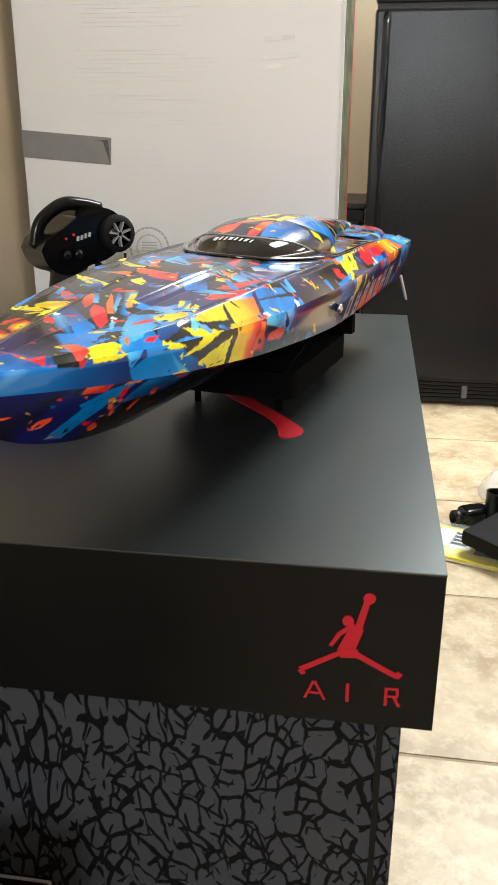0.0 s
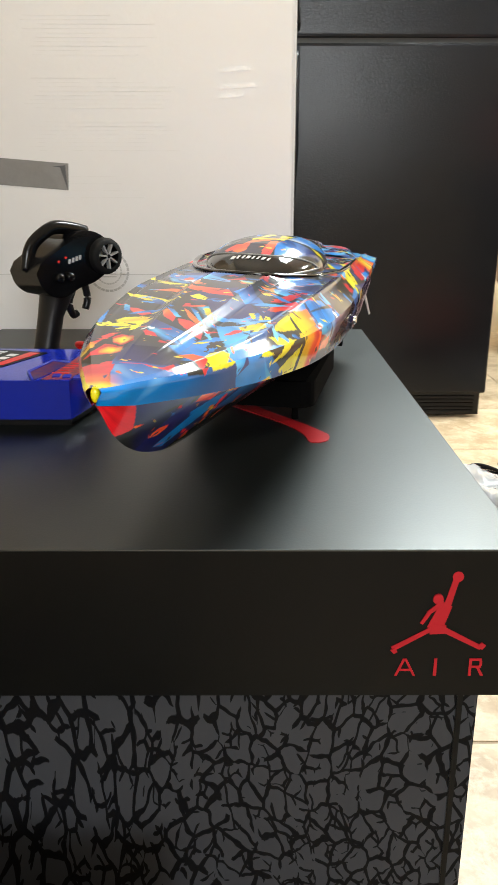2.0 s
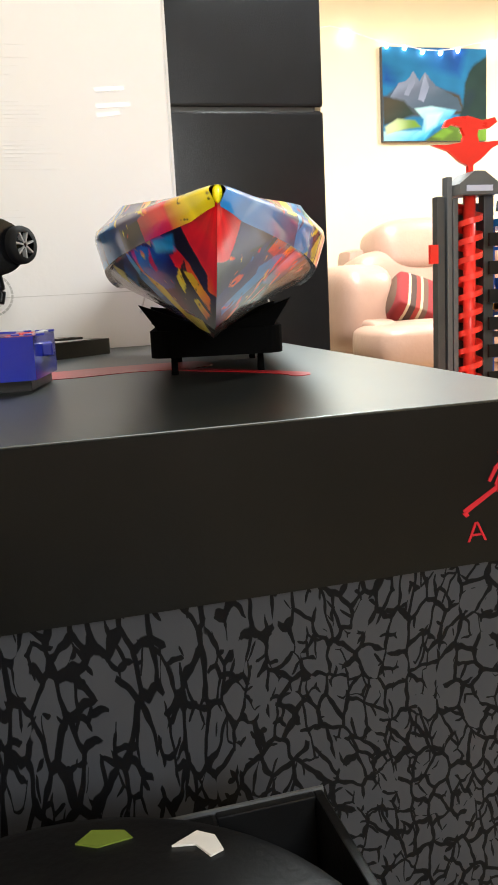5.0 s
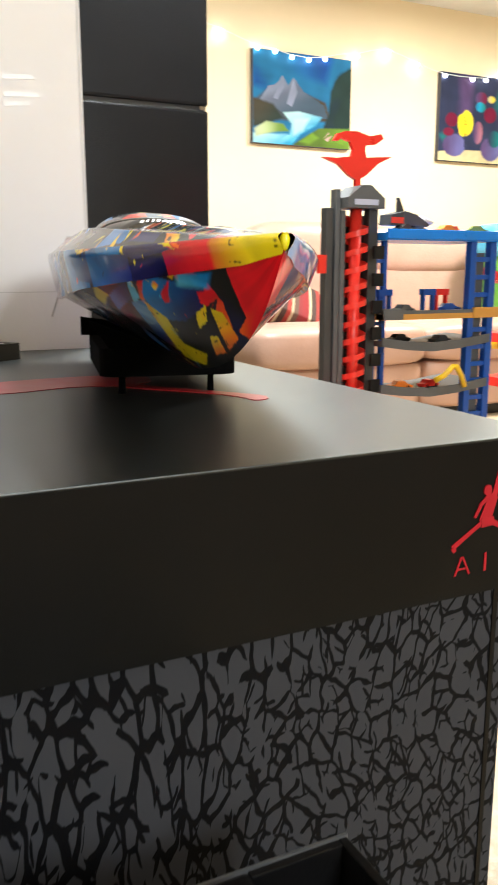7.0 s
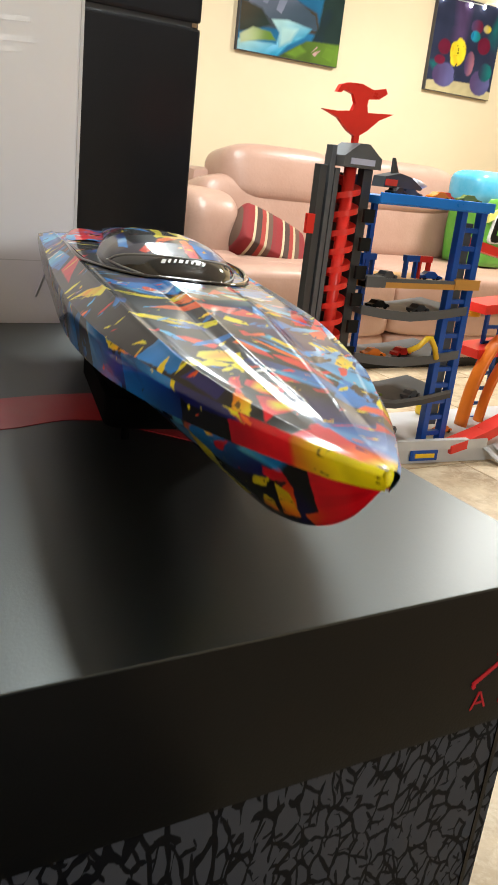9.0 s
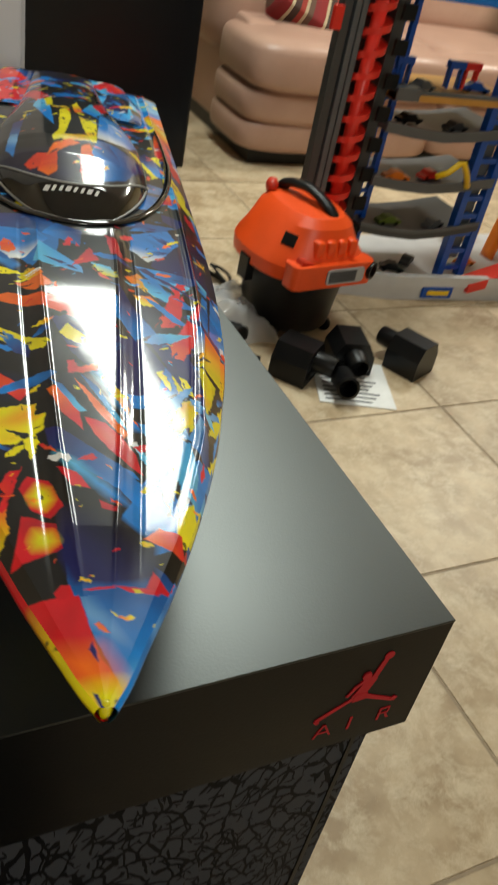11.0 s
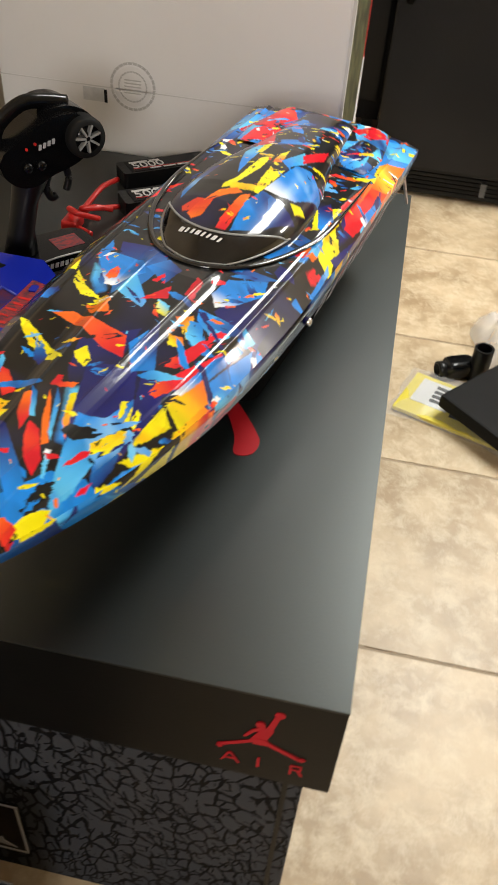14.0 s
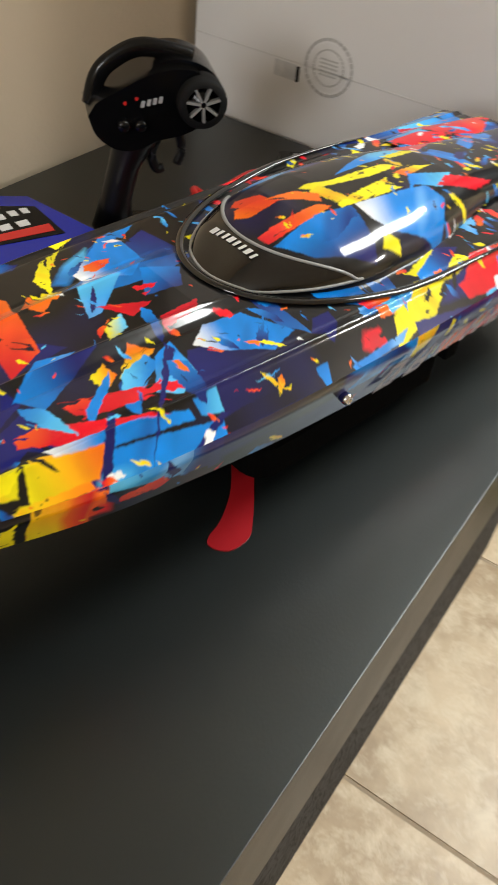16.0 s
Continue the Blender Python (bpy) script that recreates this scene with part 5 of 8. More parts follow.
na, rows = 80, []
edge_lines = ([], [])
for i in range(na + 1):
    s = -1 + 2 * i / na
    (t0, v0), (t1, v1) = screen_edges(s)
    row = []
    for k in range(15):
        q = k / 14
        row.append(on_skin(t0 + (t1 - t0) * q, v0 + (v1 - v0) * q, 0.0012))
    rows.append(row)
    edge_lines[0].append(row[0])
    edge_lines[1].append(row[-1])
shell(rows, "windscreen", smoked, boat, "smoked black windscreen")
for pts in edge_lines:
    part("windscreen_stripe", tube(pts, 0.0015, 6, flat=0.7), trim_grey, boat, "thin grey stripe", smooth=True)
# maker's mark on the windscreen: small plain slanting bars
for i in range(8):
    v = -0.0235 + 0.0058 * i
    p, q = on_skin(0.062, v, 0.0022), on_skin(0.074, v + 0.0022, 0.0022)
    w = 0.0013 if i % 3 else 0.0021
    bm = bmesh.new()
    bm.faces.new([bm.verts.new(c) for c in ((p[0] - w, p[1], p[2]), (p[0] + w, p[1], p[2]), (q[0] + w, q[1], q[2]), (q[0] - w, q[1], q[2]))])
    part("mark_bar", bm, white_plastic, boat, "small white bar")
# bow cap
part("bow_cap", lathe([(0.0006, -0.0095), (0.0022, -0.008), (0.0030, -0.005), (0.0030, -0.002), (0.0018, 0.0005), (0.0004, 0.0008)], 16, pose(0, 0.0022, RIM + 0.0058)), material("yellow_lacquer", PAINT["y"], 0.25, coat=1.0), boat, "yellow painted nose", smooth=True)
# the hatch aft of the canopy, raised over the deck, with a scoop on either side
def hatch_plan(shard, some):
    some(71, 60, (0.72, 0.90), (-0.12, 0.12), 0.040, "bbnlkr", ragged=1.5)
    shard("rr", [(0.880, -0.060), (0.850, -0.088), (0.790, -0.090), (0.800, -0.060), (0.840, -0.040)], ragged=2)
    shard("lb", [(0.800, -0.086), (0.760, -0.093), (0.730, -0.082), (0.770, -0.062)], ragged=1.5)
    shard("nk", [(0.870, -0.020), (0.800, -0.045), (0.770, -0.020), (0.830, 0.010)], ragged=1.5)
    shard("rr", [(0.872, 0.005), (0.862, 0.036), (0.820, 0.020), (0.800, -0.010), (0.840, -0.012)], ragged=2, streaks=0.2)
    shard("lb", [(0.885, 0.030), (0.880, 0.074), (0.830, 0.084), (0.800, 0.060), (0.840, 0.040)], ragged=1.5)
    shard("ww", [(0.886, 0.040), (0.882, 0.062), (0.862, 0.068), (0.866, 0.044)], ragged=1.5)
    shard("yy", [(0.800, 0.010), (0.812, 0.022), (0.790, 0.034), (0.778, 0.022)], ragged=2)
    shard("oy", [(0.775, -0.020), (0.790, -0.006), (0.772, 0.004), (0.760, -0.010)], ragged=2)
    shard("bn", [(0.790, 0.040), (0.770, 0.085), (0.735, 0.088), (0.745, 0.050)], ragged=1.5)
    shard("rr", [(0.740, -0.079), (0.783, -0.078), (0.833, -0.034), (0.806, -0.026), (0.754, -0.044)], ragged=2)
    shard("bl", [(0.706, -0.048), (0.773, -0.034), (0.799, 0.001), (0.736, -0.018)], ragged=1.5)
    shard("nk", [(0.717, -0.034), (0.782, -0.004), (0.756, 0.025), (0.699, 0.005)], ragged=1.5)
    shard("wl", [(0.812, 0.047), (0.826, 0.077), (0.793, 0.093), (0.788, 0.067)], ragged=1.5)
    shard("rr", [(0.755, 0.012), (0.815, 0.021), (0.793, 0.040), (0.743, 0.033)], ragged=2, streaks=0.25)
    shard("bl", [(0.753, 0.048), (0.805, 0.074), (0.761, 0.077), (0.725, 0.064)], ragged=1.5)
    shard("kk", [(0.719, 0.027), (0.760, 0.043), (0.721, 0.071), (0.677, 0.058)], ragged=2)
    shard("yy", [(0.695, 0.041), (0.723, 0.044), (0.702, 0.060), (0.680, 0.056)], ragged=2)
    shard("rr", [(0.678, 0.082), (0.731, 0.086), (0.718, 0.099), (0.678, 0.095)], ragged=1.5)
    shard("lb", [(0.807, 0.031), (0.810, 0.050), (0.781, 0.058), (0.777, 0.040)], ragged=1.5)
    shard("rr", [(0.850, 0.030), (0.880, 0.052), (0.868, 0.082), (0.835, 0.062)], ragged=2, streaks=0.2)
    shard("nk", [(0.770, 0.040), (0.830, 0.052), (0.822, 0.078), (0.765, 0.070)], ragged=2)
    some(72, 110, (0.73, 0.89), (-0.10, 0.10), 0.012, "rrrbbkknlynwk", ragged=2)
    some(73, 90, (0.73, 0.89), (-0.10, 0.10), 0.006, "rbkywlo", ragged=2.5)


scoop_red = material("dark_red_lining", (0.16, 0.004, 0.008), 0.4, scale=20)
b, a = np.meshgrid(np.linspace(0.738, 0.890, 90), np.linspace(-1, 1, 160), indexing="ij")
wide = np.interp(b, [0.738, 0.80, 0.86, 0.882, 0.890], [0.093, 0.092, 0.081, 0.077, 0.076])
high = np.interp(b, [0.738, 0.75, 0.80, 0.878, 0.884, 0.890], [0.0125, 0.0130, 0.0120, 0.0100, 0.007, -0.006])
top = high * np.clip(1 - np.abs(a) ** 7, 0, 1) ** 0.6 - 0.0014 * np.exp(-((np.abs(a) - 0.52) / 0.07) ** 2) * np.clip(high / 0.0155, 0, 1)
hatch = shell(np.stack([a * wide, b, RIM + 0.0060 + top], -1), "hatch", hull_paint, boat, "raised painted hatch aft of the canopy", flip=True)
painted(hatch, np.c_[b.ravel(), (a * wide).ravel()], hatch_plan)
for side in (-1, 1):
    lip = [(side * 0.093 * f, 0.738, RIM + 0.0070 + 0.0125 * (1 - f ** 7) ** 0.6) for f in (0.50, 0.6, 0.7, 0.8, 0.88, 0.94, 0.98, 1.0)]
    part("scoop_lip", tube(lip, 0.0016, 8), trim_grey, boat, "clear moulded lip of the air scoop", smooth=True)
    part("scoop_lining", boxed((min(side * 0.048, side * 0.086), 0.770, RIM + 0.006), (max(side * 0.048, side * 0.086), 0.774, RIM + 0.0165)), scoop_red, boat, "dark red scoop opening")
# towing loop behind the stern, water outlet, turn fins, name bars
ring = [(-0.050 + 0.011 * math.cos(a), 0.955, 0.126 + 0.011 * math.sin(a)) for a in (2 * math.pi * i / 24 for i in range(25))]
part("towing_eye", tube(ring, 0.0030, 8), white_plastic, boat, "milky plastic loop", smooth=True)
part("loop_strut", tube([(-0.050, LEN - 0.01, 0.110), (-0.050, 0.93, 0.110), (-0.050, 0.955, 0.1155)], 0.0035, 8), plastic_black, boat, "dark strut behind the transom", smooth=True)
part("water_outlet", lathe([(0.004, 0), (0.0045, 0.006), (0.003, 0.0075), (0.0018, 0.0075), (0.0018, 0.003)], 14, pose(0.1140, 0.474, RIM - 0.022, 0, 90, 0)), chrome, boat, "small metal water outlet", smooth=True)
for side in (-1, 1):
    fin = prism([(-0.006, 0.0), (0.004, 0.0), (0.0085, -0.040), (0.0035, -0.040)], -0.0013, 0.0013, "x", m=pose(side * 0.100, 0.926, 0.0955, 0, -side * 17, 0))
    part("turn_fin", fin, satin_metal, boat, "thin bright metal fin")
pale_lilac = material("pale_lilac_print", (0.34, 0.32, 0.38), 0.4, second=(0.20, 0.18, 0.24), scale=60)


def stroke(c0, d0, c1, d1, w):
    """One slanting stroke on the hull side: along c, down d."""
    bm = bmesh.new()
    x0, x1 = (float(half(np.array(c))) + 0.0042 - 0.21 * d for c, d in ((c0, d0), (c1, d1)))
    bm.faces.new([bm.verts.new(p) for p in ((x0, c0, RIM - d0 + sheer(c0)), (x0, c0 + w, RIM - d0 + sheer(c0)), (x1, c1 + w, RIM - d1 + sheer(c1)), (x1, c1, RIM - d1 + sheer(c1)))])
    part("name_bar", bm, pale_lilac, boat, "slanting pale bar")


for i in range(7):
    b, dz = 0.515 + 0.036 * i, 0.002 * math.sin(i * 2.1)
    stroke(b, 0.043 + dz, b + 0.010, 0.018 + dz, 0.0055)
    stroke(b + 0.015, 0.043 + dz, b + 0.023, 0.018 + dz, 0.005 if i % 3 else 0.007)
    if i % 2:
        stroke(b + 0.006, 0.034 + dz, b + 0.008, 0.029 + dz, 0.018)
    else:
        stroke(b + 0.009, 0.023 + dz, b + 0.011, 0.018 + dz, 0.020)
    if i in (0, 1, 4):
        stroke(b + 0.001, 0.043 + dz, b + 0.003, 0.038 + dz, 0.018)

# ---- the boat's stand and the emblem under it ----
stand_black = material("matt_black_plastic", (0.003, 0.003, 0.003), 0.85, scale=20, spec=0.03)
stand = thing("boat_stand", "low black plastic boat stand with thin legs on the lid", "boat stand", STAND)
bm = prism(rounded(0.150, 0.235, 0.02, cx=0.0, cy=0.56), 0.022, 0.052)
part("cradle", bm, stand_black, stand, bevel=0.004)
bm = prism([(-0.085, 0.052), (0.085, 0.052), (0.085, 0.076), (0.0, 0.050), (-0.085, 0.076)], 0.66, 0.675, "y")
part("cradle_arm", bm, stand_black, stand)
bm = prism([(-0.06, 0.045), (0.06, 0.045), (0.085, 0.082), (0.0, 0.049), (-0.085, 0.082)], 0.45, 0.465, "y")
part("cradle_arm", bm, stand_black, stand)
for x, b in ((-0.05, 0.475), (0.05, 0.475), (-0.05, 0.645), (0.05, 0.645)):
    part("leg", lathe([(0.0042, 0), (0.0035, 0.022)], 10, Matrix.Translation((x, b, 0))), stand_black, stand, smooth=True)
# the large red emblem printed on the lid, half hidden by the boat
body_line = curve_points([(-0.43, 0.450, 0), (-0.425, 0.508, 0), (-0.37, 0.528, 0), (-0.29, 0.540, 0), (-0.215, 0.534, 0), (-0.188, 0.500, 0), (-0.200, 0.452, 0), (-0.24, 0.436, 0), (-0.30, 0.445, 0), (-0.365, 0.428, 0), (-0.41, 0.432, 0), (-0.43, 0.450, 0)], 5)
leg_line = curve_points([(-0.235, 0.462, 0), (-0.199, 0.398, 0), (-0.170, 0.358, 0), (-0.150, 0.330, 0), (-0.1335, 0.304, 0), (-0.126, 0.288, 0), (-0.1285, 0.271, 0), (-0.137, 0.2635, 0), (-0.1465, 0.263, 0), (-0.1505, 0.270, 0), (-0.152, 0.283, 0), (-0.157, 0.300, 0), (-0.168, 0.323, 0), (-0.190, 0.354, 0), (-0.245, 0.425, 0), (-0.235, 0.462, 0)], 5)
emblem_red = material("red_print", (0.40, 0.010, 0.016), 0.36, scale=20, spec=0.5)
for top, outline in ((0.0007, body_line), (0.0009, leg_line)):
    part("lid_emblem", prism([(p.x, p.y) for p in outline[:-1]], H - 0.0005, H + top), emblem_red, shoe_box, "large red emblem printed on the lid")
# ---- behind the box: white carton, fridge, oven ----
print_green = material("printed_dark_green", (0.115, 0.12, 0.055), 0.45, second=(0.012, 0.012, 0.008), scale=22, spread=0.18)
label_white_card = material("white_label", (0.75, 0.76, 0.78), 0.4, second=(0.55, 0.57, 0.6), scale=60)
stamp_ink = material("stamp_ink", (0.60, 0.60, 0.60), 0.6, second=(0.48, 0.48, 0.48), scale=70)
faded_print = material("faded_print", (0.86, 0.86, 0.865), 0.5, second=(0.805, 0.805, 0.81), scale=40, spread=0.25)
# clear tape made opaque: its glare is put into a near-white base colour
clear_film = material("tape_glare_white", (0.93, 0.93, 0.93), 0.3, scale=20, bump=0.6, bump_scale=30)

CY = 0.962
carton = thing("white_carton", "tall white carton with a printed green side, standing behind the lid", "carton")
part("carton_body", boxed((-0.700, CY, 0), (-0.1345, 1.40, 1.66)), white_card, carton, "plain white cardboard face", bevel=0.004)
part("side_print", boxed((-0.1345, CY + 0.012, 0.02), (-0.1325, 1.385, 1.64)), print_green, carton, "dark green printed side panel")
part("red_edge", boxed((-0.1345, 1.385, 0.60), (-0.1315, 1.402, 1.655)), plastic_red, carton, "red printed edge")
bm = prism([(1.22, 0.0), (1.402, 0.0), (1.402, 0.60), (1.385, 0.60)], -0.1325, -0.131, "x")
part("white_flap", bm, white_card, carton, "white printed wedge")
part("top_edge", boxed((-0.1355, CY - 0.001, 0.0), (-0.1305, CY + 0.012, 1.66)), white_plastic, carton, "worn pale corner edge")
# thin strip for the crease: its faint shade is put into a darker white
bm = boxed((-0.70, CY - 0.0006, 0.6275), (-0.139, CY + 0.002, 0.6290))
part("crease", bm, white_plastic, carton, "pressed crease, its shade drawn as a slightly darker strip")
# faded lines of print, a round stamp, a small square
rng = random.Random(4)
for i in range(26):
    z = 1.060 - 0.0068 * i - 0.030 * (i > 9) - 0.016 * (i > 17)
    x0 = -0.585 + rng.uniform(-0.02, 0.012)
    part("faded_line", boxed((x0, CY - 0.0007, z), (x0 + (0.25 if i > 11 else 0.20) + rng.uniform(-0.06, 0.02), CY + 0.001, z + rng.uniform(0.0007, 0.0016))), faded_print, carton)
for i in range(4):
    part("faded_line", boxed((-0.545, CY - 0.0007, 0.80 - 0.012 * i), (-0.43 + 0.01 * i, CY + 0.001, 0.8014 - 0.012 * i)), faded_print, carton)
bm = bmesh.new()
for r0, r1 in ((0.034, 0.038), (0.022, 0.0245)):
    for i in range(28):
        a0, a1 = 2 * math.pi * i / 28, 2 * math.pi * (i + 0.86) / 28
        prism([(-0.472 + r * math.cos(a), 0.634 + r * math.sin(a)) for r, a in ((r0, a0), (r1, a0), (r1, a1), (r0, a1))], CY - 0.0008, CY + 0.001, "y", bm=bm)
for i in range(5):
    box(bm, (-0.486, CY - 0.0008, 0.623 + 0.005 * i), (-0.458, CY + 0.001, 0.625 + 0.005 * i))
part("stamp_ground", lathe([(0.0312, 0.0), (0.0312, 0.0006), (0.0005, 0.0006)], 32, pose(-0.472, CY, 0.634, 90, 0, 0)), faded_print, carton, "smudged round ground of the stamp")
part("round_stamp", bm, stamp_ink, carton, "round grey stamp")
bm = boxed((-0.557, CY - 0.0008, 0.604), (-0.521, CY + 0.001, 0.6255))
part("small_sticker", bm, label_white_card, carton, "small grey sticker")
part("sticker_end", boxed((-0.5210, CY - 0.0012, 0.6035), (-0.5160, CY + 0.001, 0.6240)), plastic_black, carton, "black end of the sticker")
tape = part("duct_tape", prism([(-0.6995, 0.836), (-0.534, 0.823), (-0.5365, 0.7775), (-0.6995, 0.790)], CY - 0.0015, CY + 0.001, "y"), grey_tape, carton, "strip of grey duct tape")
part("tape_fold", prism([(-0.5395, 0.820), (-0.5375, 0.7785), (-0.549, 0.8165), (-0.562, 0.818)], CY - 0.0022, CY - 0.0015, "y"), grey_plastic, tape, "folded tape corner")
for z, w in ((0.945, 0.060), (0.972, 0.050), (0.930, 0.04)):
    part("clear_tape", prism([(-0.262, z), (-0.262 + w, z + 0.004), (-0.262 + w, z + 0.011), (-0.264, z + 0.008)], CY - 0.0012, CY + 0.001, "y"), clear_film, carton, "scrap of clear tape, its glare drawn as near-white")

FX0, FX1, FY = -0.099, 0.606, 2.12
fridge = thing("refrigerator", "black two-door refrigerator with textured enamel doors on the tiles", "refrigerator")
part("cabinet", boxed((FX0 + 0.004, FY + 0.066, 0.035), (FX1 - 0.004, 2.84, 1.70)), fridge_black, fridge, "black enamel cabinet", bevel=0.006)
seal = material("door_seal", (0.03, 0.03, 0.03), 0.6)
part("door_seal", boxed((FX0 + 0.012, FY + 0.056, 0.10), (FX1 - 0.012, FY + 0.066, 1.69)), seal, fridge, "grey rubber seal")
part("door_gap", boxed((FX0 + 0.006, FY + 0.012, 1.1835), (FX1 - 0.006, FY + 0.056, 1.2005)), seal, fridge, "dark gap between the doors")
lower = part("lower_door", boxed((FX0, FY, 0.095), (FX1, FY + 0.056, 1.185)), fridge_black, fridge, "tall textured door", bevel=0.010, smooth=True, angle=14)
upper = part("upper_door", boxed((FX0, FY, 1.199), (FX1, FY + 0.056, 1.71)), fridge_black, fridge, "small upper textured door", bevel=0.010, smooth=True, angle=14)
for door, z0, z1 in ((lower, 0.55, 1.17), (upper, 1.22, 1.55)):
    bm = tube([(FX0 + 0.035, FY - 0.002, z0), (FX0 + 0.034, FY - 0.022, z0 + 0.03), (FX0 + 0.034, FY - 0.026, (z0 + z1) / 2), (FX0 + 0.034, FY - 0.022, z1 - 0.03), (FX0 + 0.035, FY - 0.002, z1)], 0.011, 10)
    part("door_handle", bm, fridge_black, door, "black bar handle", smooth=True)
part("maker_label", boxed((0.487, FY - 0.0012, 1.596), (0.568, FY + 0.002, 1.640)), label_white_card, upper, "small white label")
part("hinge", boxed((FX1 - 0.03, FY + 0.003, 1.1865), (FX1 - 0.012, FY + 0.05, 1.198)), chrome, fridge, "bright hinge plate")
toe = part("toe_grille", boxed((FX0 + 0.01, FY + 0.035, 0.012), (FX1 - 0.01, FY + 0.06, 0.088)), plastic_black, fridge, "slotted black grille")
for i in range(5):
    part("slot", boxed((FX0 + 0.03, FY + 0.030, 0.022 + 0.013 * i), (FX1 - 0.03, FY + 0.036, 0.028 + 0.013 * i)), rubber_black, toe)
part("hinge_foot", boxed((0.245, FY + 0.020, 0.030), (0.262, FY + 0.036, 0.072)), grey_plastic, fridge, "small grey bracket on the grille")
for x in (FX0 + 0.05, FX1 - 0.05):
    part("foot", lathe([(0.018, 0.0), (0.018, 0.012), (0.010, 0.012), (0.010, 0.04)], 14, Matrix.Translation((x, FY + 0.09, 0))), plastic_black, fridge, smooth=True)

oven = thing("kitchen_range", "black kitchen range with a door handle beside the refrigerator", "oven")
part("oven_body", boxed((-0.705, 2.62, 0.05), (-0.11, 3.25, 0.60)), fridge_black, oven, "black enamel body", bevel=0.006)
part("cooktop", boxed((-0.71, 2.58, 0.60), (-0.105, 3.28, 0.62)), plastic_black, oven, "black glass top", bevel=0.004)
odoor = part("oven_door", boxed((-0.69, 2.585, 0.12), (-0.12, 2.62, 0.56)), fridge_black, oven, "black door", bevel=0.008)
part("handle", tube([(-0.64, 2.586, 0.50), (-0.63, 2.55, 0.50), (-0.18, 2.55, 0.50), (-0.17, 2.586, 0.50)], 0.010, 10), chrome, odoor, "metal bar handle", smooth=True)
for x in (-0.66, -0.15):
    part("foot", boxed((x - 0.02, 2.66, 0.0), (x + 0.02, 2.70, 0.05)), plastic_black, oven)
# ---- on the lid ----
panel_print = material("printed_panel", (0.36, 0.030, 0.030), 0.35, second=(0.055, 0.035, 0.05), scale=120, spread=0.2, stretch=(1, 2.5, 1))
label_white = material("label_white", (0.70, 0.70, 0.70), 0.45, scale=20)
label_grey = material("label_silver", (0.42, 0.42, 0.44), 0.4, scale=20)
recess_blue = material("deep_blue_plastic", (0.006, 0.010, 0.11), 0.4, second=(0.10, 0.006, 0.02), scale=90, spread=0.3)
pale_blue = material("pale_blue_label", (0.50, 0.53, 0.70), 0.4, scale=14)

charger_blue = material("glossy_blue_plastic", (0.008, 0.020, 0.34), 0.13, second=(0.007, 0.016, 0.29), scale=12, rough_var=0.03)
charger = thing("battery_charger", "blue plastic battery charger with a printed panel on the lid", "charger", pose(-0.400, 0.265, H))
DECK = 0.058
# case: a block with cut back corners, soft edges and a black base
plan = [(-0.014, 0.042), (0.011, 0.146), (0.009, 0.168), (-0.033, 0.213), (-0.152, 0.217), (-0.197, 0.172), (-0.190, 0.042)]
part("case", prism(plan, 0.013, DECK), charger_blue, charger, "glossy blue plastic case", bevel=0.004, smooth=True)
part("base", prism([(x * 0.94 - 0.006, 0.030 + y * 0.84) for x, y in plan], 0.0, 0.0135), plastic_black, charger, "black plastic underside", bevel=0.002)
part("side_step", boxed((-0.006, 0.085, 0.034), (0.0065, 0.118, 0.048)), plastic_blue, charger, "moulded step on the side", bevel=0.002)


def printed(name, outline, z, mat, label=""):
    part(name, prism(outline, DECK - 0.0008, DECK + z), mat, charger, label)


printed("face_panel", [(-0.014, 0.048), (0.0050, 0.155), (-0.027, 0.166), (-0.031, 0.129), (-0.040, 0.070), (-0.046, 0.046)], 0.0006, panel_print, "printed red and brown panel")
printed("panel_recess", [(-0.032, 0.127), (-0.053, 0.139), (-0.068, 0.080), (-0.054, 0.042), (-0.044, 0.070)], 0.0004, recess_blue, "sunk dark blue window")
part("recess_rim", tube([Vector(p) for p in ((-0.031, 0.128, DECK + 0.001), (-0.053, 0.140, DECK + 0.001), (-0.068, 0.080, DECK + 0.001), (-0.054, 0.041, DECK + 0.001))], 0.0018, 6), plastic_blue, charger, "raised rim of the window", smooth=True)
printed("name_plate", [(-0.166, 0.110), (-0.106, 0.108), (-0.070, 0.188), (-0.130, 0.206), (-0.168, 0.168)], 0.0006, black_card, "dark name plate")
printed("red_stripe", [(-0.120, 0.118), (-0.108, 0.116), (-0.080, 0.184), (-0.094, 0.190)], 0.0010, plastic_red, "red stripe")
for i, (x, y, w) in enumerate(((-0.150, 0.130, 0.010), (-0.147, 0.146, 0.008), (-0.144, 0.160, 0.011), (-0.141, 0.177, 0.008), (-0.137, 0.190, 0.007), (-0.131, 0.130, 0.014), (-0.125, 0.150, 0.012), (-0.119, 0.168, 0.012))):
    printed("name_bar", [(x, y), (x + 0.0105, y - 0.003), (x + 0.014, y + w - 0.004), (x + 0.0035, y + w)], 0.0011, label_white, "white print bar")
for row, y in enumerate((0.147, 0.060)):
    for k in range(3):
        x = -0.018 + 0.0125 * k - (0.013 if row else 0.0)
        part("key", prism(rounded(0.0085, 0.013, 0.0015, 3, x, y - 0.004 * k), DECK, DECK + 0.0022), plastic_blue, charger, "blue key")
for x, y in ((-0.001, 0.118), (-0.006, 0.090)):
    part("key", prism(rounded(0.010, 0.017, 0.003, 3, x, y), DECK, DECK + 0.0022), label_grey, charger, "grey arrow key")
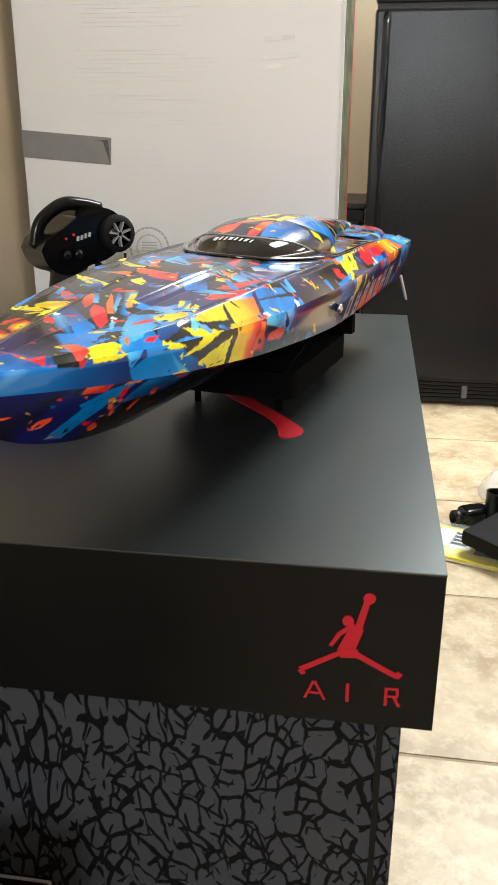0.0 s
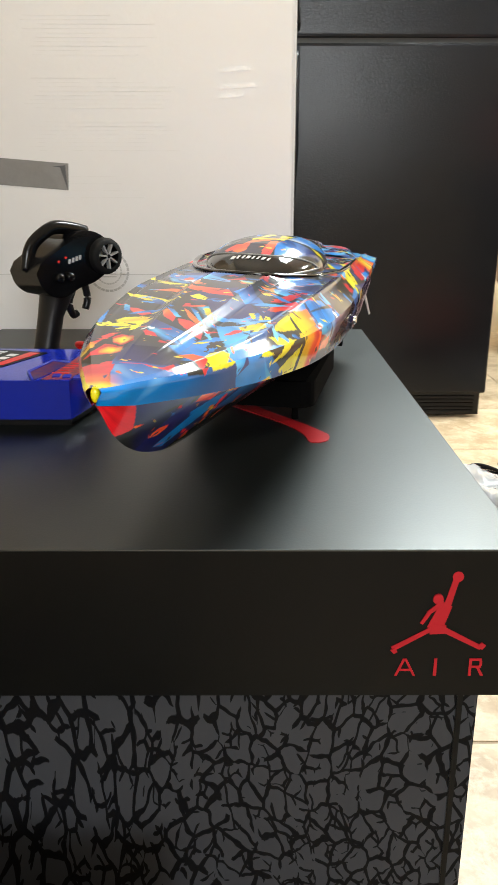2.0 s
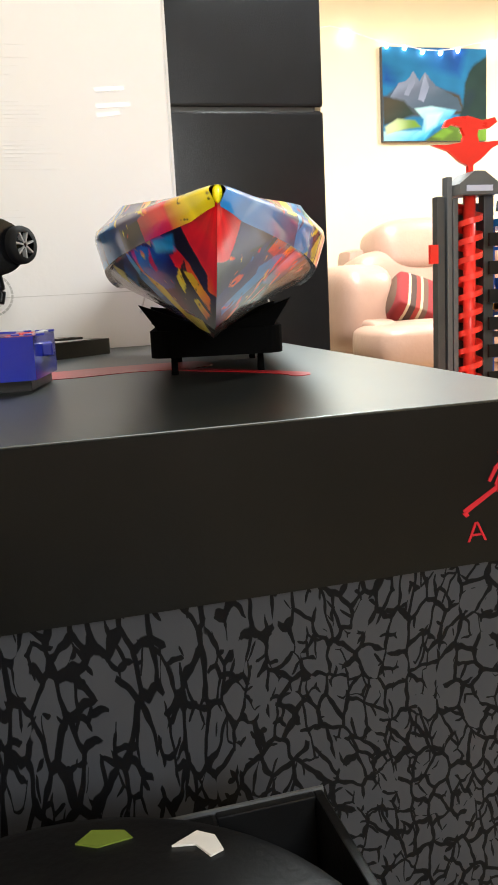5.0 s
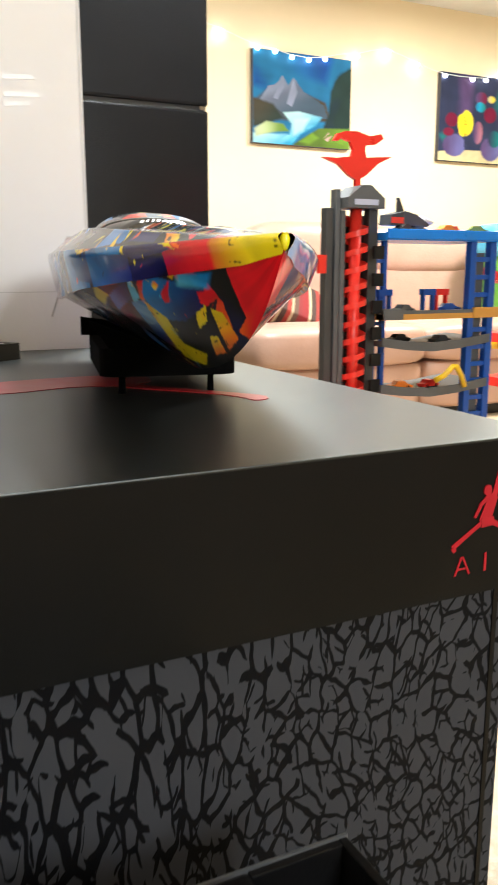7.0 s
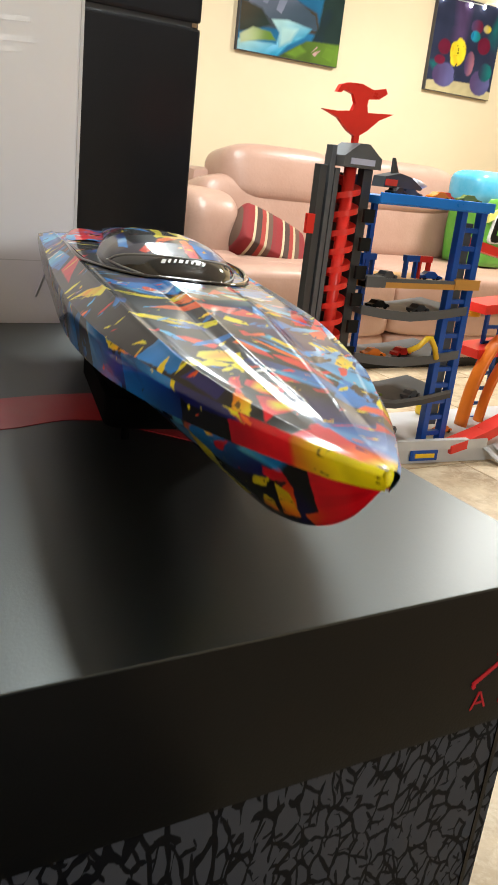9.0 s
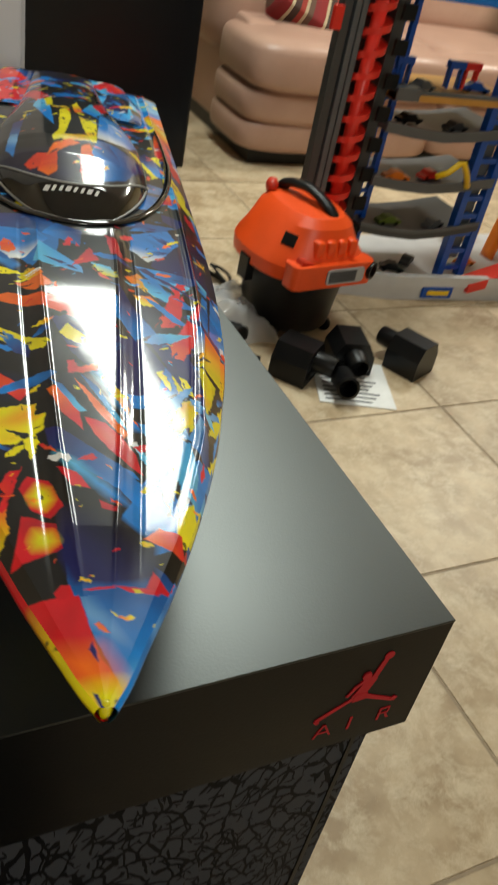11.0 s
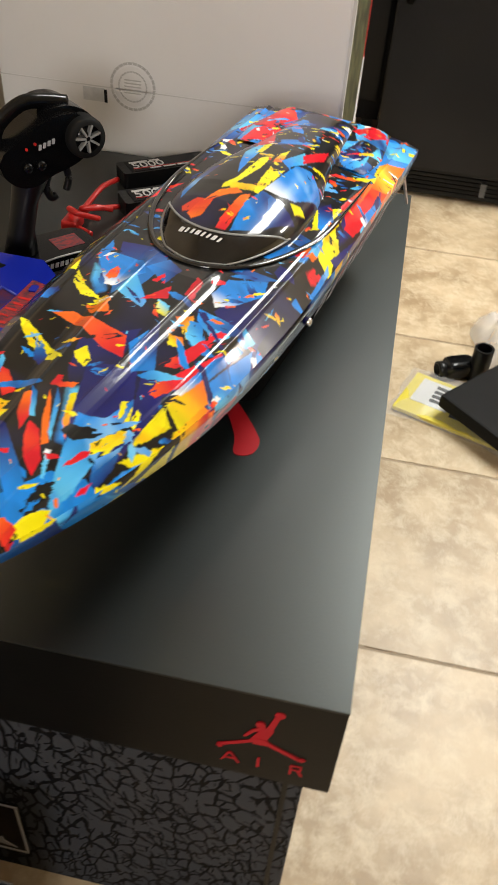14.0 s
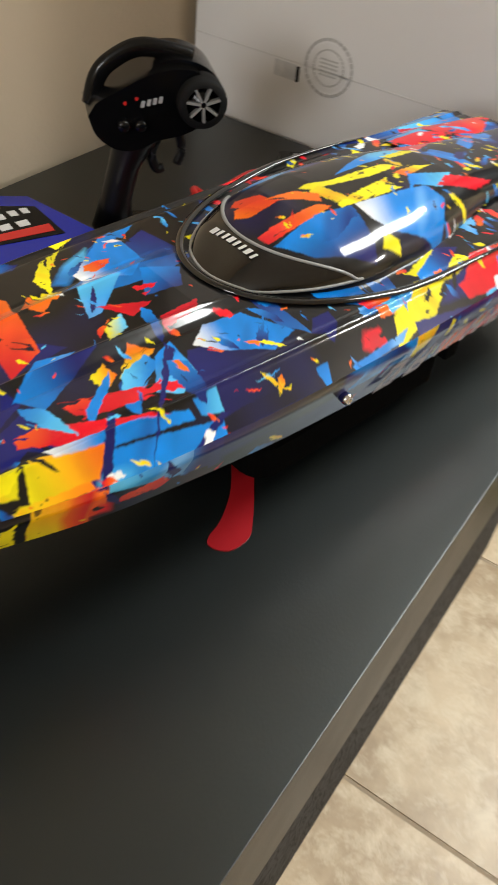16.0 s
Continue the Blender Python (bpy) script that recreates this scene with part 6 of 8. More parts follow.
for x, y, w, d in ((-0.020, 0.124, 0.016, 0.004), (-0.022, 0.112, 0.012, 0.003), (-0.026, 0.100, 0.014, 0.004), (-0.029, 0.088, 0.012, 0.003), (-0.030, 0.074, 0.020, 0.004)):
    printed("print_bar", [(x - w / 2, y), (x + w / 2, y - 0.002), (x + w / 2, y - 0.002 + d), (x - w / 2, y + d)], 0.0010, plastic_red, "red print bar")
part("lead", tube(curve_points([(-0.11, 0.212, 0.02), (-0.115, 0.240, 0.012), (-0.16, 0.265, 0.006), (-0.20, 0.25, 0.006)], 10), 0.0035, 8), rubber_black, charger, "black cable", smooth=True)

# pistol-grip transmitter
radio = thing("radio_transmitter", "black pistol-grip radio transmitter with steering wheel on the lid", "transmitter", pose(-0.474, 0.583, H, 0, 0, 48) @ Matrix.Scale(0.95, 4))
gloss_black = material("gloss_black_plastic", (0.004, 0.004, 0.0045), 0.2, spec=0.28, scale=14, bump=0.05)
foot = part("foot", prism(rounded(0.122, 0.072, 0.024, 6, 0.002, -0.006), 0.0, 0.020), gloss_black, radio, "wide flat battery foot", bevel=0.005, smooth=True)
part("foot_lip", tube(curve_points([(-0.050, -0.040, 0.010), (-0.020, -0.0425, 0.0195), (0.020, -0.0425, 0.0205), (0.056, -0.034, 0.013)], 8), 0.0014, 6), label_grey, foot, "bright edge line", smooth=True)
for k in range(7):
    part("mark_bar", prism([(-0.026 + 0.0075 * k, 0.006), (-0.021 + 0.0075 * k, 0.006), (-0.0195 + 0.0075 * k, 0.013), (-0.0245 + 0.0075 * k, 0.013)], -0.0428, -0.040, "y"), label_white, foot, "white print bar")
part("foot_label", boxed((0.006, -0.024, 0.0195), (0.046, 0.010, 0.0206)), panel_print, foot, "red and grey printed label")
bm = bmesh.new()
rings = []
for z, x, w, d in ((0.018, -0.040, 0.024, 0.022), (0.05, -0.036, 0.018, 0.019), (0.09, -0.026, 0.018, 0.020), (0.120, -0.014, 0.024, 0.024), (0.135, -0.008, 0.034, 0.028)):
    rings.append([bm.verts.new((x + w * math.cos(a), d * math.sin(a), z)) for a in (2 * math.pi * i / 18 for i in range(18))])
for p, q in zip(rings, rings[1:]):
    for i in range(18):
        bm.faces.new((p[i], p[(i + 1) % 18], q[(i + 1) % 18], q[i]))
bm.faces.new(rings[0][::-1])
bm.faces.new(rings[-1])
part("grip", bm, plastic_black, radio, "curved hand grip", smooth=True)
body_line = [(p.x, p.y) for p in curve_points([(-0.066, 0.158, 0), (-0.058, 0.138, 0), (-0.040, 0.124, 0), (-0.018, 0.122, 0), (0.006, 0.132, 0), (0.035, 0.139, 0), (0.056, 0.152, 0), (0.062, 0.175, 0), (0.055, 0.197, 0), (0.036, 0.206, 0), (0.0, 0.201, 0), (-0.038, 0.182, 0), (-0.058, 0.171, 0)], 3)]
part("body", prism(body_line, -0.032, 0.034, "y"), gloss_black, radio, "glossy moulded body", bevel=0.015, smooth=True)
hood_line = [(0.034 + 0.044 * math.cos(i * math.pi / 14) - 0.004 * math.sin(i * math.pi / 14), 0.178 + 0.034 * math.sin(i * math.pi / 14)) for i in range(28)]
part("hood", prism(hood_line, -0.020, 0.048, "y"), gloss_black, radio, "glossy hood behind the wheel", bevel=0.012, smooth=True)
arc = curve_points([(-0.060, 0, 0.160), (-0.053, 0, 0.186), (-0.040, 0, 0.202), (-0.012, 0, 0.2165), (0.018, 0, 0.2145), (0.046, 0, 0.208)], 8)
part("carry_handle", tube(arc, 0.0075, 12, flat=1.3), gloss_black, radio, "arched top handle", smooth=True)
wheel_at = pose(0.052, -0.029, 0.175, 90, 0, 0)
wheel = part("steering_wheel", lathe([(0.0175, 0.016), (0.0245, 0.016), (0.0265, 0.011), (0.0265, -0.010), (0.023, -0.016), (0.015, -0.016)], 30, wheel_at, cap=False), rubber_black, radio, "ribbed rubber wheel", smooth=True)
part("hub", lathe([(0.0178, 0.004), (0.0178, 0.010), (0.009, 0.010), (0.006, 0.015), (0.001, 0.015)], 24, wheel_at), gloss_black, wheel, "dark wheel hub", smooth=True)
for i in range(7):
    a = 2 * math.pi * i / 7 + 0.3
    part("spoke", boxed((0.003, -0.0013, 0.010), (0.0182, 0.0013, 0.0165), wheel_at @ pose(0, 0, 0, 0, 0, math.degrees(a))), trim_grey, wheel, "bright spoke")
bm = tube(curve_points([(0.012, -0.006, 0.128), (0.004, -0.006, 0.108), (0.010, -0.006, 0.090), (0.018, -0.006, 0.092)], 6), 0.0055, 8)
part("trigger", bm, plastic_black, radio, "hooked throttle trigger", smooth=True)
bm = tube(curve_points([(0.034, -0.006, 0.134), (0.038, -0.006, 0.112), (0.033, -0.006, 0.096)], 6), 0.0055, 8)
part("trigger", bm, plastic_black, radio, "hooked throttle trigger", smooth=True)
for x in (-0.030, -0.012):
    part("knob", lathe([(0.0065, 0), (0.0065, 0.007), (0.005, 0.009)], 14, pose(x, -0.031, 0.150, 90, 0, 0)), gloss_black, radio, smooth=True)
for x in (-0.028, -0.016):
    part("lamp", lathe([(0.0019, 0), (0.0019, 0.002)], 10, pose(x, -0.0315, 0.172 + (x + 0.028) * 0.4, 90, 0, 0)), plastic_red, radio, "small red lamp")
for i in range(4):
    x = -0.012 + 0.0062 * i
    bm = prism([(x, 0.168 + 0.0015 * i), (x + 0.0040, 0.168 + 0.0015 * i), (x + 0.0050, 0.1745 + 0.0015 * i), (x + 0.0012, 0.1745 + 0.0015 * i)], -0.0330, -0.0305, "y")
    part("mark_bar", bm, label_grey, radio, "slanting silver bar")


def battery(place, turn, label):
    """A hard-case battery pack with a printed top and red leads."""
    pack = thing("battery_pack", label, "battery", pose(*place, 0, 0, turn), group="battery packs on the lid")
    part("case", prism(rounded(0.150, 0.046, 0.006), 0.0, 0.025), plastic_black, pack, "black plastic case", bevel=0.003)
    part("top_label", boxed((-0.062, -0.019, 0.0245), (0.055, 0.019, 0.0258)), black_card, pack, "glossy black label")
    bm = bmesh.new()
    for x, w in ((-0.056, 0.03), (-0.022, 0.016)):
        box(bm, (x, 0.010, 0.0257), (x + w, 0.0145, 0.0264))
    for x, w in ((-0.030, 0.018), (-0.008, 0.02), (0.016, 0.03)):
        box(bm, (x, -0.016, 0.0257), (x + w, -0.0125, 0.0264))
    part("label_bars", bm, label_white, pack, "white print bars")
    part("red_line", boxed((-0.056, -0.011, 0.0257), (0.05, -0.0095, 0.0263)), plastic_red, pack, "red line")
    text = bpy.data.curves.new("capacity", "FONT")
    text.body, text.size, text.extrude = "5000", 0.027, 0.0003
    text.materials.append(label_white)
    num = new("capacity_number", text)
    num.matrix_basis = pose(-0.056, -0.0085, 0.0262)
    num.parent = pack
    return pack


battery((-0.395, 0.877, H), 38, "black battery pack lettered 5000 by the white carton")
battery((-0.360, 0.780, H), 36, "black battery pack lettered 5000 behind the transmitter")
leads = thing("battery_leads", "tangled red battery wires on the lid", "wires")
for k, knots in enumerate(([(-0.430, 0.72, H + 0.012), (-0.455, 0.70, H + 0.02), (-0.470, 0.675, H + 0.006), (-0.450, 0.655, H + 0.006), (-0.435, 0.64, H + 0.012)],
                           [(-0.455, 0.82, H + 0.012), (-0.462, 0.77, H + 0.02), (-0.470, 0.72, H + 0.012), (-0.462, 0.690, H + 0.022), (-0.425, 0.735, H + 0.010)],
                           [(-0.470, 0.70, H + 0.006), (-0.480, 0.68, H + 0.024), (-0.462, 0.665, H + 0.026), (-0.440, 0.690, H + 0.010)])):
    part("wire", tube(curve_points(knots, 10), 0.0042, 8), plastic_red, leads, "red insulated wire", smooth=True)
part("plug", boxed((-0.485, 0.655, H), (-0.462, 0.690, H + 0.016)), plastic_red, leads, "red plastic plug", bevel=0.003)

# ---- in front of the box ----
box_label = thing("end_label", "black printed end label with a silver frame on the box", "label")
part("label_card", boxed((-0.56, 0.0118, 0.056), (-0.322, 0.0145, 0.180)), black_card, box_label, "black card label")
for lo, hi in (((-0.56, 0.0105, 0.1775), (-0.322, 0.012, 0.180)), ((-0.56, 0.0105, 0.056), (-0.322, 0.012, 0.0585)), ((-0.3245, 0.0105, 0.0585), (-0.322, 0.012, 0.1775))):
    part("frame_line", boxed(lo, hi), label_grey, box_label, "silver line")
text = bpy.data.curves.new("label_text", "FONT")
text.body, text.size, text.extrude = "RETRO 3", 0.022, 0.0003
text.materials.append(label_grey)
txt = new("label_text", text)
txt.matrix_basis = pose(-0.435, 0.0112, 0.154, 90, 0, 0)
txt.parent = box_label
part("small_mark", prism([(-0.365, 0.072), (-0.335, 0.066), (-0.350, 0.079), (-0.352, 0.089)], 0.0108, 0.012, "y"), label_grey, box_label, "small silver mark")

shoebox = thing("black_shoe_box", "plain black shoe box on the floor before the giant one", "shoe box")
part("box_base", boxed((-0.605, -0.445, 0.0), (-0.270, -0.108, 0.205)), black_card, shoebox, bevel=0.002)
part("box_lid", boxed((-0.612, -0.452, 0.225), (-0.335, -0.100, 0.300)), plastic_black, shoebox, "black lid with a pale edge", bevel=0.003)
part("side_wall", boxed((-0.2695, -0.452, 0.18), (-0.263, -0.100, 0.300)), plastic_black, shoebox, "thin black card wall", bevel=0.001)
part("end_wall", boxed((-0.335, -0.1065, 0.18), (-0.2695, -0.100, 0.300)), plastic_black, shoebox, "thin black card wall", bevel=0.001)
part("end_wall", boxed((-0.335, -0.452, 0.18), (-0.2695, -0.4455, 0.300)), plastic_black, shoebox, "thin black card wall", bevel=0.001)
part("lid_edge", boxed((-0.612, -0.1005, 0.2975), (-0.262, -0.0985, 0.3015)), grey_plastic, shoebox, "pale grey edge strip")
disc = thing("black_round_tub", "dark round plastic tub with a peeling label on the shoe box", "tub", pose(-0.440, -0.265, 0.300))
part("tub_wall", lathe([(0.150, 0.0), (0.158, 0.004), (0.158, 0.012)], 48), grey_plastic, disc, "dark grey wall", smooth="auto")
part("tub_lid", lathe([(0.162, 0.010), (0.162, 0.017), (0.155, 0.019), (0.02, 0.0195)], 64), plastic_black, disc, "dark flat lid", smooth="auto")
leaf_green = material("label_green", (0.12, 0.17, 0.02), 0.5)
part("green_label", prism([(0.018, 0.136), (0.030, 0.129), (0.050, 0.131), (0.046, 0.139), (0.028, 0.145)], 0.0192, 0.0202), leaf_green, disc, "green scrap of label")
part("white_label", prism([(0.070, 0.116), (0.083, 0.113), (0.089, 0.101), (0.097, 0.104), (0.095, 0.117), (0.086, 0.124)], 0.0192, 0.0204), label_white, disc, "white scrap of label")
# ---- living room ----
SX0, SX1, SY = 0.965, 3.35, 2.40
sofa = thing("sofa", "puffy tan leather recliner sofa along the cream wall", "sofa")
part("plinth", boxed((SX0 + 0.03, SY + 0.06, 0.0), (SX1 - 0.03, 3.25, 0.06)), plastic_black, sofa, "dark plinth")
part("end_panel", bolster((SX0 + 0.02, SY + 0.20, 0.045), (SX0 + 0.16, 3.30, 0.46), 0.25), sofa_leather, sofa, "padded leather end", smooth=True)
for i, (z0, z1, out) in enumerate(((0.045, 0.175, 0.0), (0.150, 0.285, -0.01), (0.262, 0.445, -0.035))):
    part("front_roll", bolster((SX0 - 0.035, SY + out, z0), (SX0 + 0.83, SY + 0.40, z1), 0.36), sofa_leather, sofa, "stuffed leather roll", smooth=True)
    part("front_roll", bolster((SX0 + 0.815, SY + out, z0), (SX1, SY + 0.40, z1), 0.36), sofa_leather, sofa, "stuffed leather roll", smooth=True)
for x0, x1 in ((SX0 + 0.10, SX0 + 0.84), (SX0 + 0.83, SX0 + 1.62), (SX0 + 1.61, SX1)):
    part("seat_cushion", bolster((x0, SY + 0.10, 0.24), (x1, SY + 0.80, 0.455), 0.35), sofa_leather, sofa, "leather seat cushion", smooth=True)
    lean = pose(0, 3.12, 0.40, -9, 0, 0)
    part("back_cushion", bolster((x0 + 0.02, -0.17, 0.0), (x1 + 0.02, 0.17, 0.36), 0.42, m=lean), sofa_leather, sofa, "leather back cushion", smooth=True)
    part("head_cushion", bolster((x0 + (0.14 if x0 < SX0 + 0.2 else 0.01), -0.19, 0.22), (x1 + 0.03, 0.16, 0.50), 0.50, m=lean), sofa_leather, sofa, "puffed leather headrest", smooth=True)
part("backrest", boxed((SX0 + 0.16, 3.2, 0.05), (SX1, 3.38, 0.78)), sofa_leather, sofa, "leather back", bevel=0.05, smooth=True)
part("arm", bolster((SX0 - 0.05, SY + 0.34, 0.30), (SX0 + 0.22, 3.30, 0.70), 0.5), sofa_leather, sofa, "padded leather arm", smooth=True)
part("arm", bolster((SX1 - 0.10, SY + 0.05, 0.05), (SX1 + 0.2, 3.28, 0.66), 0.4), sofa_leather, sofa, "padded leather arm", smooth=True)


def striped(name):
    mat = material(name, (0.4, 0.1, 0.05), 0.85, bump=0.4, bump_scale=220)
    n, link = mat.node_tree.nodes, mat.node_tree.links.new
    tc = n.new("ShaderNodeTexCoord")
    sep = n.new("ShaderNodeSeparateXYZ")
    link(tc.outputs["Object"], sep.inputs[0])
    mul = n.new("ShaderNodeMath")
    mul.operation = "MULTIPLY"
    mul.inputs[1].default_value = 7.0
    link(sep.outputs["X"], mul.inputs[0])
    fr = n.new("ShaderNodeMath")
    fr.operation = "FRACT"
    link(mul.outputs[0], fr.inputs[0])
    ramp = n.new("ShaderNodeValToRGB")
    ramp.color_ramp.interpolation = "CONSTANT"
    cols = ((0.0, (0.20, 0.010, 0.010)), (0.22, (0.46, 0.36, 0.22)), (0.30, (0.05, 0.022, 0.014)), (0.48, (0.26, 0.025, 0.014)), (0.62, (0.40, 0.30, 0.18)), (0.70, (0.10, 0.05, 0.03)), (0.86, (0.18, 0.012, 0.012)))
    el = ramp.color_ramp.elements
    el[0].position, el[0].color = cols[0][0], (*cols[0][1], 1)
    el[1].position, el[1].color = cols[1][0], (*cols[1][1], 1)
    for p, c in cols[2:]:
        e = el.new(p)
        e.color = (*c, 1)
    link(fr.outputs[0], ramp.inputs[0])
    link(ramp.outputs[0], n["Principled BSDF"].inputs["Base Color"])
    return mat


cushion = tagged(part("striped_cushion", pillow((-0.18, -0.075, -0.125), (0.18, 0.075, 0.125), 0.75, 12), striped("striped_fabric"), None, smooth=True), "striped red, brown and cream cushion lying on the sofa seat", "cushion")
cushion.matrix_world = pose(1.29, 2.74, 0.50, -48, 22, -10)


PICTURE = {"S": (0.014, 0.12, 0.25), "B": (0.006, 0.05, 0.23), "D": (0.012, 0.028, 0.024), "M": (0.17, 0.19, 0.26), "H": (0.045, 0.07, 0.10), "W": (0.050, 0.040, 0.024), "T": (0.36, 0.56, 0.56), "A": (0.02, 0.28, 0.48), "P": (0.40, 0.44, 0.26), "G": (0.12, 0.22, 0.02),
           "O": (0.05, 0.075, 0.015), "F": (0.42, 0.26, 0.24), "N": (0.022, 0.028, 0.062), "U": (0.075, 0.045, 0.12), "V": (0.11, 0.11, 0.27), "Y": (0.72, 0.58, 0.02), "K": (0.33, 0.13, 0.17), "R": (0.13, 0.008, 0.03), "E": (0.01, 0.16, 0.16), "C": (0.50, 0.43, 0.24)}
PAINT.update(PICTURE)


def oil_paint():
    mat = boat_paint()
    mat.name = "oil_paint"
    bsdf = mat.node_tree.nodes["Principled BSDF"]
    bsdf.inputs["Coat Weight"].default_value, bsdf.inputs["Roughness"].default_value = 0.0, 0.65
    return mat


oils = oil_paint()


def canvas(name, x0, x1, z0, z1, label, plan):
    """A stretched canvas with a painted front; the plan is 0.15 wide and 0.12 high, from its top corner."""
    ob = thing(name, label, "painting")
    edge = material(name + "_edge", (0.06, 0.06, 0.07), 0.6)
    part("stretcher", boxed((x0, BACK - 0.030, z0), (x1, BACK - 0.001, z1)), edge, ob, "dark canvas edge")
    a, b = np.meshgrid(np.linspace(0, 1, 260), np.linspace(0, 1, 210), indexing="ij")
    front = shell(np.stack([x0 + 0.002 + (x1 - x0 - 0.004) * a, np.full_like(a, BACK - 0.0312), z1 - 0.002 - (z1 - z0 - 0.004) * b], -1), "painted_front", oils, ob, "brushed paint on canvas")
    painted(front, np.c_[(0.15 * a).ravel(), (0.12 * b).ravel()], plan)
    return ob


def lake_plan(shard, some):
    shard("SS", [(-0.01, -0.01), (0.16, -0.01), (0.16, 0.13), (-0.01, 0.13)])
    shard("BS", [(0.12, 0.0), (0.11, 0.035), (0.03, 0.022), (0.02, 0.0), (0.10, -0.01)], soft=0.012)
    shard("BS", [(0.0, 0.045), (0.0, 0.02), (0.03, 0.03), (0.02, 0.05)], soft=0.01)
    shard("HW", [(0.0, 0.066), (0.02, 0.05), (0.06, 0.045), (0.11, 0.06), (0.12, 0.085), (0.0, 0.09)], soft=0.004, ragged=1.0)
    shard("MH", [(0.044, 0.030), (0.052, 0.043), (0.060, 0.031), (0.075, 0.048), (0.108, 0.064), (0.115, 0.082), (0.045, 0.078), (0.010, 0.064), (0.022, 0.046), (0.034, 0.042)], ragged=1.4)
    shard("MM", [(0.044, 0.031), (0.046, 0.045), (0.036, 0.062), (0.030, 0.060)], ragged=1.0)
    shard("MM", [(0.060, 0.032), (0.066, 0.050), (0.058, 0.070), (0.050, 0.066)], ragged=1.0)
    shard("WD", [(0.0, 0.062), (0.03, 0.068), (0.045, 0.085), (0.02, 0.095), (0.0, 0.10)], soft=0.004, ragged=1.0)
    shard("TA", [(0.045, 0.078), (0.070, 0.075), (0.105, 0.080), (0.095, 0.092), (0.072, 0.105), (0.058, 0.12), (0.0, 0.122), (0.0, 0.108), (0.055, 0.106), (0.058, 0.092)], soft=0.003, ragged=0.7)
    shard("TT", [(0.060, 0.085), (0.085, 0.083), (0.075, 0.10), (0.060, 0.108)], soft=0.005)
    shard("PG", [(0.002, 0.102), (0.02, 0.091), (0.045, 0.093), (0.054, 0.102), (0.03, 0.105), (0.004, 0.112)], soft=0.003, ragged=0.7)
    shard("DD", [(0.118, 0.045), (0.124, 0.030), (0.132, 0.020), (0.152, 0.008), (0.152, 0.10), (0.105, 0.098), (0.115, 0.075)], ragged=1.4, soft=0.004)
    shard("OG", [(0.056, 0.122), (0.085, 0.104), (0.10, 0.095), (0.152, 0.092), (0.152, 0.122)], soft=0.003, ragged=1.0)
    shard("GG", [(0.07, 0.115), (0.09, 0.102), (0.10, 0.108), (0.085, 0.118)], soft=0.004, ragged=1.0)
    shard("FF", [(0.108, 0.108), (0.116, 0.099), (0.122, 0.104), (0.114, 0.112)], ragged=1.4, streaks=0.4)
    shard("GG", [(0.124, 0.11), (0.13, 0.098), (0.145, 0.10), (0.14, 0.115)], ragged=1.4, streaks=0.3)


def balloon_plan(shard, some):
    shard("NN", [(-0.01, -0.01), (0.16, -0.01), (0.16, 0.13), (-0.01, 0.13)])
    shard("UU", [(0.04, 0.0), (0.075, 0.0), (0.07, 0.06), (0.05, 0.05)], soft=0.015)
    shard("EN", [(0.14, 0.01), (0.15, 0.06), (0.12, 0.05)], soft=0.012)
    shard("EN", [(0.0, 0.085), (0.03, 0.08), (0.02, 0.10)], soft=0.008)
    shard("CC", [(0.0, 0.108), (0.05, 0.104), (0.10, 0.103), (0.152, 0.110), (0.152, 0.122), (0.0, 0.122)], soft=0.002, ragged=0.7)
    ovals = ((0.036, 0.098, 0.026, 0.016, "VU"), (0.122, 0.100, 0.024, 0.017, "VU"), (0.060, 0.066, 0.018, 0.018, "YY"), (0.056, 0.078, 0.010, 0.007, "YY"), (0.090, 0.078, 0.011, 0.016, "KU"), (0.028, 0.063, 0.014, 0.010, "RR"), (0.022, 0.080, 0.012, 0.006, "RR"),
             (0.094, 0.030, 0.014, 0.009, "RU"), (0.117, 0.052, 0.015, 0.011, "RR"), (0.094, 0.042, 0.011, 0.007, "EA"), (0.118, 0.030, 0.009, 0.005, "YC"), (0.045, 0.045, 0.014, 0.010, "UN"), (0.13, 0.085, 0.016, 0.012, "EN"))
    for x, z, rx, rz, c in ovals:
        shard(c, [(x + rx * math.cos(k), z + rz * math.sin(k)) for k in (math.pi * i / 7 for i in range(14))], ragged=0.9, soft=0.0025)
    shard("NN", [(0.058, 0.083), (0.061, 0.083), (0.062, 0.10), (0.059, 0.10)])


canvas("lake_painting", 1.585, 2.225, 1.375, 1.865, "canvas painting of a blue mountain lake on the cream wall", lake_plan)
canvas("balloon_painting", 2.875, 3.40, 1.355, 1.875, "dark canvas painting of coloured round shapes on the wall", balloon_plan)

glow = bpy.data.materials.new("warm_bulb_glow")
glow.use_nodes = True
gb = glow.node_tree.nodes["Principled BSDF"]
gb.inputs["Emission Color"].default_value, gb.inputs["Emission Strength"].default_value = (1.0, 0.94, 0.82, 1), 24.0
lights = thing("string_lights", "string of small glowing warm bulbs along the wall", "string lights")
rng = random.Random(8)
line, bulbs = [], []
for i in range(34):
    x = 0.75 + 3.55 * i / 33
    z = 1.965 - 0.11 * math.sin(math.pi * ((x - 1.3) % 1.15) / 1.15) + rng.uniform(-0.008, 0.008)
    line.append((x, BACK - 0.036, z))
    if i % 2 == 0 or rng.random() < 0.35:
        bulbs.append((x, BACK - 0.040, z - 0.014))
part("cord", tube(line, 0.0022, 6), white_plastic, lights, "thin pale cord")
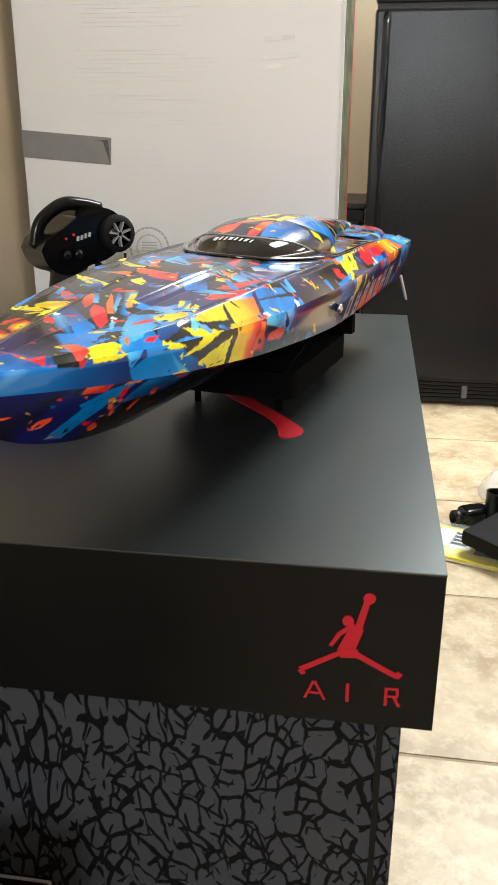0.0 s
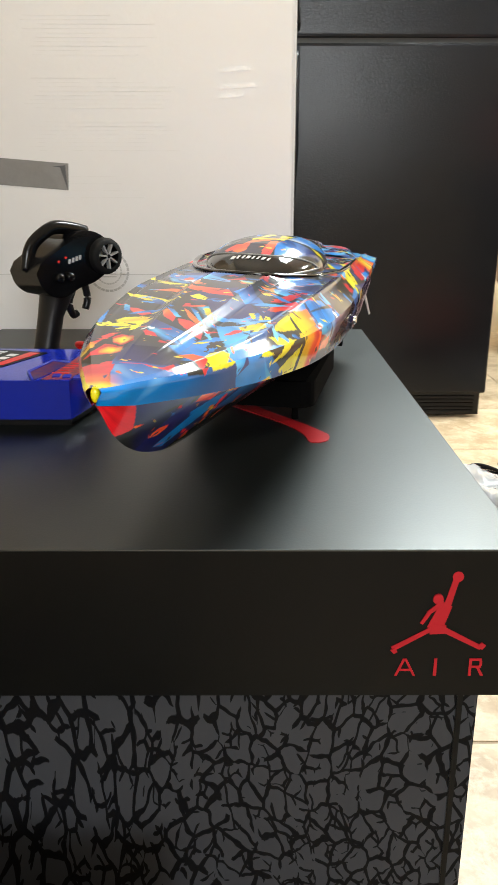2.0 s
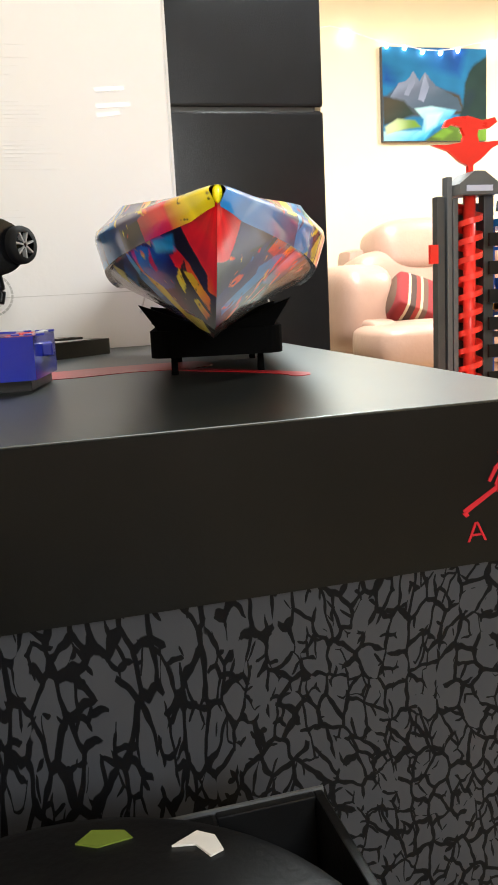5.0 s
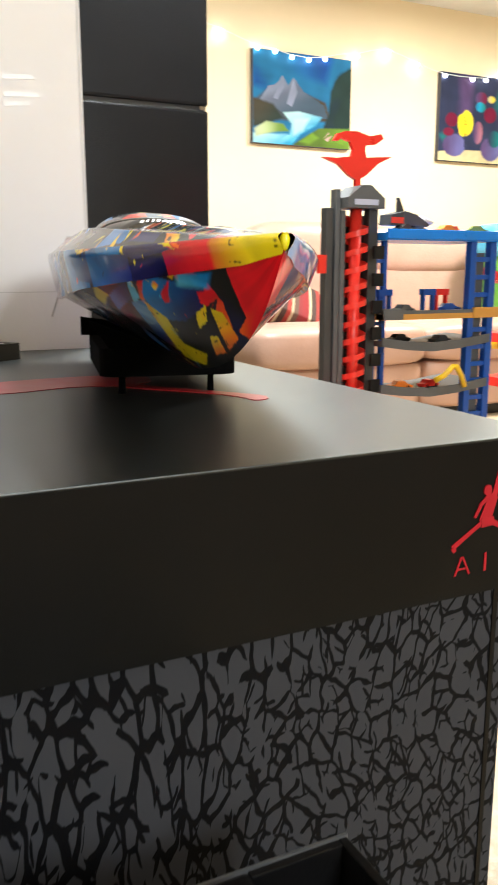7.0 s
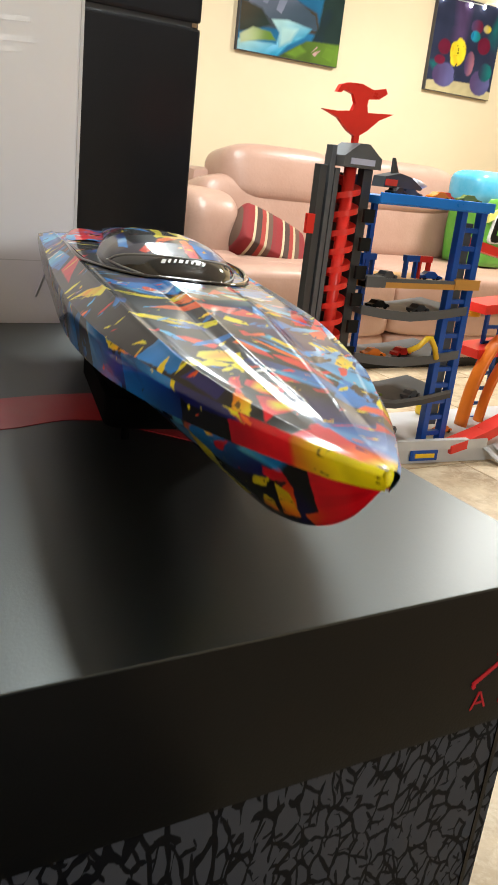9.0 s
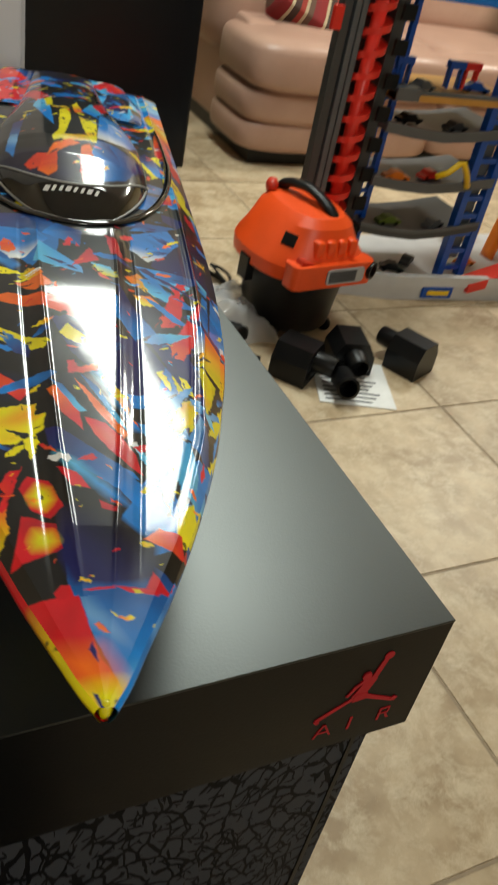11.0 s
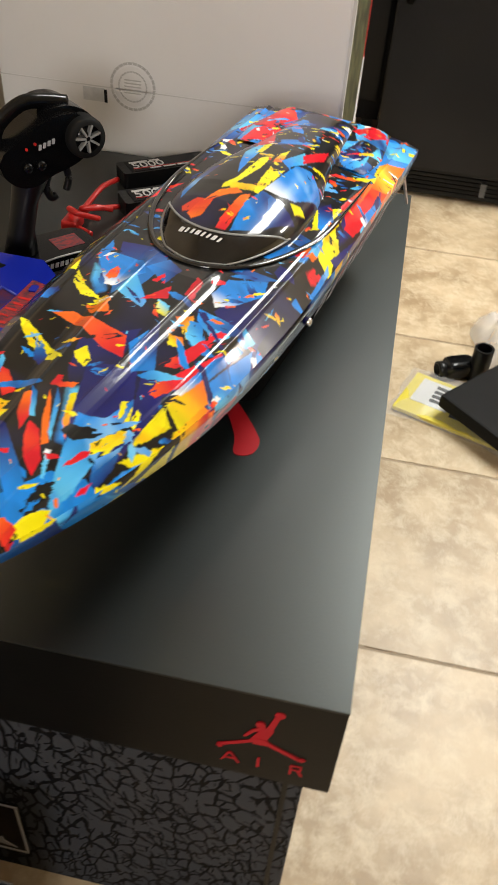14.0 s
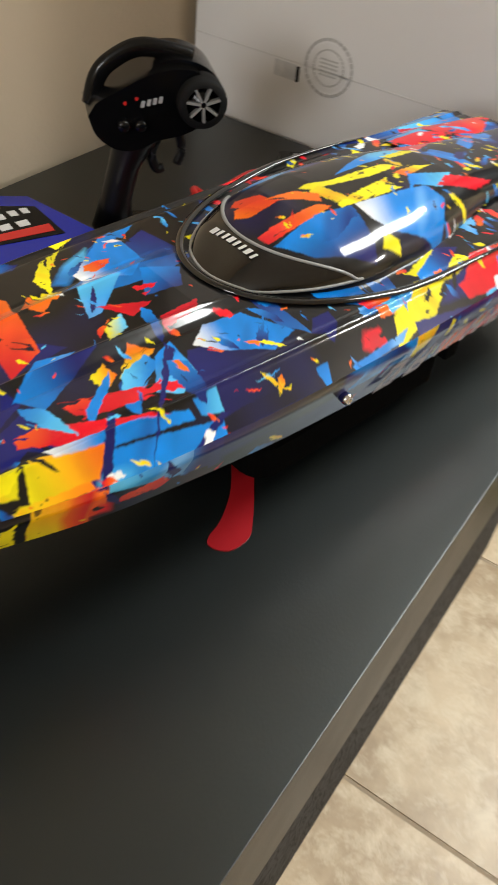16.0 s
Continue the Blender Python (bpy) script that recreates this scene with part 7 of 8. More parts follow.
for p in bulbs:
    part("bulb", lathe([(0.002, -0.011), (0.009, -0.005), (0.010, 0.003), (0.005, 0.010)], 10, Matrix.Translation(p)), glow, lights)

# paper towel pack on the sofa
wrap_green = material("green_wrap", (0.16, 0.42, 0.06), 0.3, second=(0.08, 0.30, 0.03), scale=9, bump=0.4, bump_scale=25)
wrap_blue = material("blue_wrap", (0.04, 0.38, 0.62), 0.25, second=(0.20, 0.55, 0.75), scale=9, bump=0.4, bump_scale=25)
yellow_wrap = material("yellow_wrap", (0.75, 0.78, 0.20), 0.3, scale=9)
pack = thing("paper_towel_pack", "green and blue plastic-wrapped paper towel pack on the sofa", "paper towels", pose(2.47, 2.66, 0.44, 0, 0, 4))
part("wrap", pillow((0.0, 0.0, 0.0), (0.62, 0.28, 0.36), 0.35, 10), wrap_green, pack, "green plastic wrap", smooth=True)
part("top_wrap", bolster((-0.06, 0.01, 0.30), (0.26, 0.27, 0.47), 0.55), wrap_blue, pack, "crumpled blue plastic top", smooth=True)
sweep = curve_points([(0.02, 0.27, 0), (0.20, 0.335, 0), (0.44, 0.345, 0), (0.60, 0.31, 0), (0.60, 0.285, 0), (0.42, 0.315, 0), (0.20, 0.30, 0), (0.02, 0.23, 0)], 5)
part("pale_sweep", prism([(p.x, p.y) for p in sweep], -0.004, 0.03, "y"), yellow_wrap, pack, "pale yellow printed sweep")
for i, (x, w, h) in enumerate(((0.05, 0.085, 0.135), (0.152, 0.075, 0.085), (0.242, 0.075, 0.085), (0.332, 0.075, 0.085), (0.422, 0.035, 0.125), (0.472, 0.075, 0.085))):
    for grow, mat, depth, label in ((0.014, white_plastic, -0.008, "white outline"), (0.0, black_card, -0.012, "black rounded shape")):
        lean = [(px + 0.22 * (py - 0.15), py) for px, py in rounded(w + grow, h + grow, min(w, h) * 0.36, 4, x + w / 2, 0.205 + 0.004 * i)]
        part("name_shape", prism(lean, depth, 0.03, "y"), mat, pack, label)
    hole = [(px + 0.22 * (py - 0.15), py) for px, py in rounded(w * 0.26, h * 0.42, w * 0.12, 3, x + w / 2, 0.200 + 0.004 * i)]
    part("name_shape", prism(hole, -0.014, 0.0, "y"), wrap_green, pack, "green inner shape")
for x, w in ((0.17, 0.035), (0.215, 0.035), (0.26, 0.03), (0.30, 0.035), (0.345, 0.03)):
    part("text_bar", boxed((x, -0.006, 0.07), (x + w, 0.03, 0.098)), black_card, pack, "small black print bar")

# ---- toy garage ----
GY = 1.46
garage = thing("toy_car_garage", "tall blue and grey toy car garage with a red spiral lift", "toy garage", pose(0, 0, 0))
dark_grey = material("dark_grey_plastic", (0.045, 0.047, 0.05), 0.5, scale=12)
for x0, x1, top, mat in ((0.668, 0.690, 0.835, dark_grey), (0.698, 0.713, 0.885, grey_plastic), (0.716, 0.731, 0.83, grey_plastic), (0.808, 0.838, 0.835, dark_grey)):
    part("tower_rail", boxed((x0, GY + 0.005, 0.03), (x1, GY + 0.034, top)), mat, garage, "upright grey rail", bevel=0.002)
part("tower_back", boxed((0.690, GY + 0.055, 0.03), (0.838, GY + 0.062, 0.82)), dark_grey, garage, "grey back plate")
for i in range(9):
    part("rail_notch", boxed((0.806, GY - 0.028, 0.10 + 0.075 * i), (0.840, GY - 0.019, 0.135 + 0.075 * i)), rubber_black, garage)
bm = bmesh.new()
turns, n = 15.5, 372
inner, outer, low = [], [], []
for i in range(n + 1):
    a = 2 * math.pi * turns * i / n
    z = 0.05 + 0.76 * i / n
    c, s_ = math.cos(a), math.sin(a)
    inner.append((bm.verts.new((0.770 + 0.008 * c, GY + 0.016 + 0.008 * s_, z)), bm.verts.new((0.770 + 0.008 * c, GY + 0.016 + 0.008 * s_, z - 0.004))))
    outer.append((bm.verts.new((0.770 + 0.036 * c, GY + 0.016 + 0.036 * s_, z + 0.006)), bm.verts.new((0.770 + 0.036 * c, GY + 0.016 + 0.036 * s_, z - 0.010))))
for i in range(n):
    for p, q in ((inner[i][0], outer[i][0]), (outer[i][0], outer[i][1]), (outer[i][1], inner[i][1])):
        j = i + 1
        m = {inner[i][0]: inner[j][0], outer[i][0]: outer[j][0], outer[i][1]: outer[j][1], inner[i][1]: inner[j][1]}
        bm.faces.new((p, q, m[q], m[p]))
part("spiral_lift", bm, toy_red, garage, "red spiral lift", smooth="auto")
part("spiral_core", lathe([(0.017, 0.03), (0.017, 0.84)], 14, Matrix.Translation((0.770, GY + 0.016, 0))), toy_red, garage, "red core", smooth=True)
part("tower_roof", prism([(0.715, 0.835), (0.835, 0.835), (0.835, 0.862), (0.790, 0.895), (0.760, 0.895), (0.715, 0.862)], GY - 0.03, GY + 0.06, "y"), grey_plastic, garage, "grey gabled roof", bevel=0.003)
part("roof_badge", boxed((0.735, GY - 0.0325, 0.843), (0.812, GY - 0.029, 0.858)), pale_blue, garage, "pale blue badge")
fin = [(0.762, 0.895), (0.778, 0.895), (0.778, 0.915), (0.800, 0.928), (0.835, 0.958), (0.880, 0.978), (0.835, 0.975), (0.795, 0.972), (0.790, 0.990), (0.792, 1.004), (0.825, 1.008), (0.850, 1.024), (0.842, 1.036),
       (0.805, 1.028), (0.765, 1.038), (0.725, 1.036), (0.700, 1.028), (0.690, 1.010), (0.704, 1.010), (0.712, 1.018), (0.742, 1.010), (0.752, 0.990), (0.745, 0.972), (0.700, 0.966), (0.655, 0.966), (0.705, 0.950), (0.740, 0.922), (0.762, 0.912)]
part("roof_fin", prism(fin, GY + 0.008, GY + 0.020, "y"), toy_red, garage, "flat red winged ornament", bevel=0.002)
part("side_flag", boxed((0.645, GY, 0.66), (0.668, GY + 0.012, 0.71)), toy_red, garage, "small red tab")
sky_plastic = material("bright_blue_plastic", (0.012, 0.20, 0.74), 0.3, scale=12)
part("top_deck", prism([(0.838, 1.42), (1.245, 1.42), (1.255, 1.43), (1.255, 1.66), (0.838, 1.66)], 0.752, 0.772), sky_plastic, garage, "bright blue top deck", bevel=0.003)
part("deck_edge", boxed((0.838, 1.412, 0.755), (1.255, 1.420, 0.782)), sky_plastic, garage, "bright blue rim", bevel=0.002)
for x0, x1, y0 in ((1.150, 1.172, 1.43), (1.225, 1.249, 1.43)):
    part("column", boxed((x0, y0, 0.03), (x1, y0 + 0.025, 0.752)), toy_blue, garage, "blue column", bevel=0.002)
for i in range(13):
    part("column_rung", boxed((1.172, 1.434, 0.07 + 0.052 * i), (1.225, 1.450, 0.084 + 0.052 * i)), toy_blue, garage)
part("column_panel", boxed((1.178, 1.452, 0.10), (1.220, 1.458, 0.72)), grey_plastic, garage, "grey panel")
for x in (0.850, 0.885):
    part("column", boxed((x, 1.50, 0.03), (x + 0.014, 1.515, 0.752)), toy_blue, garage, "slim blue column")
for i in range(11):
    part("column_rung", boxed((0.864, 1.502, 0.09 + 0.06 * i), (0.885, 1.513, 0.10 + 0.06 * i)), toy_blue, garage)
orange_toy = material("orange_toy_plastic", (0.85, 0.20, 0.01), 0.35, scale=10)
yellow_toy = material("yellow_toy_plastic", (0.85, 0.55, 0.01), 0.35, scale=10)
wood_toy = material("ochre_plastic", (0.55, 0.27, 0.05), 0.5, scale=10)
for z, mat, sag in ((0.545, wood_toy, 0.0), (0.470, grey_plastic, 0.02), (0.335, grey_plastic, 0.02), (0.210, dark_grey, 0.025)):
    pts = [(0.838, z), (0.92, z - sag * 0.6), (1.02, z - sag), (1.12, z - sag * 0.7), (1.235, z)]
    line = [(x, h) for x, h in pts] + [(x, h - 0.016) for x, h in pts[::-1]]
    sh = part("level", prism(line, 1.425, 1.64, "y"), mat, garage, "parking level")
    part("kerb", prism([(x, h + 0.010) for x, h in pts] + [(x, h) for x, h in pts[::-1]], 1.425, 1.432, "y"), grey_plastic, sh, "grey kerb")
part("level_end", boxed((1.165, 1.420, 0.530), (1.262, 1.46, 0.560)), wood_toy, garage, "ochre level end")
part("level_end", boxed((0.838, 1.420, 0.530), (0.905, 1.46, 0.560)), grey_plastic, garage, "grey level end")
for i, (x, z, mat) in enumerate(((1.085, 0.548, toy_red), (1.035, 0.548, toy_blue), (0.875, 0.548, toy_blue))):
    bm = bmesh.new()
    for dx in (0, 0.036):
        box(bm, (x + dx, 1.50, z), (x + dx + 0.007, 1.515, z + 0.055))
    box(bm, (x - 0.003, 1.498, z + 0.048), (x + 0.046, 1.517, z + 0.066))
    part("lift_gate", bm, mat, garage, "small gate")
bm = tube([(1.035, 1.43, 0.345), (1.060, 1.415, 0.362), (1.085, 1.41, 0.388), (1.098, 1.41, 0.388), (1.120, 1.41, 0.358), (1.135, 1.412, 0.325)], 0.0085, 8)
part("crane_arm", bm, yellow_toy, garage, "yellow plastic claw", smooth=True)
part("ramp", prism([(1.255, 0.68), (1.255, 0.65), (1.62, 0.585), (1.62, 0.605)], 1.50, 1.56, "y"), toy_red, garage, "red ramp")
bm = prism([(1.22, 0.03), (1.36, 0.06), (1.70, 0.20), (1.70, 0.225), (1.36, 0.095), (1.22, 0.055)], 1.36, 1.42, "y")
part("ramp", bm, toy_red, garage, "long red ramp")
base_white = material("white_tray_plastic", (0.62, 0.62, 0.63), 0.35, scale=9, bump=0.1)
part("base_tray", prism([(0.86, 1.44), (0.98, 1.40), (1.36, 1.36), (1.78, 1.36), (1.78, 1.72), (0.64, 1.72), (0.64, 1.50)], 0.0, 0.05), base_white, garage, "white plastic base tray", bevel=0.012, smooth=True)
part("tray_rim", prism([(0.86, 1.432), (0.98, 1.392), (1.36, 1.352), (1.36, 1.372), (0.98, 1.412), (0.86, 1.452)], 0.045, 0.075), base_white, garage, "raised white rim", bevel=0.004)
badge = part("tray_badge", prism([(1.075, 1.385), (1.175, 1.374), (1.172, 1.368), (1.078, 1.379)], 0.012, 0.045), toy_blue, garage, "blue and yellow badge")
part("badge_bar", prism([(1.09, 1.378), (1.16, 1.3705), (1.159, 1.3665), (1.091, 1.374)], 0.022, 0.035), yellow_toy, badge, "yellow bar")
for k in (0, 1):
    part("tray_tongue", tube(curve_points([(1.36 + 0.05 * k, 1.37, 0.05), (1.37 + 0.05 * k, 1.33, 0.03), (1.385 + 0.05 * k, 1.29, 0.008)], 6), 0.014, 8, flat=0.45), base_white, garage, "white track tongue", smooth=True)


def toy_car(x, yy, z, turn, mat, glass=True):
    car = thing("toy_car", "small die-cast toy car on the garage", "toy car", pose(x, yy, z, 0, 0, turn), group="toy cars")
    sec = [(-0.036, 0.006), (-0.036, 0.014), (-0.022, 0.017), (-0.012, 0.026), (0.010, 0.026), (0.020, 0.017), (0.036, 0.013), (0.037, 0.006)]
    part("body", prism(sec, -0.014, 0.014, "y"), mat, car, bevel=0.002)
    for wx in (-0.022, 0.022):
        for wy in (-0.014, 0.011):
            part("wheel", lathe([(0.0065, 0), (0.0065, 0.004)], 12, pose(wx, wy + 0.004, 0.0065, 90, 0, 0)), rubber_black, car)
    return car


for i, (x, yy, z, turn) in enumerate(((0.93, 1.47, 0.772, 20), (1.00, 1.50, 0.772, -10), (1.075, 1.46, 0.772, 5), (1.13, 1.50, 0.772, 15), (1.19, 1.46, 0.772, -20), (0.94, 1.47, 0.545, 12), (1.13, 1.50, 0.545, -15),
                                      (0.95, 1.50, 0.457, 5), (1.08, 1.47, 0.452, 10), (0.93, 1.46, 0.322, -8), (1.06, 1.49, 0.316, 14), (0.96, 1.48, 0.192, 0), (1.10, 1.46, 0.190, 20), (0.90, 1.50, 0.05, 30), (1.02, 1.48, 0.05, -25), (1.10, 1.52, 0.05, 40), (1.30, 1.50, 0.05, 10))):
    toy_car(x, yy, z, turn, (plastic_black, dark_grey, orange_toy, toy_red, leaf_green, grey_plastic, toy_blue)[i % 7])
jet = thing("toy_jet", "grey toy shuttle on the blue garage deck", "toy", pose(0.955, 1.50, 0.795, 0, 0, 12))
part("hull", prism([(-0.085, 0.0), (-0.08, 0.028), (-0.02, 0.040), (0.03, 0.032), (0.085, 0.006), (0.08, 0.0)], -0.022, 0.022, "y"), dark_grey, jet, "dark grey hull", bevel=0.005)
part("nose", lathe([(0.018, 0.0), (0.012, 0.03), (0.002, 0.06)], 16, pose(0.07, 0, 0.014, 0, 90, 0)), label_grey, jet, "silver nose cone", smooth=True)
part("tail", prism([(-0.035, 0.035), (-0.005, 0.038), (-0.028, 0.078), (-0.036, 0.078)], -0.003, 0.003, "y"), dark_grey, jet, "upright tail fin")
part("side_band", boxed((-0.08, -0.0235, 0.005), (-0.03, 0.0235, 0.022)), toy_red, jet, "dark red band")

# second track set beside the garage
track = thing("toy_track_tower", "orange, red and blue toy track tower on the floor", "toy track", pose(0.075, 0, 0))
for x in (1.455, 1.525):
    part("post", boxed((x, 1.62, 0.0), (x + 0.012, 1.632, 0.46)), toy_blue, track, "blue post")
for i in range(8):
    part("rung", boxed((1.467, 1.622, 0.04 + 0.055 * i), (1.525, 1.630, 0.052 + 0.055 * i)), toy_blue, track)
part("foot", boxed((1.44, 1.59, 0.0), (1.55, 1.66, 0.02)), toy_blue, track)
for z in (0.43, 0.28):
    part("red_level", prism([(1.38, z), (1.66, z + 0.015), (1.66, z + 0.045), (1.60, z + 0.05), (1.38, z + 0.03)], 1.56, 1.68, "y"), toy_red, track, "red track piece", bevel=0.004)
chute = curve_points([(1.355, 1.55, 0.05), (1.375, 1.55, 0.18), (1.41, 1.55, 0.28), (1.455, 1.55, 0.345), (1.50, 1.55, 0.36)], 8)
part("chute", tube(chute, 0.028, 10, flat=0.5), orange_toy, track, "orange chute", smooth=True)
part("chute", tube([(p.x + 0.11, p.y + 0.03, p.z * 0.85) for p in chute], 0.022, 10, flat=0.5), orange_toy, track, "orange chute", smooth=True)
for i in range(5):
    part("yellow_piece", pillow((1.275 + 0.022 * i, 1.66, 0.05 + 0.008 * (i % 2)), (1.31 + 0.022 * i, 1.70, 0.10 + 0.012 * (i % 3)), 0.6, 3), yellow_toy, track, "yellow toy figure piece", smooth=True)
part("yellow_top", lathe([(0.03, 0.40), (0.032, 0.43), (0.018, 0.455), (0.004, 0.46)], 14, Matrix.Translation((1.46, 1.70, 0))), yellow_toy, track, "yellow cap", smooth=True)
# ---- on the floor ----
VX, VY = 0.605, 1.33
vac = thing("shop_vacuum", "orange and black wet-dry shop vacuum standing on the tiles", "vacuum cleaner", pose(VX, VY, 0, 0, 0, 8) @ Matrix.Scale(0.94, 4))
part("tank", lathe([(0.108, 0.018), (0.120, 0.03), (0.136, 0.165), (0.142, 0.175), (0.142, 0.19)], 40), plastic_black, vac, "black plastic tank", smooth="auto")
for a in range(4):
    c, s_ = math.cos(a * math.pi / 2 + 0.78), math.sin(a * math.pi / 2 + 0.78)
    part("caster", lathe([(0.016, -0.010), (0.018, -0.004), (0.018, 0.004), (0.016, 0.010)], 14, pose(0.115 * c, 0.115 * s_, 0.018, 90, 0, 45 + 90 * a)), rubber_black, vac, smooth=True)
head_rings = ((0.146, 0.143, 0.180), (0.158, 0.152, 0.188), (0.160, 0.154, 0.222), (0.152, 0.150, 0.236), (0.128, 0.142, 0.262), (0.100, 0.126, 0.312), (0.074, 0.108, 0.332), (0.02, 0.05, 0.336))
bm = bmesh.new()
rings = []
for rx, ry, z in head_rings:
    ring = []
    for i in range(48):
        a = 2 * math.pi * (i + 0.5) / 48
        c, s_ = math.cos(a), math.sin(a)
        q = 1 / (abs(c) ** 3.4 + abs(s_) ** 3.4) ** (1 / 3.4)
        q = 0.45 + 0.55 * q
        ring.append(bm.verts.new((rx * c * q, ry * s_ * q, z)))
    rings.append(ring)
for p, q in zip(rings, rings[1:]):
    for i in range(48):
        bm.faces.new((p[i], p[(i + 1) % 48], q[(i + 1) % 48], q[i]))
bm.faces.new(rings[0][::-1])
bm.faces.new(rings[-1])
head = part("motor_head", bm, vac_orange, vac, "orange moulded motor head", smooth="auto", angle=24)
for i in range(4):
    part("rib", pillow((-0.058 + 0.034 * i, -0.148, 0.246), (-0.034 + 0.034 * i, -0.108, 0.292), 0.6, 4), vac_orange, head, "rounded orange rib", smooth=True)
part("skirt", prism(rounded(0.250, 0.060, 0.02, 5, 0.0, -0.138), 0.180, 0.240), vac_orange, head, "orange front skirt", bevel=0.006)
grille = part("grille", prism(rounded(0.118, 0.040, 0.010, 5, 0.030, 0.210), -0.1715, -0.150, "y"), label_grey, head, "silver slotted grille", bevel=0.003)
for i in range(6):
    part("grille_slot", boxed((-0.022, -0.1735, 0.196 + 0.005 * i), (0.062, -0.1710, 0.1985 + 0.005 * i)), plastic_black, grille)
part("hose_port", lathe([(0.023, -0.02), (0.023, 0.022), (0.017, 0.022), (0.017, 0.0)], 24, pose(0.112, -0.148, 0.213, 90, 0, 25)), plastic_black, head, "round black hose port", smooth="auto")
dark_orange = material("shaded_red_plastic", (0.55, 0.03, 0.01), 0.4, scale=10)
# solid patch in place of the recess, with its shade put into the red
part("side_recess", prism([(-0.10, 0.252), (-0.055, 0.238), (-0.060, 0.222), (-0.105, 0.232)], -0.1555, -0.130, "y"), dark_orange, head, "dark red patch for a shaded recess", bevel=0.003)
part("switch_plate", boxed((-0.016, -0.018, -0.004), (0.016, 0.018, 0.008), pose(-0.098, -0.085, 0.276, 0, -62, 25)), plastic_black, head, "dark square switch", bevel=0.002)
part("carry_handle", tube(curve_points([(-0.012, 0.10, 0.322), (-0.014, 0.082, 0.352), (0.0, 0.0, 0.366), (0.016, -0.078, 0.338), (0.022, -0.098, 0.302)], 8), 0.017, 10, flat=0.7), plastic_black, vac, "black top handle", smooth=True)
for s_ in (-1, 1):
    part("latch", boxed((s_ * 0.152 - 0.012, -0.02, 0.140), (s_ * 0.152 + 0.012, 0.02, 0.205)), plastic_black, vac, "black side latch", bevel=0.003)
part("hose_rest", lathe([(0.014, 0), (0.017, 0.02), (0.013, 0.034)], 16, pose(-0.045, 0.10, 0.325, 20, -20, 0)), dark_orange, vac, "dark red knob", smooth=True)
cord = thing("power_cord", "coiled black power cord on the tiles by the vacuum", "cord")
coil = []
for i in range(120):
    a = 2 * math.pi * 3.2 * i / 120
    coil.append((0.455 + (0.055 + 0.006 * math.sin(a * 1.7)) * math.cos(a) + 0.012 * math.sin(a * 0.37), 1.50 + 0.075 * math.sin(a), 0.005 + 0.03 * (i / 120) + 0.012 * math.sin(a * 0.5) ** 2))
coil += [(0.50, 1.45, 0.03), (0.515, 1.41, 0.05), (0.520, 1.385, 0.08)]
part("coil", tube(coil, 0.0042, 8), rubber_black, cord, smooth=True)

film = bpy.data.materials.new("clear_plastic_bag")
film.use_nodes = True
fb = film.node_tree.nodes["Principled BSDF"]
fb.inputs["Base Color"].default_value = (0.75, 0.76, 0.78, 1)
fb.inputs["Roughness"].default_value = 0.22
fb.inputs["Alpha"].default_value = 0.38


def crumpled(x0, x1, y0, y1, top, seed, nx=26, ny=20, fold=0.02):
    """A creased sheet bulging over what it covers."""
    rows = []
    for i in range(nx + 1):
        row = []
        for j in range(ny + 1):
            a, b = i / nx, j / ny
            x, yy = x0 + (x1 - x0) * a, y0 + (y1 - y0) * b
            e = min(a, 1 - a, b, 1 - b) * 4
            q = Vector((x * 14, yy * 14, seed * 3.1))
            h = top * min(1, e) ** 0.6 + fold * (abs(noise.noise(q)) + 0.5 * abs(noise.noise(q * 2.3))) * min(1, e + 0.25)
            row.append((x + 0.02 * noise.noise(q + Vector((9, 0, 0))), yy + 0.02 * noise.noise(q + Vector((0, 9, 0))), 0.004 + h))
        rows.append(row)
    return rows


bag = thing("plastic_bag", "crumpled clear plastic bag over black accessories on the floor", "bag")
shell(crumpled(0.225, 0.54, 1.205, 1.45, 0.06, 2, 40, 34, 0.045), "bag_sheet", film, bag, "creased clear film")
hose = thing("hose_end", "black ribbed hose end inside the clear plastic bag", "hose", pose(0.385, 1.275, 0.0, 0, 0, -62))
ribs = [(0.027 + 0.003 * (i % 2), 0.009 * i) for i in range(20)]
part("ribbed_tube", lathe([(0.020, 0.004), *ribs, (0.020, 0.17)], 20, pose(-0.085, 0, 0.031, 0, 90, 0)), rubber_black, hose, "ribbed black tube", smooth=True)
slab = thing("black_foam_block", "flat black foam filter block lying on the floor", "filter", pose(0.280, 1.062, 0.0, 0, 0, 48.7))
part("block", boxed((-0.094, -0.096, 0.034), (0.094, 0.096, 0.066), pose(0, 0, 0, 2, -2, 0)), rubber_black, slab, "black foam", bevel=0.006)
part("block_base", boxed((-0.066, -0.06, 0.013), (0.07, 0.06, 0.036)), plastic_black, slab, "black plastic base", bevel=0.004)


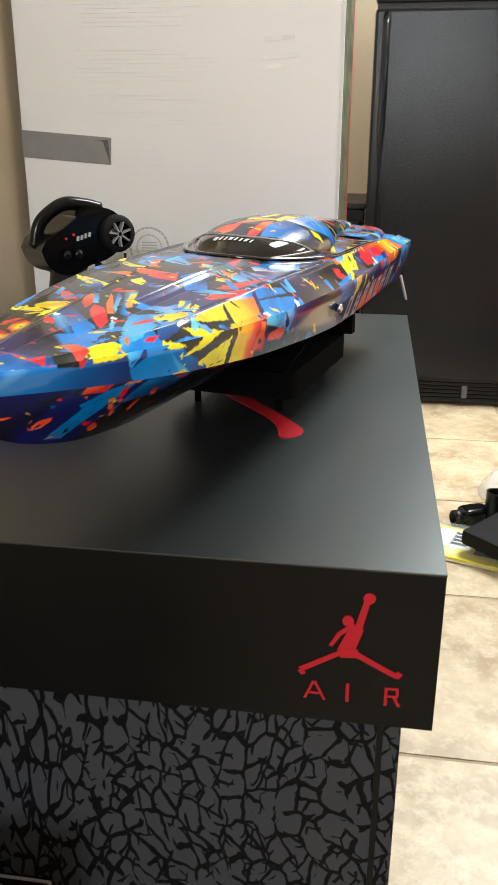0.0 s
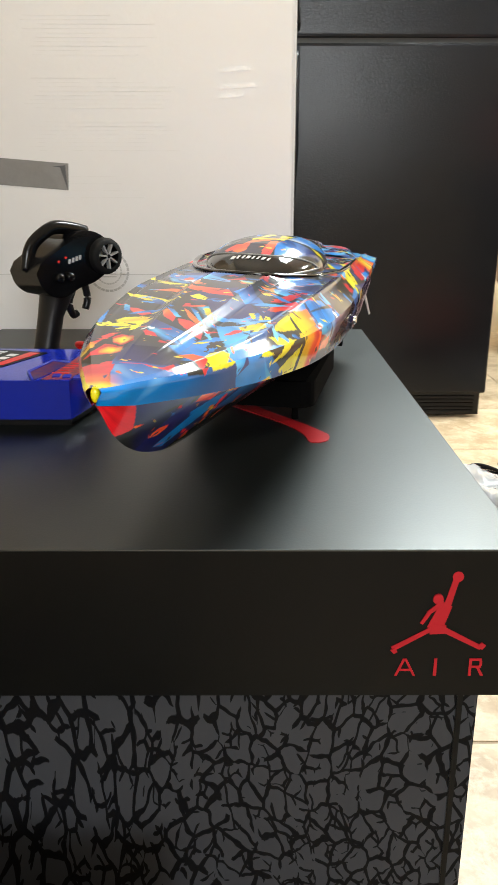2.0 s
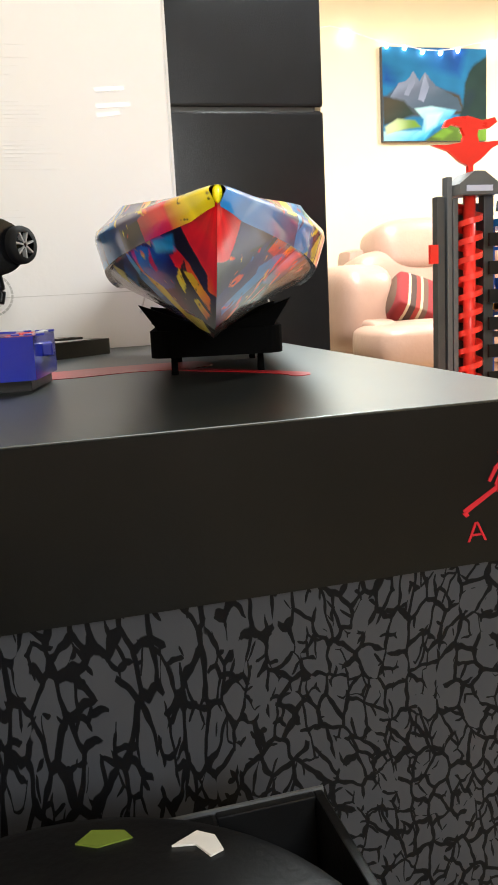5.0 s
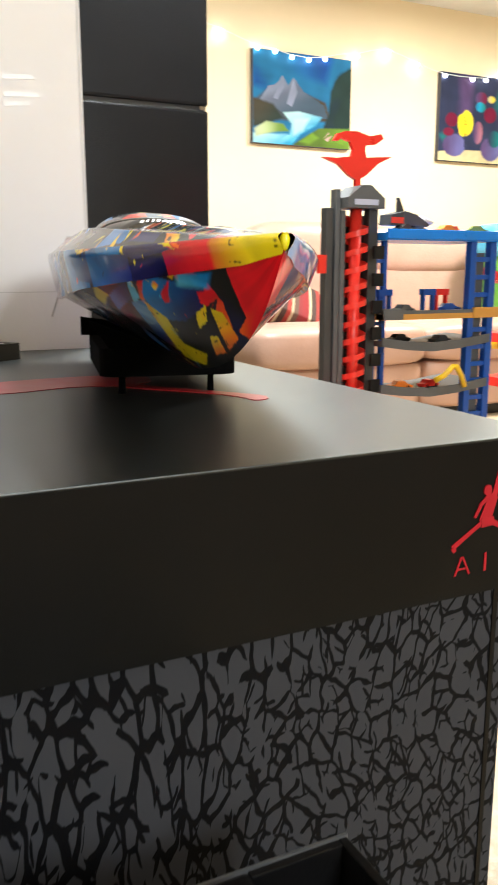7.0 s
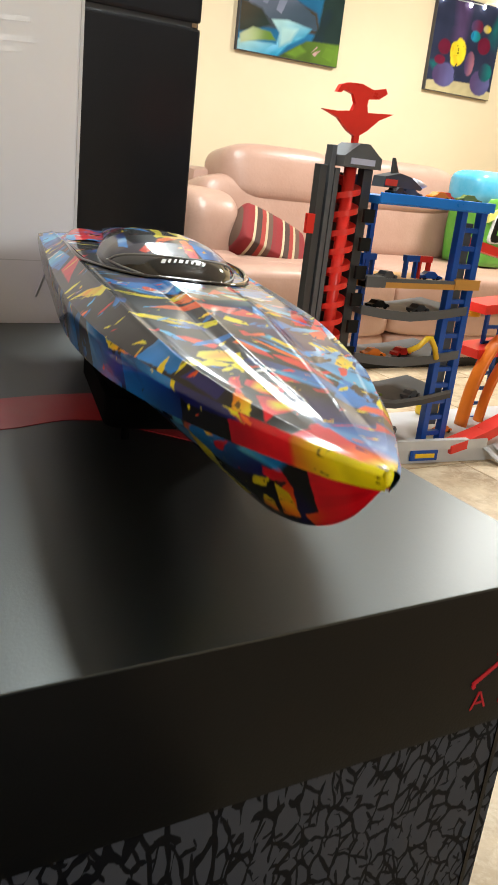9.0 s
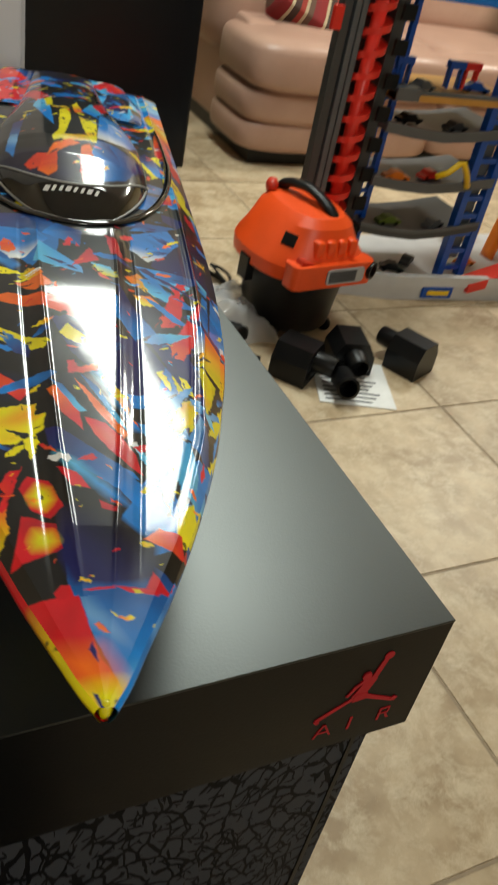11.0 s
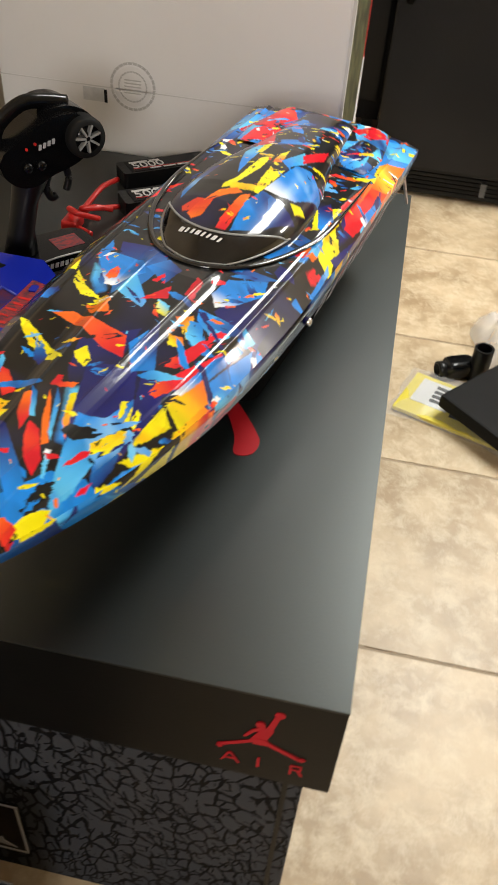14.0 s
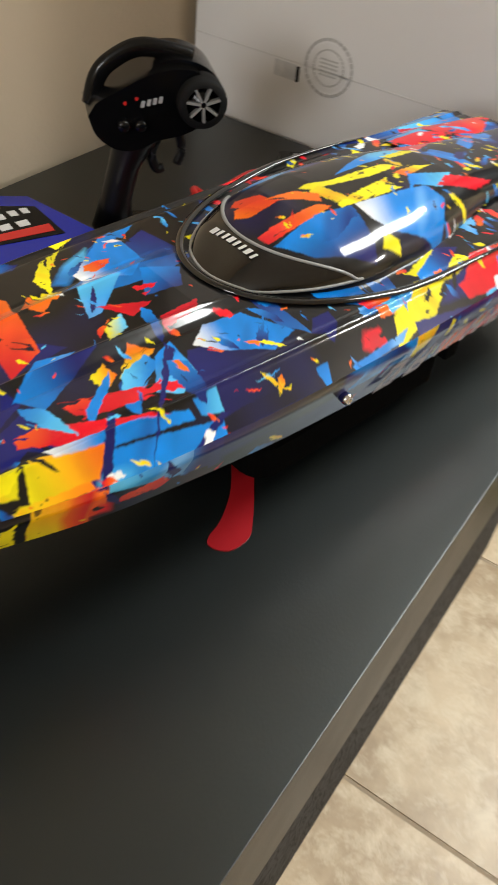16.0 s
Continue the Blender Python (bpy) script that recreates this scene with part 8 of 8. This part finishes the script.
def nozzle(x, yy, turn, w, label):
    """A black floor nozzle with a round neck."""
    t = thing("vacuum_nozzle", label, "nozzle", pose(x, yy, 0, 0, 0, turn), group="vacuum nozzles on the floor")
    part("mouth", prism([(-w / 2, 0.0), (w / 2, 0.0), (w / 2, 0.05), (w * 0.3, 0.085), (-w * 0.3, 0.085), (-w / 2, 0.05)], -0.045, 0.045, "y"), plastic_black, t, "wide black mouth", bevel=0.006)
    part("neck", lathe([(0.026, 0.0), (0.024, 0.05), (0.020, 0.055), (0.020, 0.02)], 20, pose(0, -0.04, 0.05, 90, 0, 0)), plastic_black, t, "round neck", smooth="auto")
    part("strap", boxed((-w * 0.36, -0.052, 0.02), (w * 0.36, -0.044, 0.035)), rubber_black, t)
    return t


nozzle(0.520, 1.085, 40, 0.11, "black vacuum nozzle lying against the plastic bag")
nozzle(0.665, 1.095, -15, 0.10, "black vacuum nozzle standing on the white paper")
nozzle(0.825, 1.06, 205, 0.095, "boxy black vacuum nozzle alone on the tiles")
part("neck", lathe([(0.026, 0.0), (0.027, 0.075), (0.021, 0.078), (0.021, 0.01)], 20, pose(0.60, 1.01, 0.03, 78, 0, -20)), plastic_black, bpy.data.objects["vacuum_nozzle.001"], "loose tube").matrix_parent_inverse = bpy.data.objects["vacuum_nozzle.001"].matrix_world.inverted()
neck2 = thing("hose_adapter", "short black hose adapter standing beside the foam block", "hose adapter", pose(0.236, 1.222, 0.0))
lying = thing("crevice_nozzle", "short black crevice nozzle lying beside the plastic bag", "nozzle", pose(0.196, 1.225, 0.0, 0, 0, 25))
part("nozzle_body", bolster((-0.042, -0.024, 0.002), (0.034, 0.024, 0.046), 0.5), gloss_black, lying, "rounded glossy body", smooth=True)
part("collar", lathe([(0.017, 0.0), (0.019, 0.008), (0.019, 0.020), (0.014, 0.022), (0.014, 0.004)], 18, pose(-0.036, 0, 0.022, 0, -90, 0)), plastic_black, lying, "round open collar", smooth=True)
part("tube", lathe([(0.022, 0.0), (0.022, 0.085), (0.017, 0.085), (0.017, 0.05)], 20), plastic_black, neck2, smooth="auto")
paper_white = material("printed_paper", (0.85, 0.85, 0.84), 0.7, scale=20)
paper = thing("instruction_sheet", "white printed instruction sheet on the tiles", "paper", pose(0.64, 1.0, 0, 0, 0, -20))
part("sheet", boxed((-0.095, -0.075, 0.0005), (0.085, 0.115, 0.003)), paper_white, paper)
for i in range(7):
    part("print_bar", boxed((-0.08, -0.062 + 0.017 * i, 0.003), (0.03 + 0.012 * (i % 3), -0.056 + 0.017 * i, 0.0036)), grey_plastic, paper, "grey print bar")
yellow_card = material("yellow_card", (0.80, 0.66, 0.06), 0.4, scale=12)
yb = thing("yellow_packet", "yellow printed card packet in clear film on the floor", "packet", pose(0.206, 1.081, 0, 0, 0, -19.5))
part("card", boxed((-0.135, -0.0735, 0.002), (0.135, 0.0735, 0.012)), yellow_card, yb, "yellow card", bevel=0.003)
part("white_patch", boxed((-0.112, -0.030, 0.012), (-0.030, 0.058, 0.0130)), label_white, yb, "white printed patch")
for i in range(4):
    part("print_bar", boxed((-0.075, -0.015 + 0.017 * i, 0.0129), (-0.040 - 0.010 * (i % 2), -0.004 + 0.017 * i, 0.0135)), plastic_black, yb, "black print bar")
part("dark_patch", boxed((-0.020, -0.040, 0.012), (0.115, 0.050, 0.0128)), plastic_black, yb, "black printed patch")
thin = film.copy()
thin.node_tree.nodes["Principled BSDF"].inputs["Alpha"].default_value = 0.2
shell(crumpled(-0.15, 0.15, -0.088, 0.095, 0.014, 5, 22, 16, 0.010), "film_wrap", thin, yb, "creased clear film")
# ---- floor tiles ----
def tile_mat():
    mat = material("travertine_tile", (0.57, 0.445, 0.29), 0.42, second=(0.35, 0.25, 0.145), scale=7, spread=0.26, bump=0.3, bump_scale=40)
    n, link = mat.node_tree.nodes, mat.node_tree.links.new
    info = n.new("ShaderNodeObjectInfo")
    mp = next(k for k in n if k.type == "MAPPING")
    mul = n.new("ShaderNodeMath")
    mul.operation = "MULTIPLY"
    mul.inputs[1].default_value = 37.0
    link(info.outputs["Random"], mul.inputs[0])
    comb = n.new("ShaderNodeCombineXYZ")
    link(mul.outputs[0], comb.inputs[0])
    link(mul.outputs[0], comb.inputs[2])
    link(comb.outputs[0], mp.inputs["Location"])
    # veins and pale clouds over the first mottling
    base = next(k for k in n if k.type == "VALTORGB")
    cl = n.new("ShaderNodeTexNoise")
    cl.inputs["Scale"].default_value, cl.inputs["Detail"].default_value, cl.inputs["Roughness"].default_value, cl.inputs["Distortion"].default_value = 26, 8, 0.74, 0.3
    link(mp.outputs[0], cl.inputs["Vector"])
    ramp = n.new("ShaderNodeValToRGB")
    ramp.color_ramp.elements[0].position, ramp.color_ramp.elements[1].position = 0.455, 0.66
    ramp.color_ramp.elements[0].color, ramp.color_ramp.elements[1].color = (0, 0, 0, 1), (1, 1, 1, 1)
    link(cl.outputs[0], ramp.inputs[0])
    mix = n.new("ShaderNodeMix")
    mix.data_type = "RGBA"
    mix.inputs[7].default_value = (0.68, 0.575, 0.41, 1)
    half_ = n.new("ShaderNodeMath")
    half_.operation = "MULTIPLY"
    half_.inputs[1].default_value = 0.68
    link(ramp.outputs[0], half_.inputs[0])
    link(half_.outputs[0], mix.inputs[0])
    link(base.outputs[0], mix.inputs[6])
    tint = n.new("ShaderNodeHueSaturation")
    val = n.new("ShaderNodeMapRange")
    val.inputs[3].default_value, val.inputs[4].default_value = 0.93, 1.06
    link(info.outputs["Random"], val.inputs[0])
    link(val.outputs[0], tint.inputs["Value"])
    link(mix.outputs[2], tint.inputs["Color"])
    link(tint.outputs[0], n["Principled BSDF"].inputs["Base Color"])
    return mat


PITCH = 0.4555
bm = boxed((-PITCH / 2 + 0.0022, -PITCH / 2 + 0.0022, -0.008), (PITCH / 2 - 0.0022, PITCH / 2 - 0.0022, 0.0))
sharp = [e for e in bm.edges if all(v.co.z > -0.004 for v in e.verts)]
bmesh.ops.bevel(bm, geom=sharp, offset=0.0015, segments=2, affect="EDGES")
tile_mesh = bpy.data.meshes.new("tile")
bm.to_mesh(tile_mesh)
bm.free()
tile_mesh.materials.append(tile_mat())
rng = random.Random(2)
for i in range(-3, 10):
    for j in range(-7, 8):
        x, yy = 0.360 + PITCH * (i + 0.5), 0.440 + PITCH * (j + 0.5)
        if LEFT - 0.1 < x < RIGHT + 0.1 and FRONT - 0.1 < yy < BACK + 0.1:
            ob = new("tile", tile_mesh)
            ob.matrix_basis = pose(x, yy, 0, 0, 0, 90 * rng.randrange(4))
            ob.parent = floor
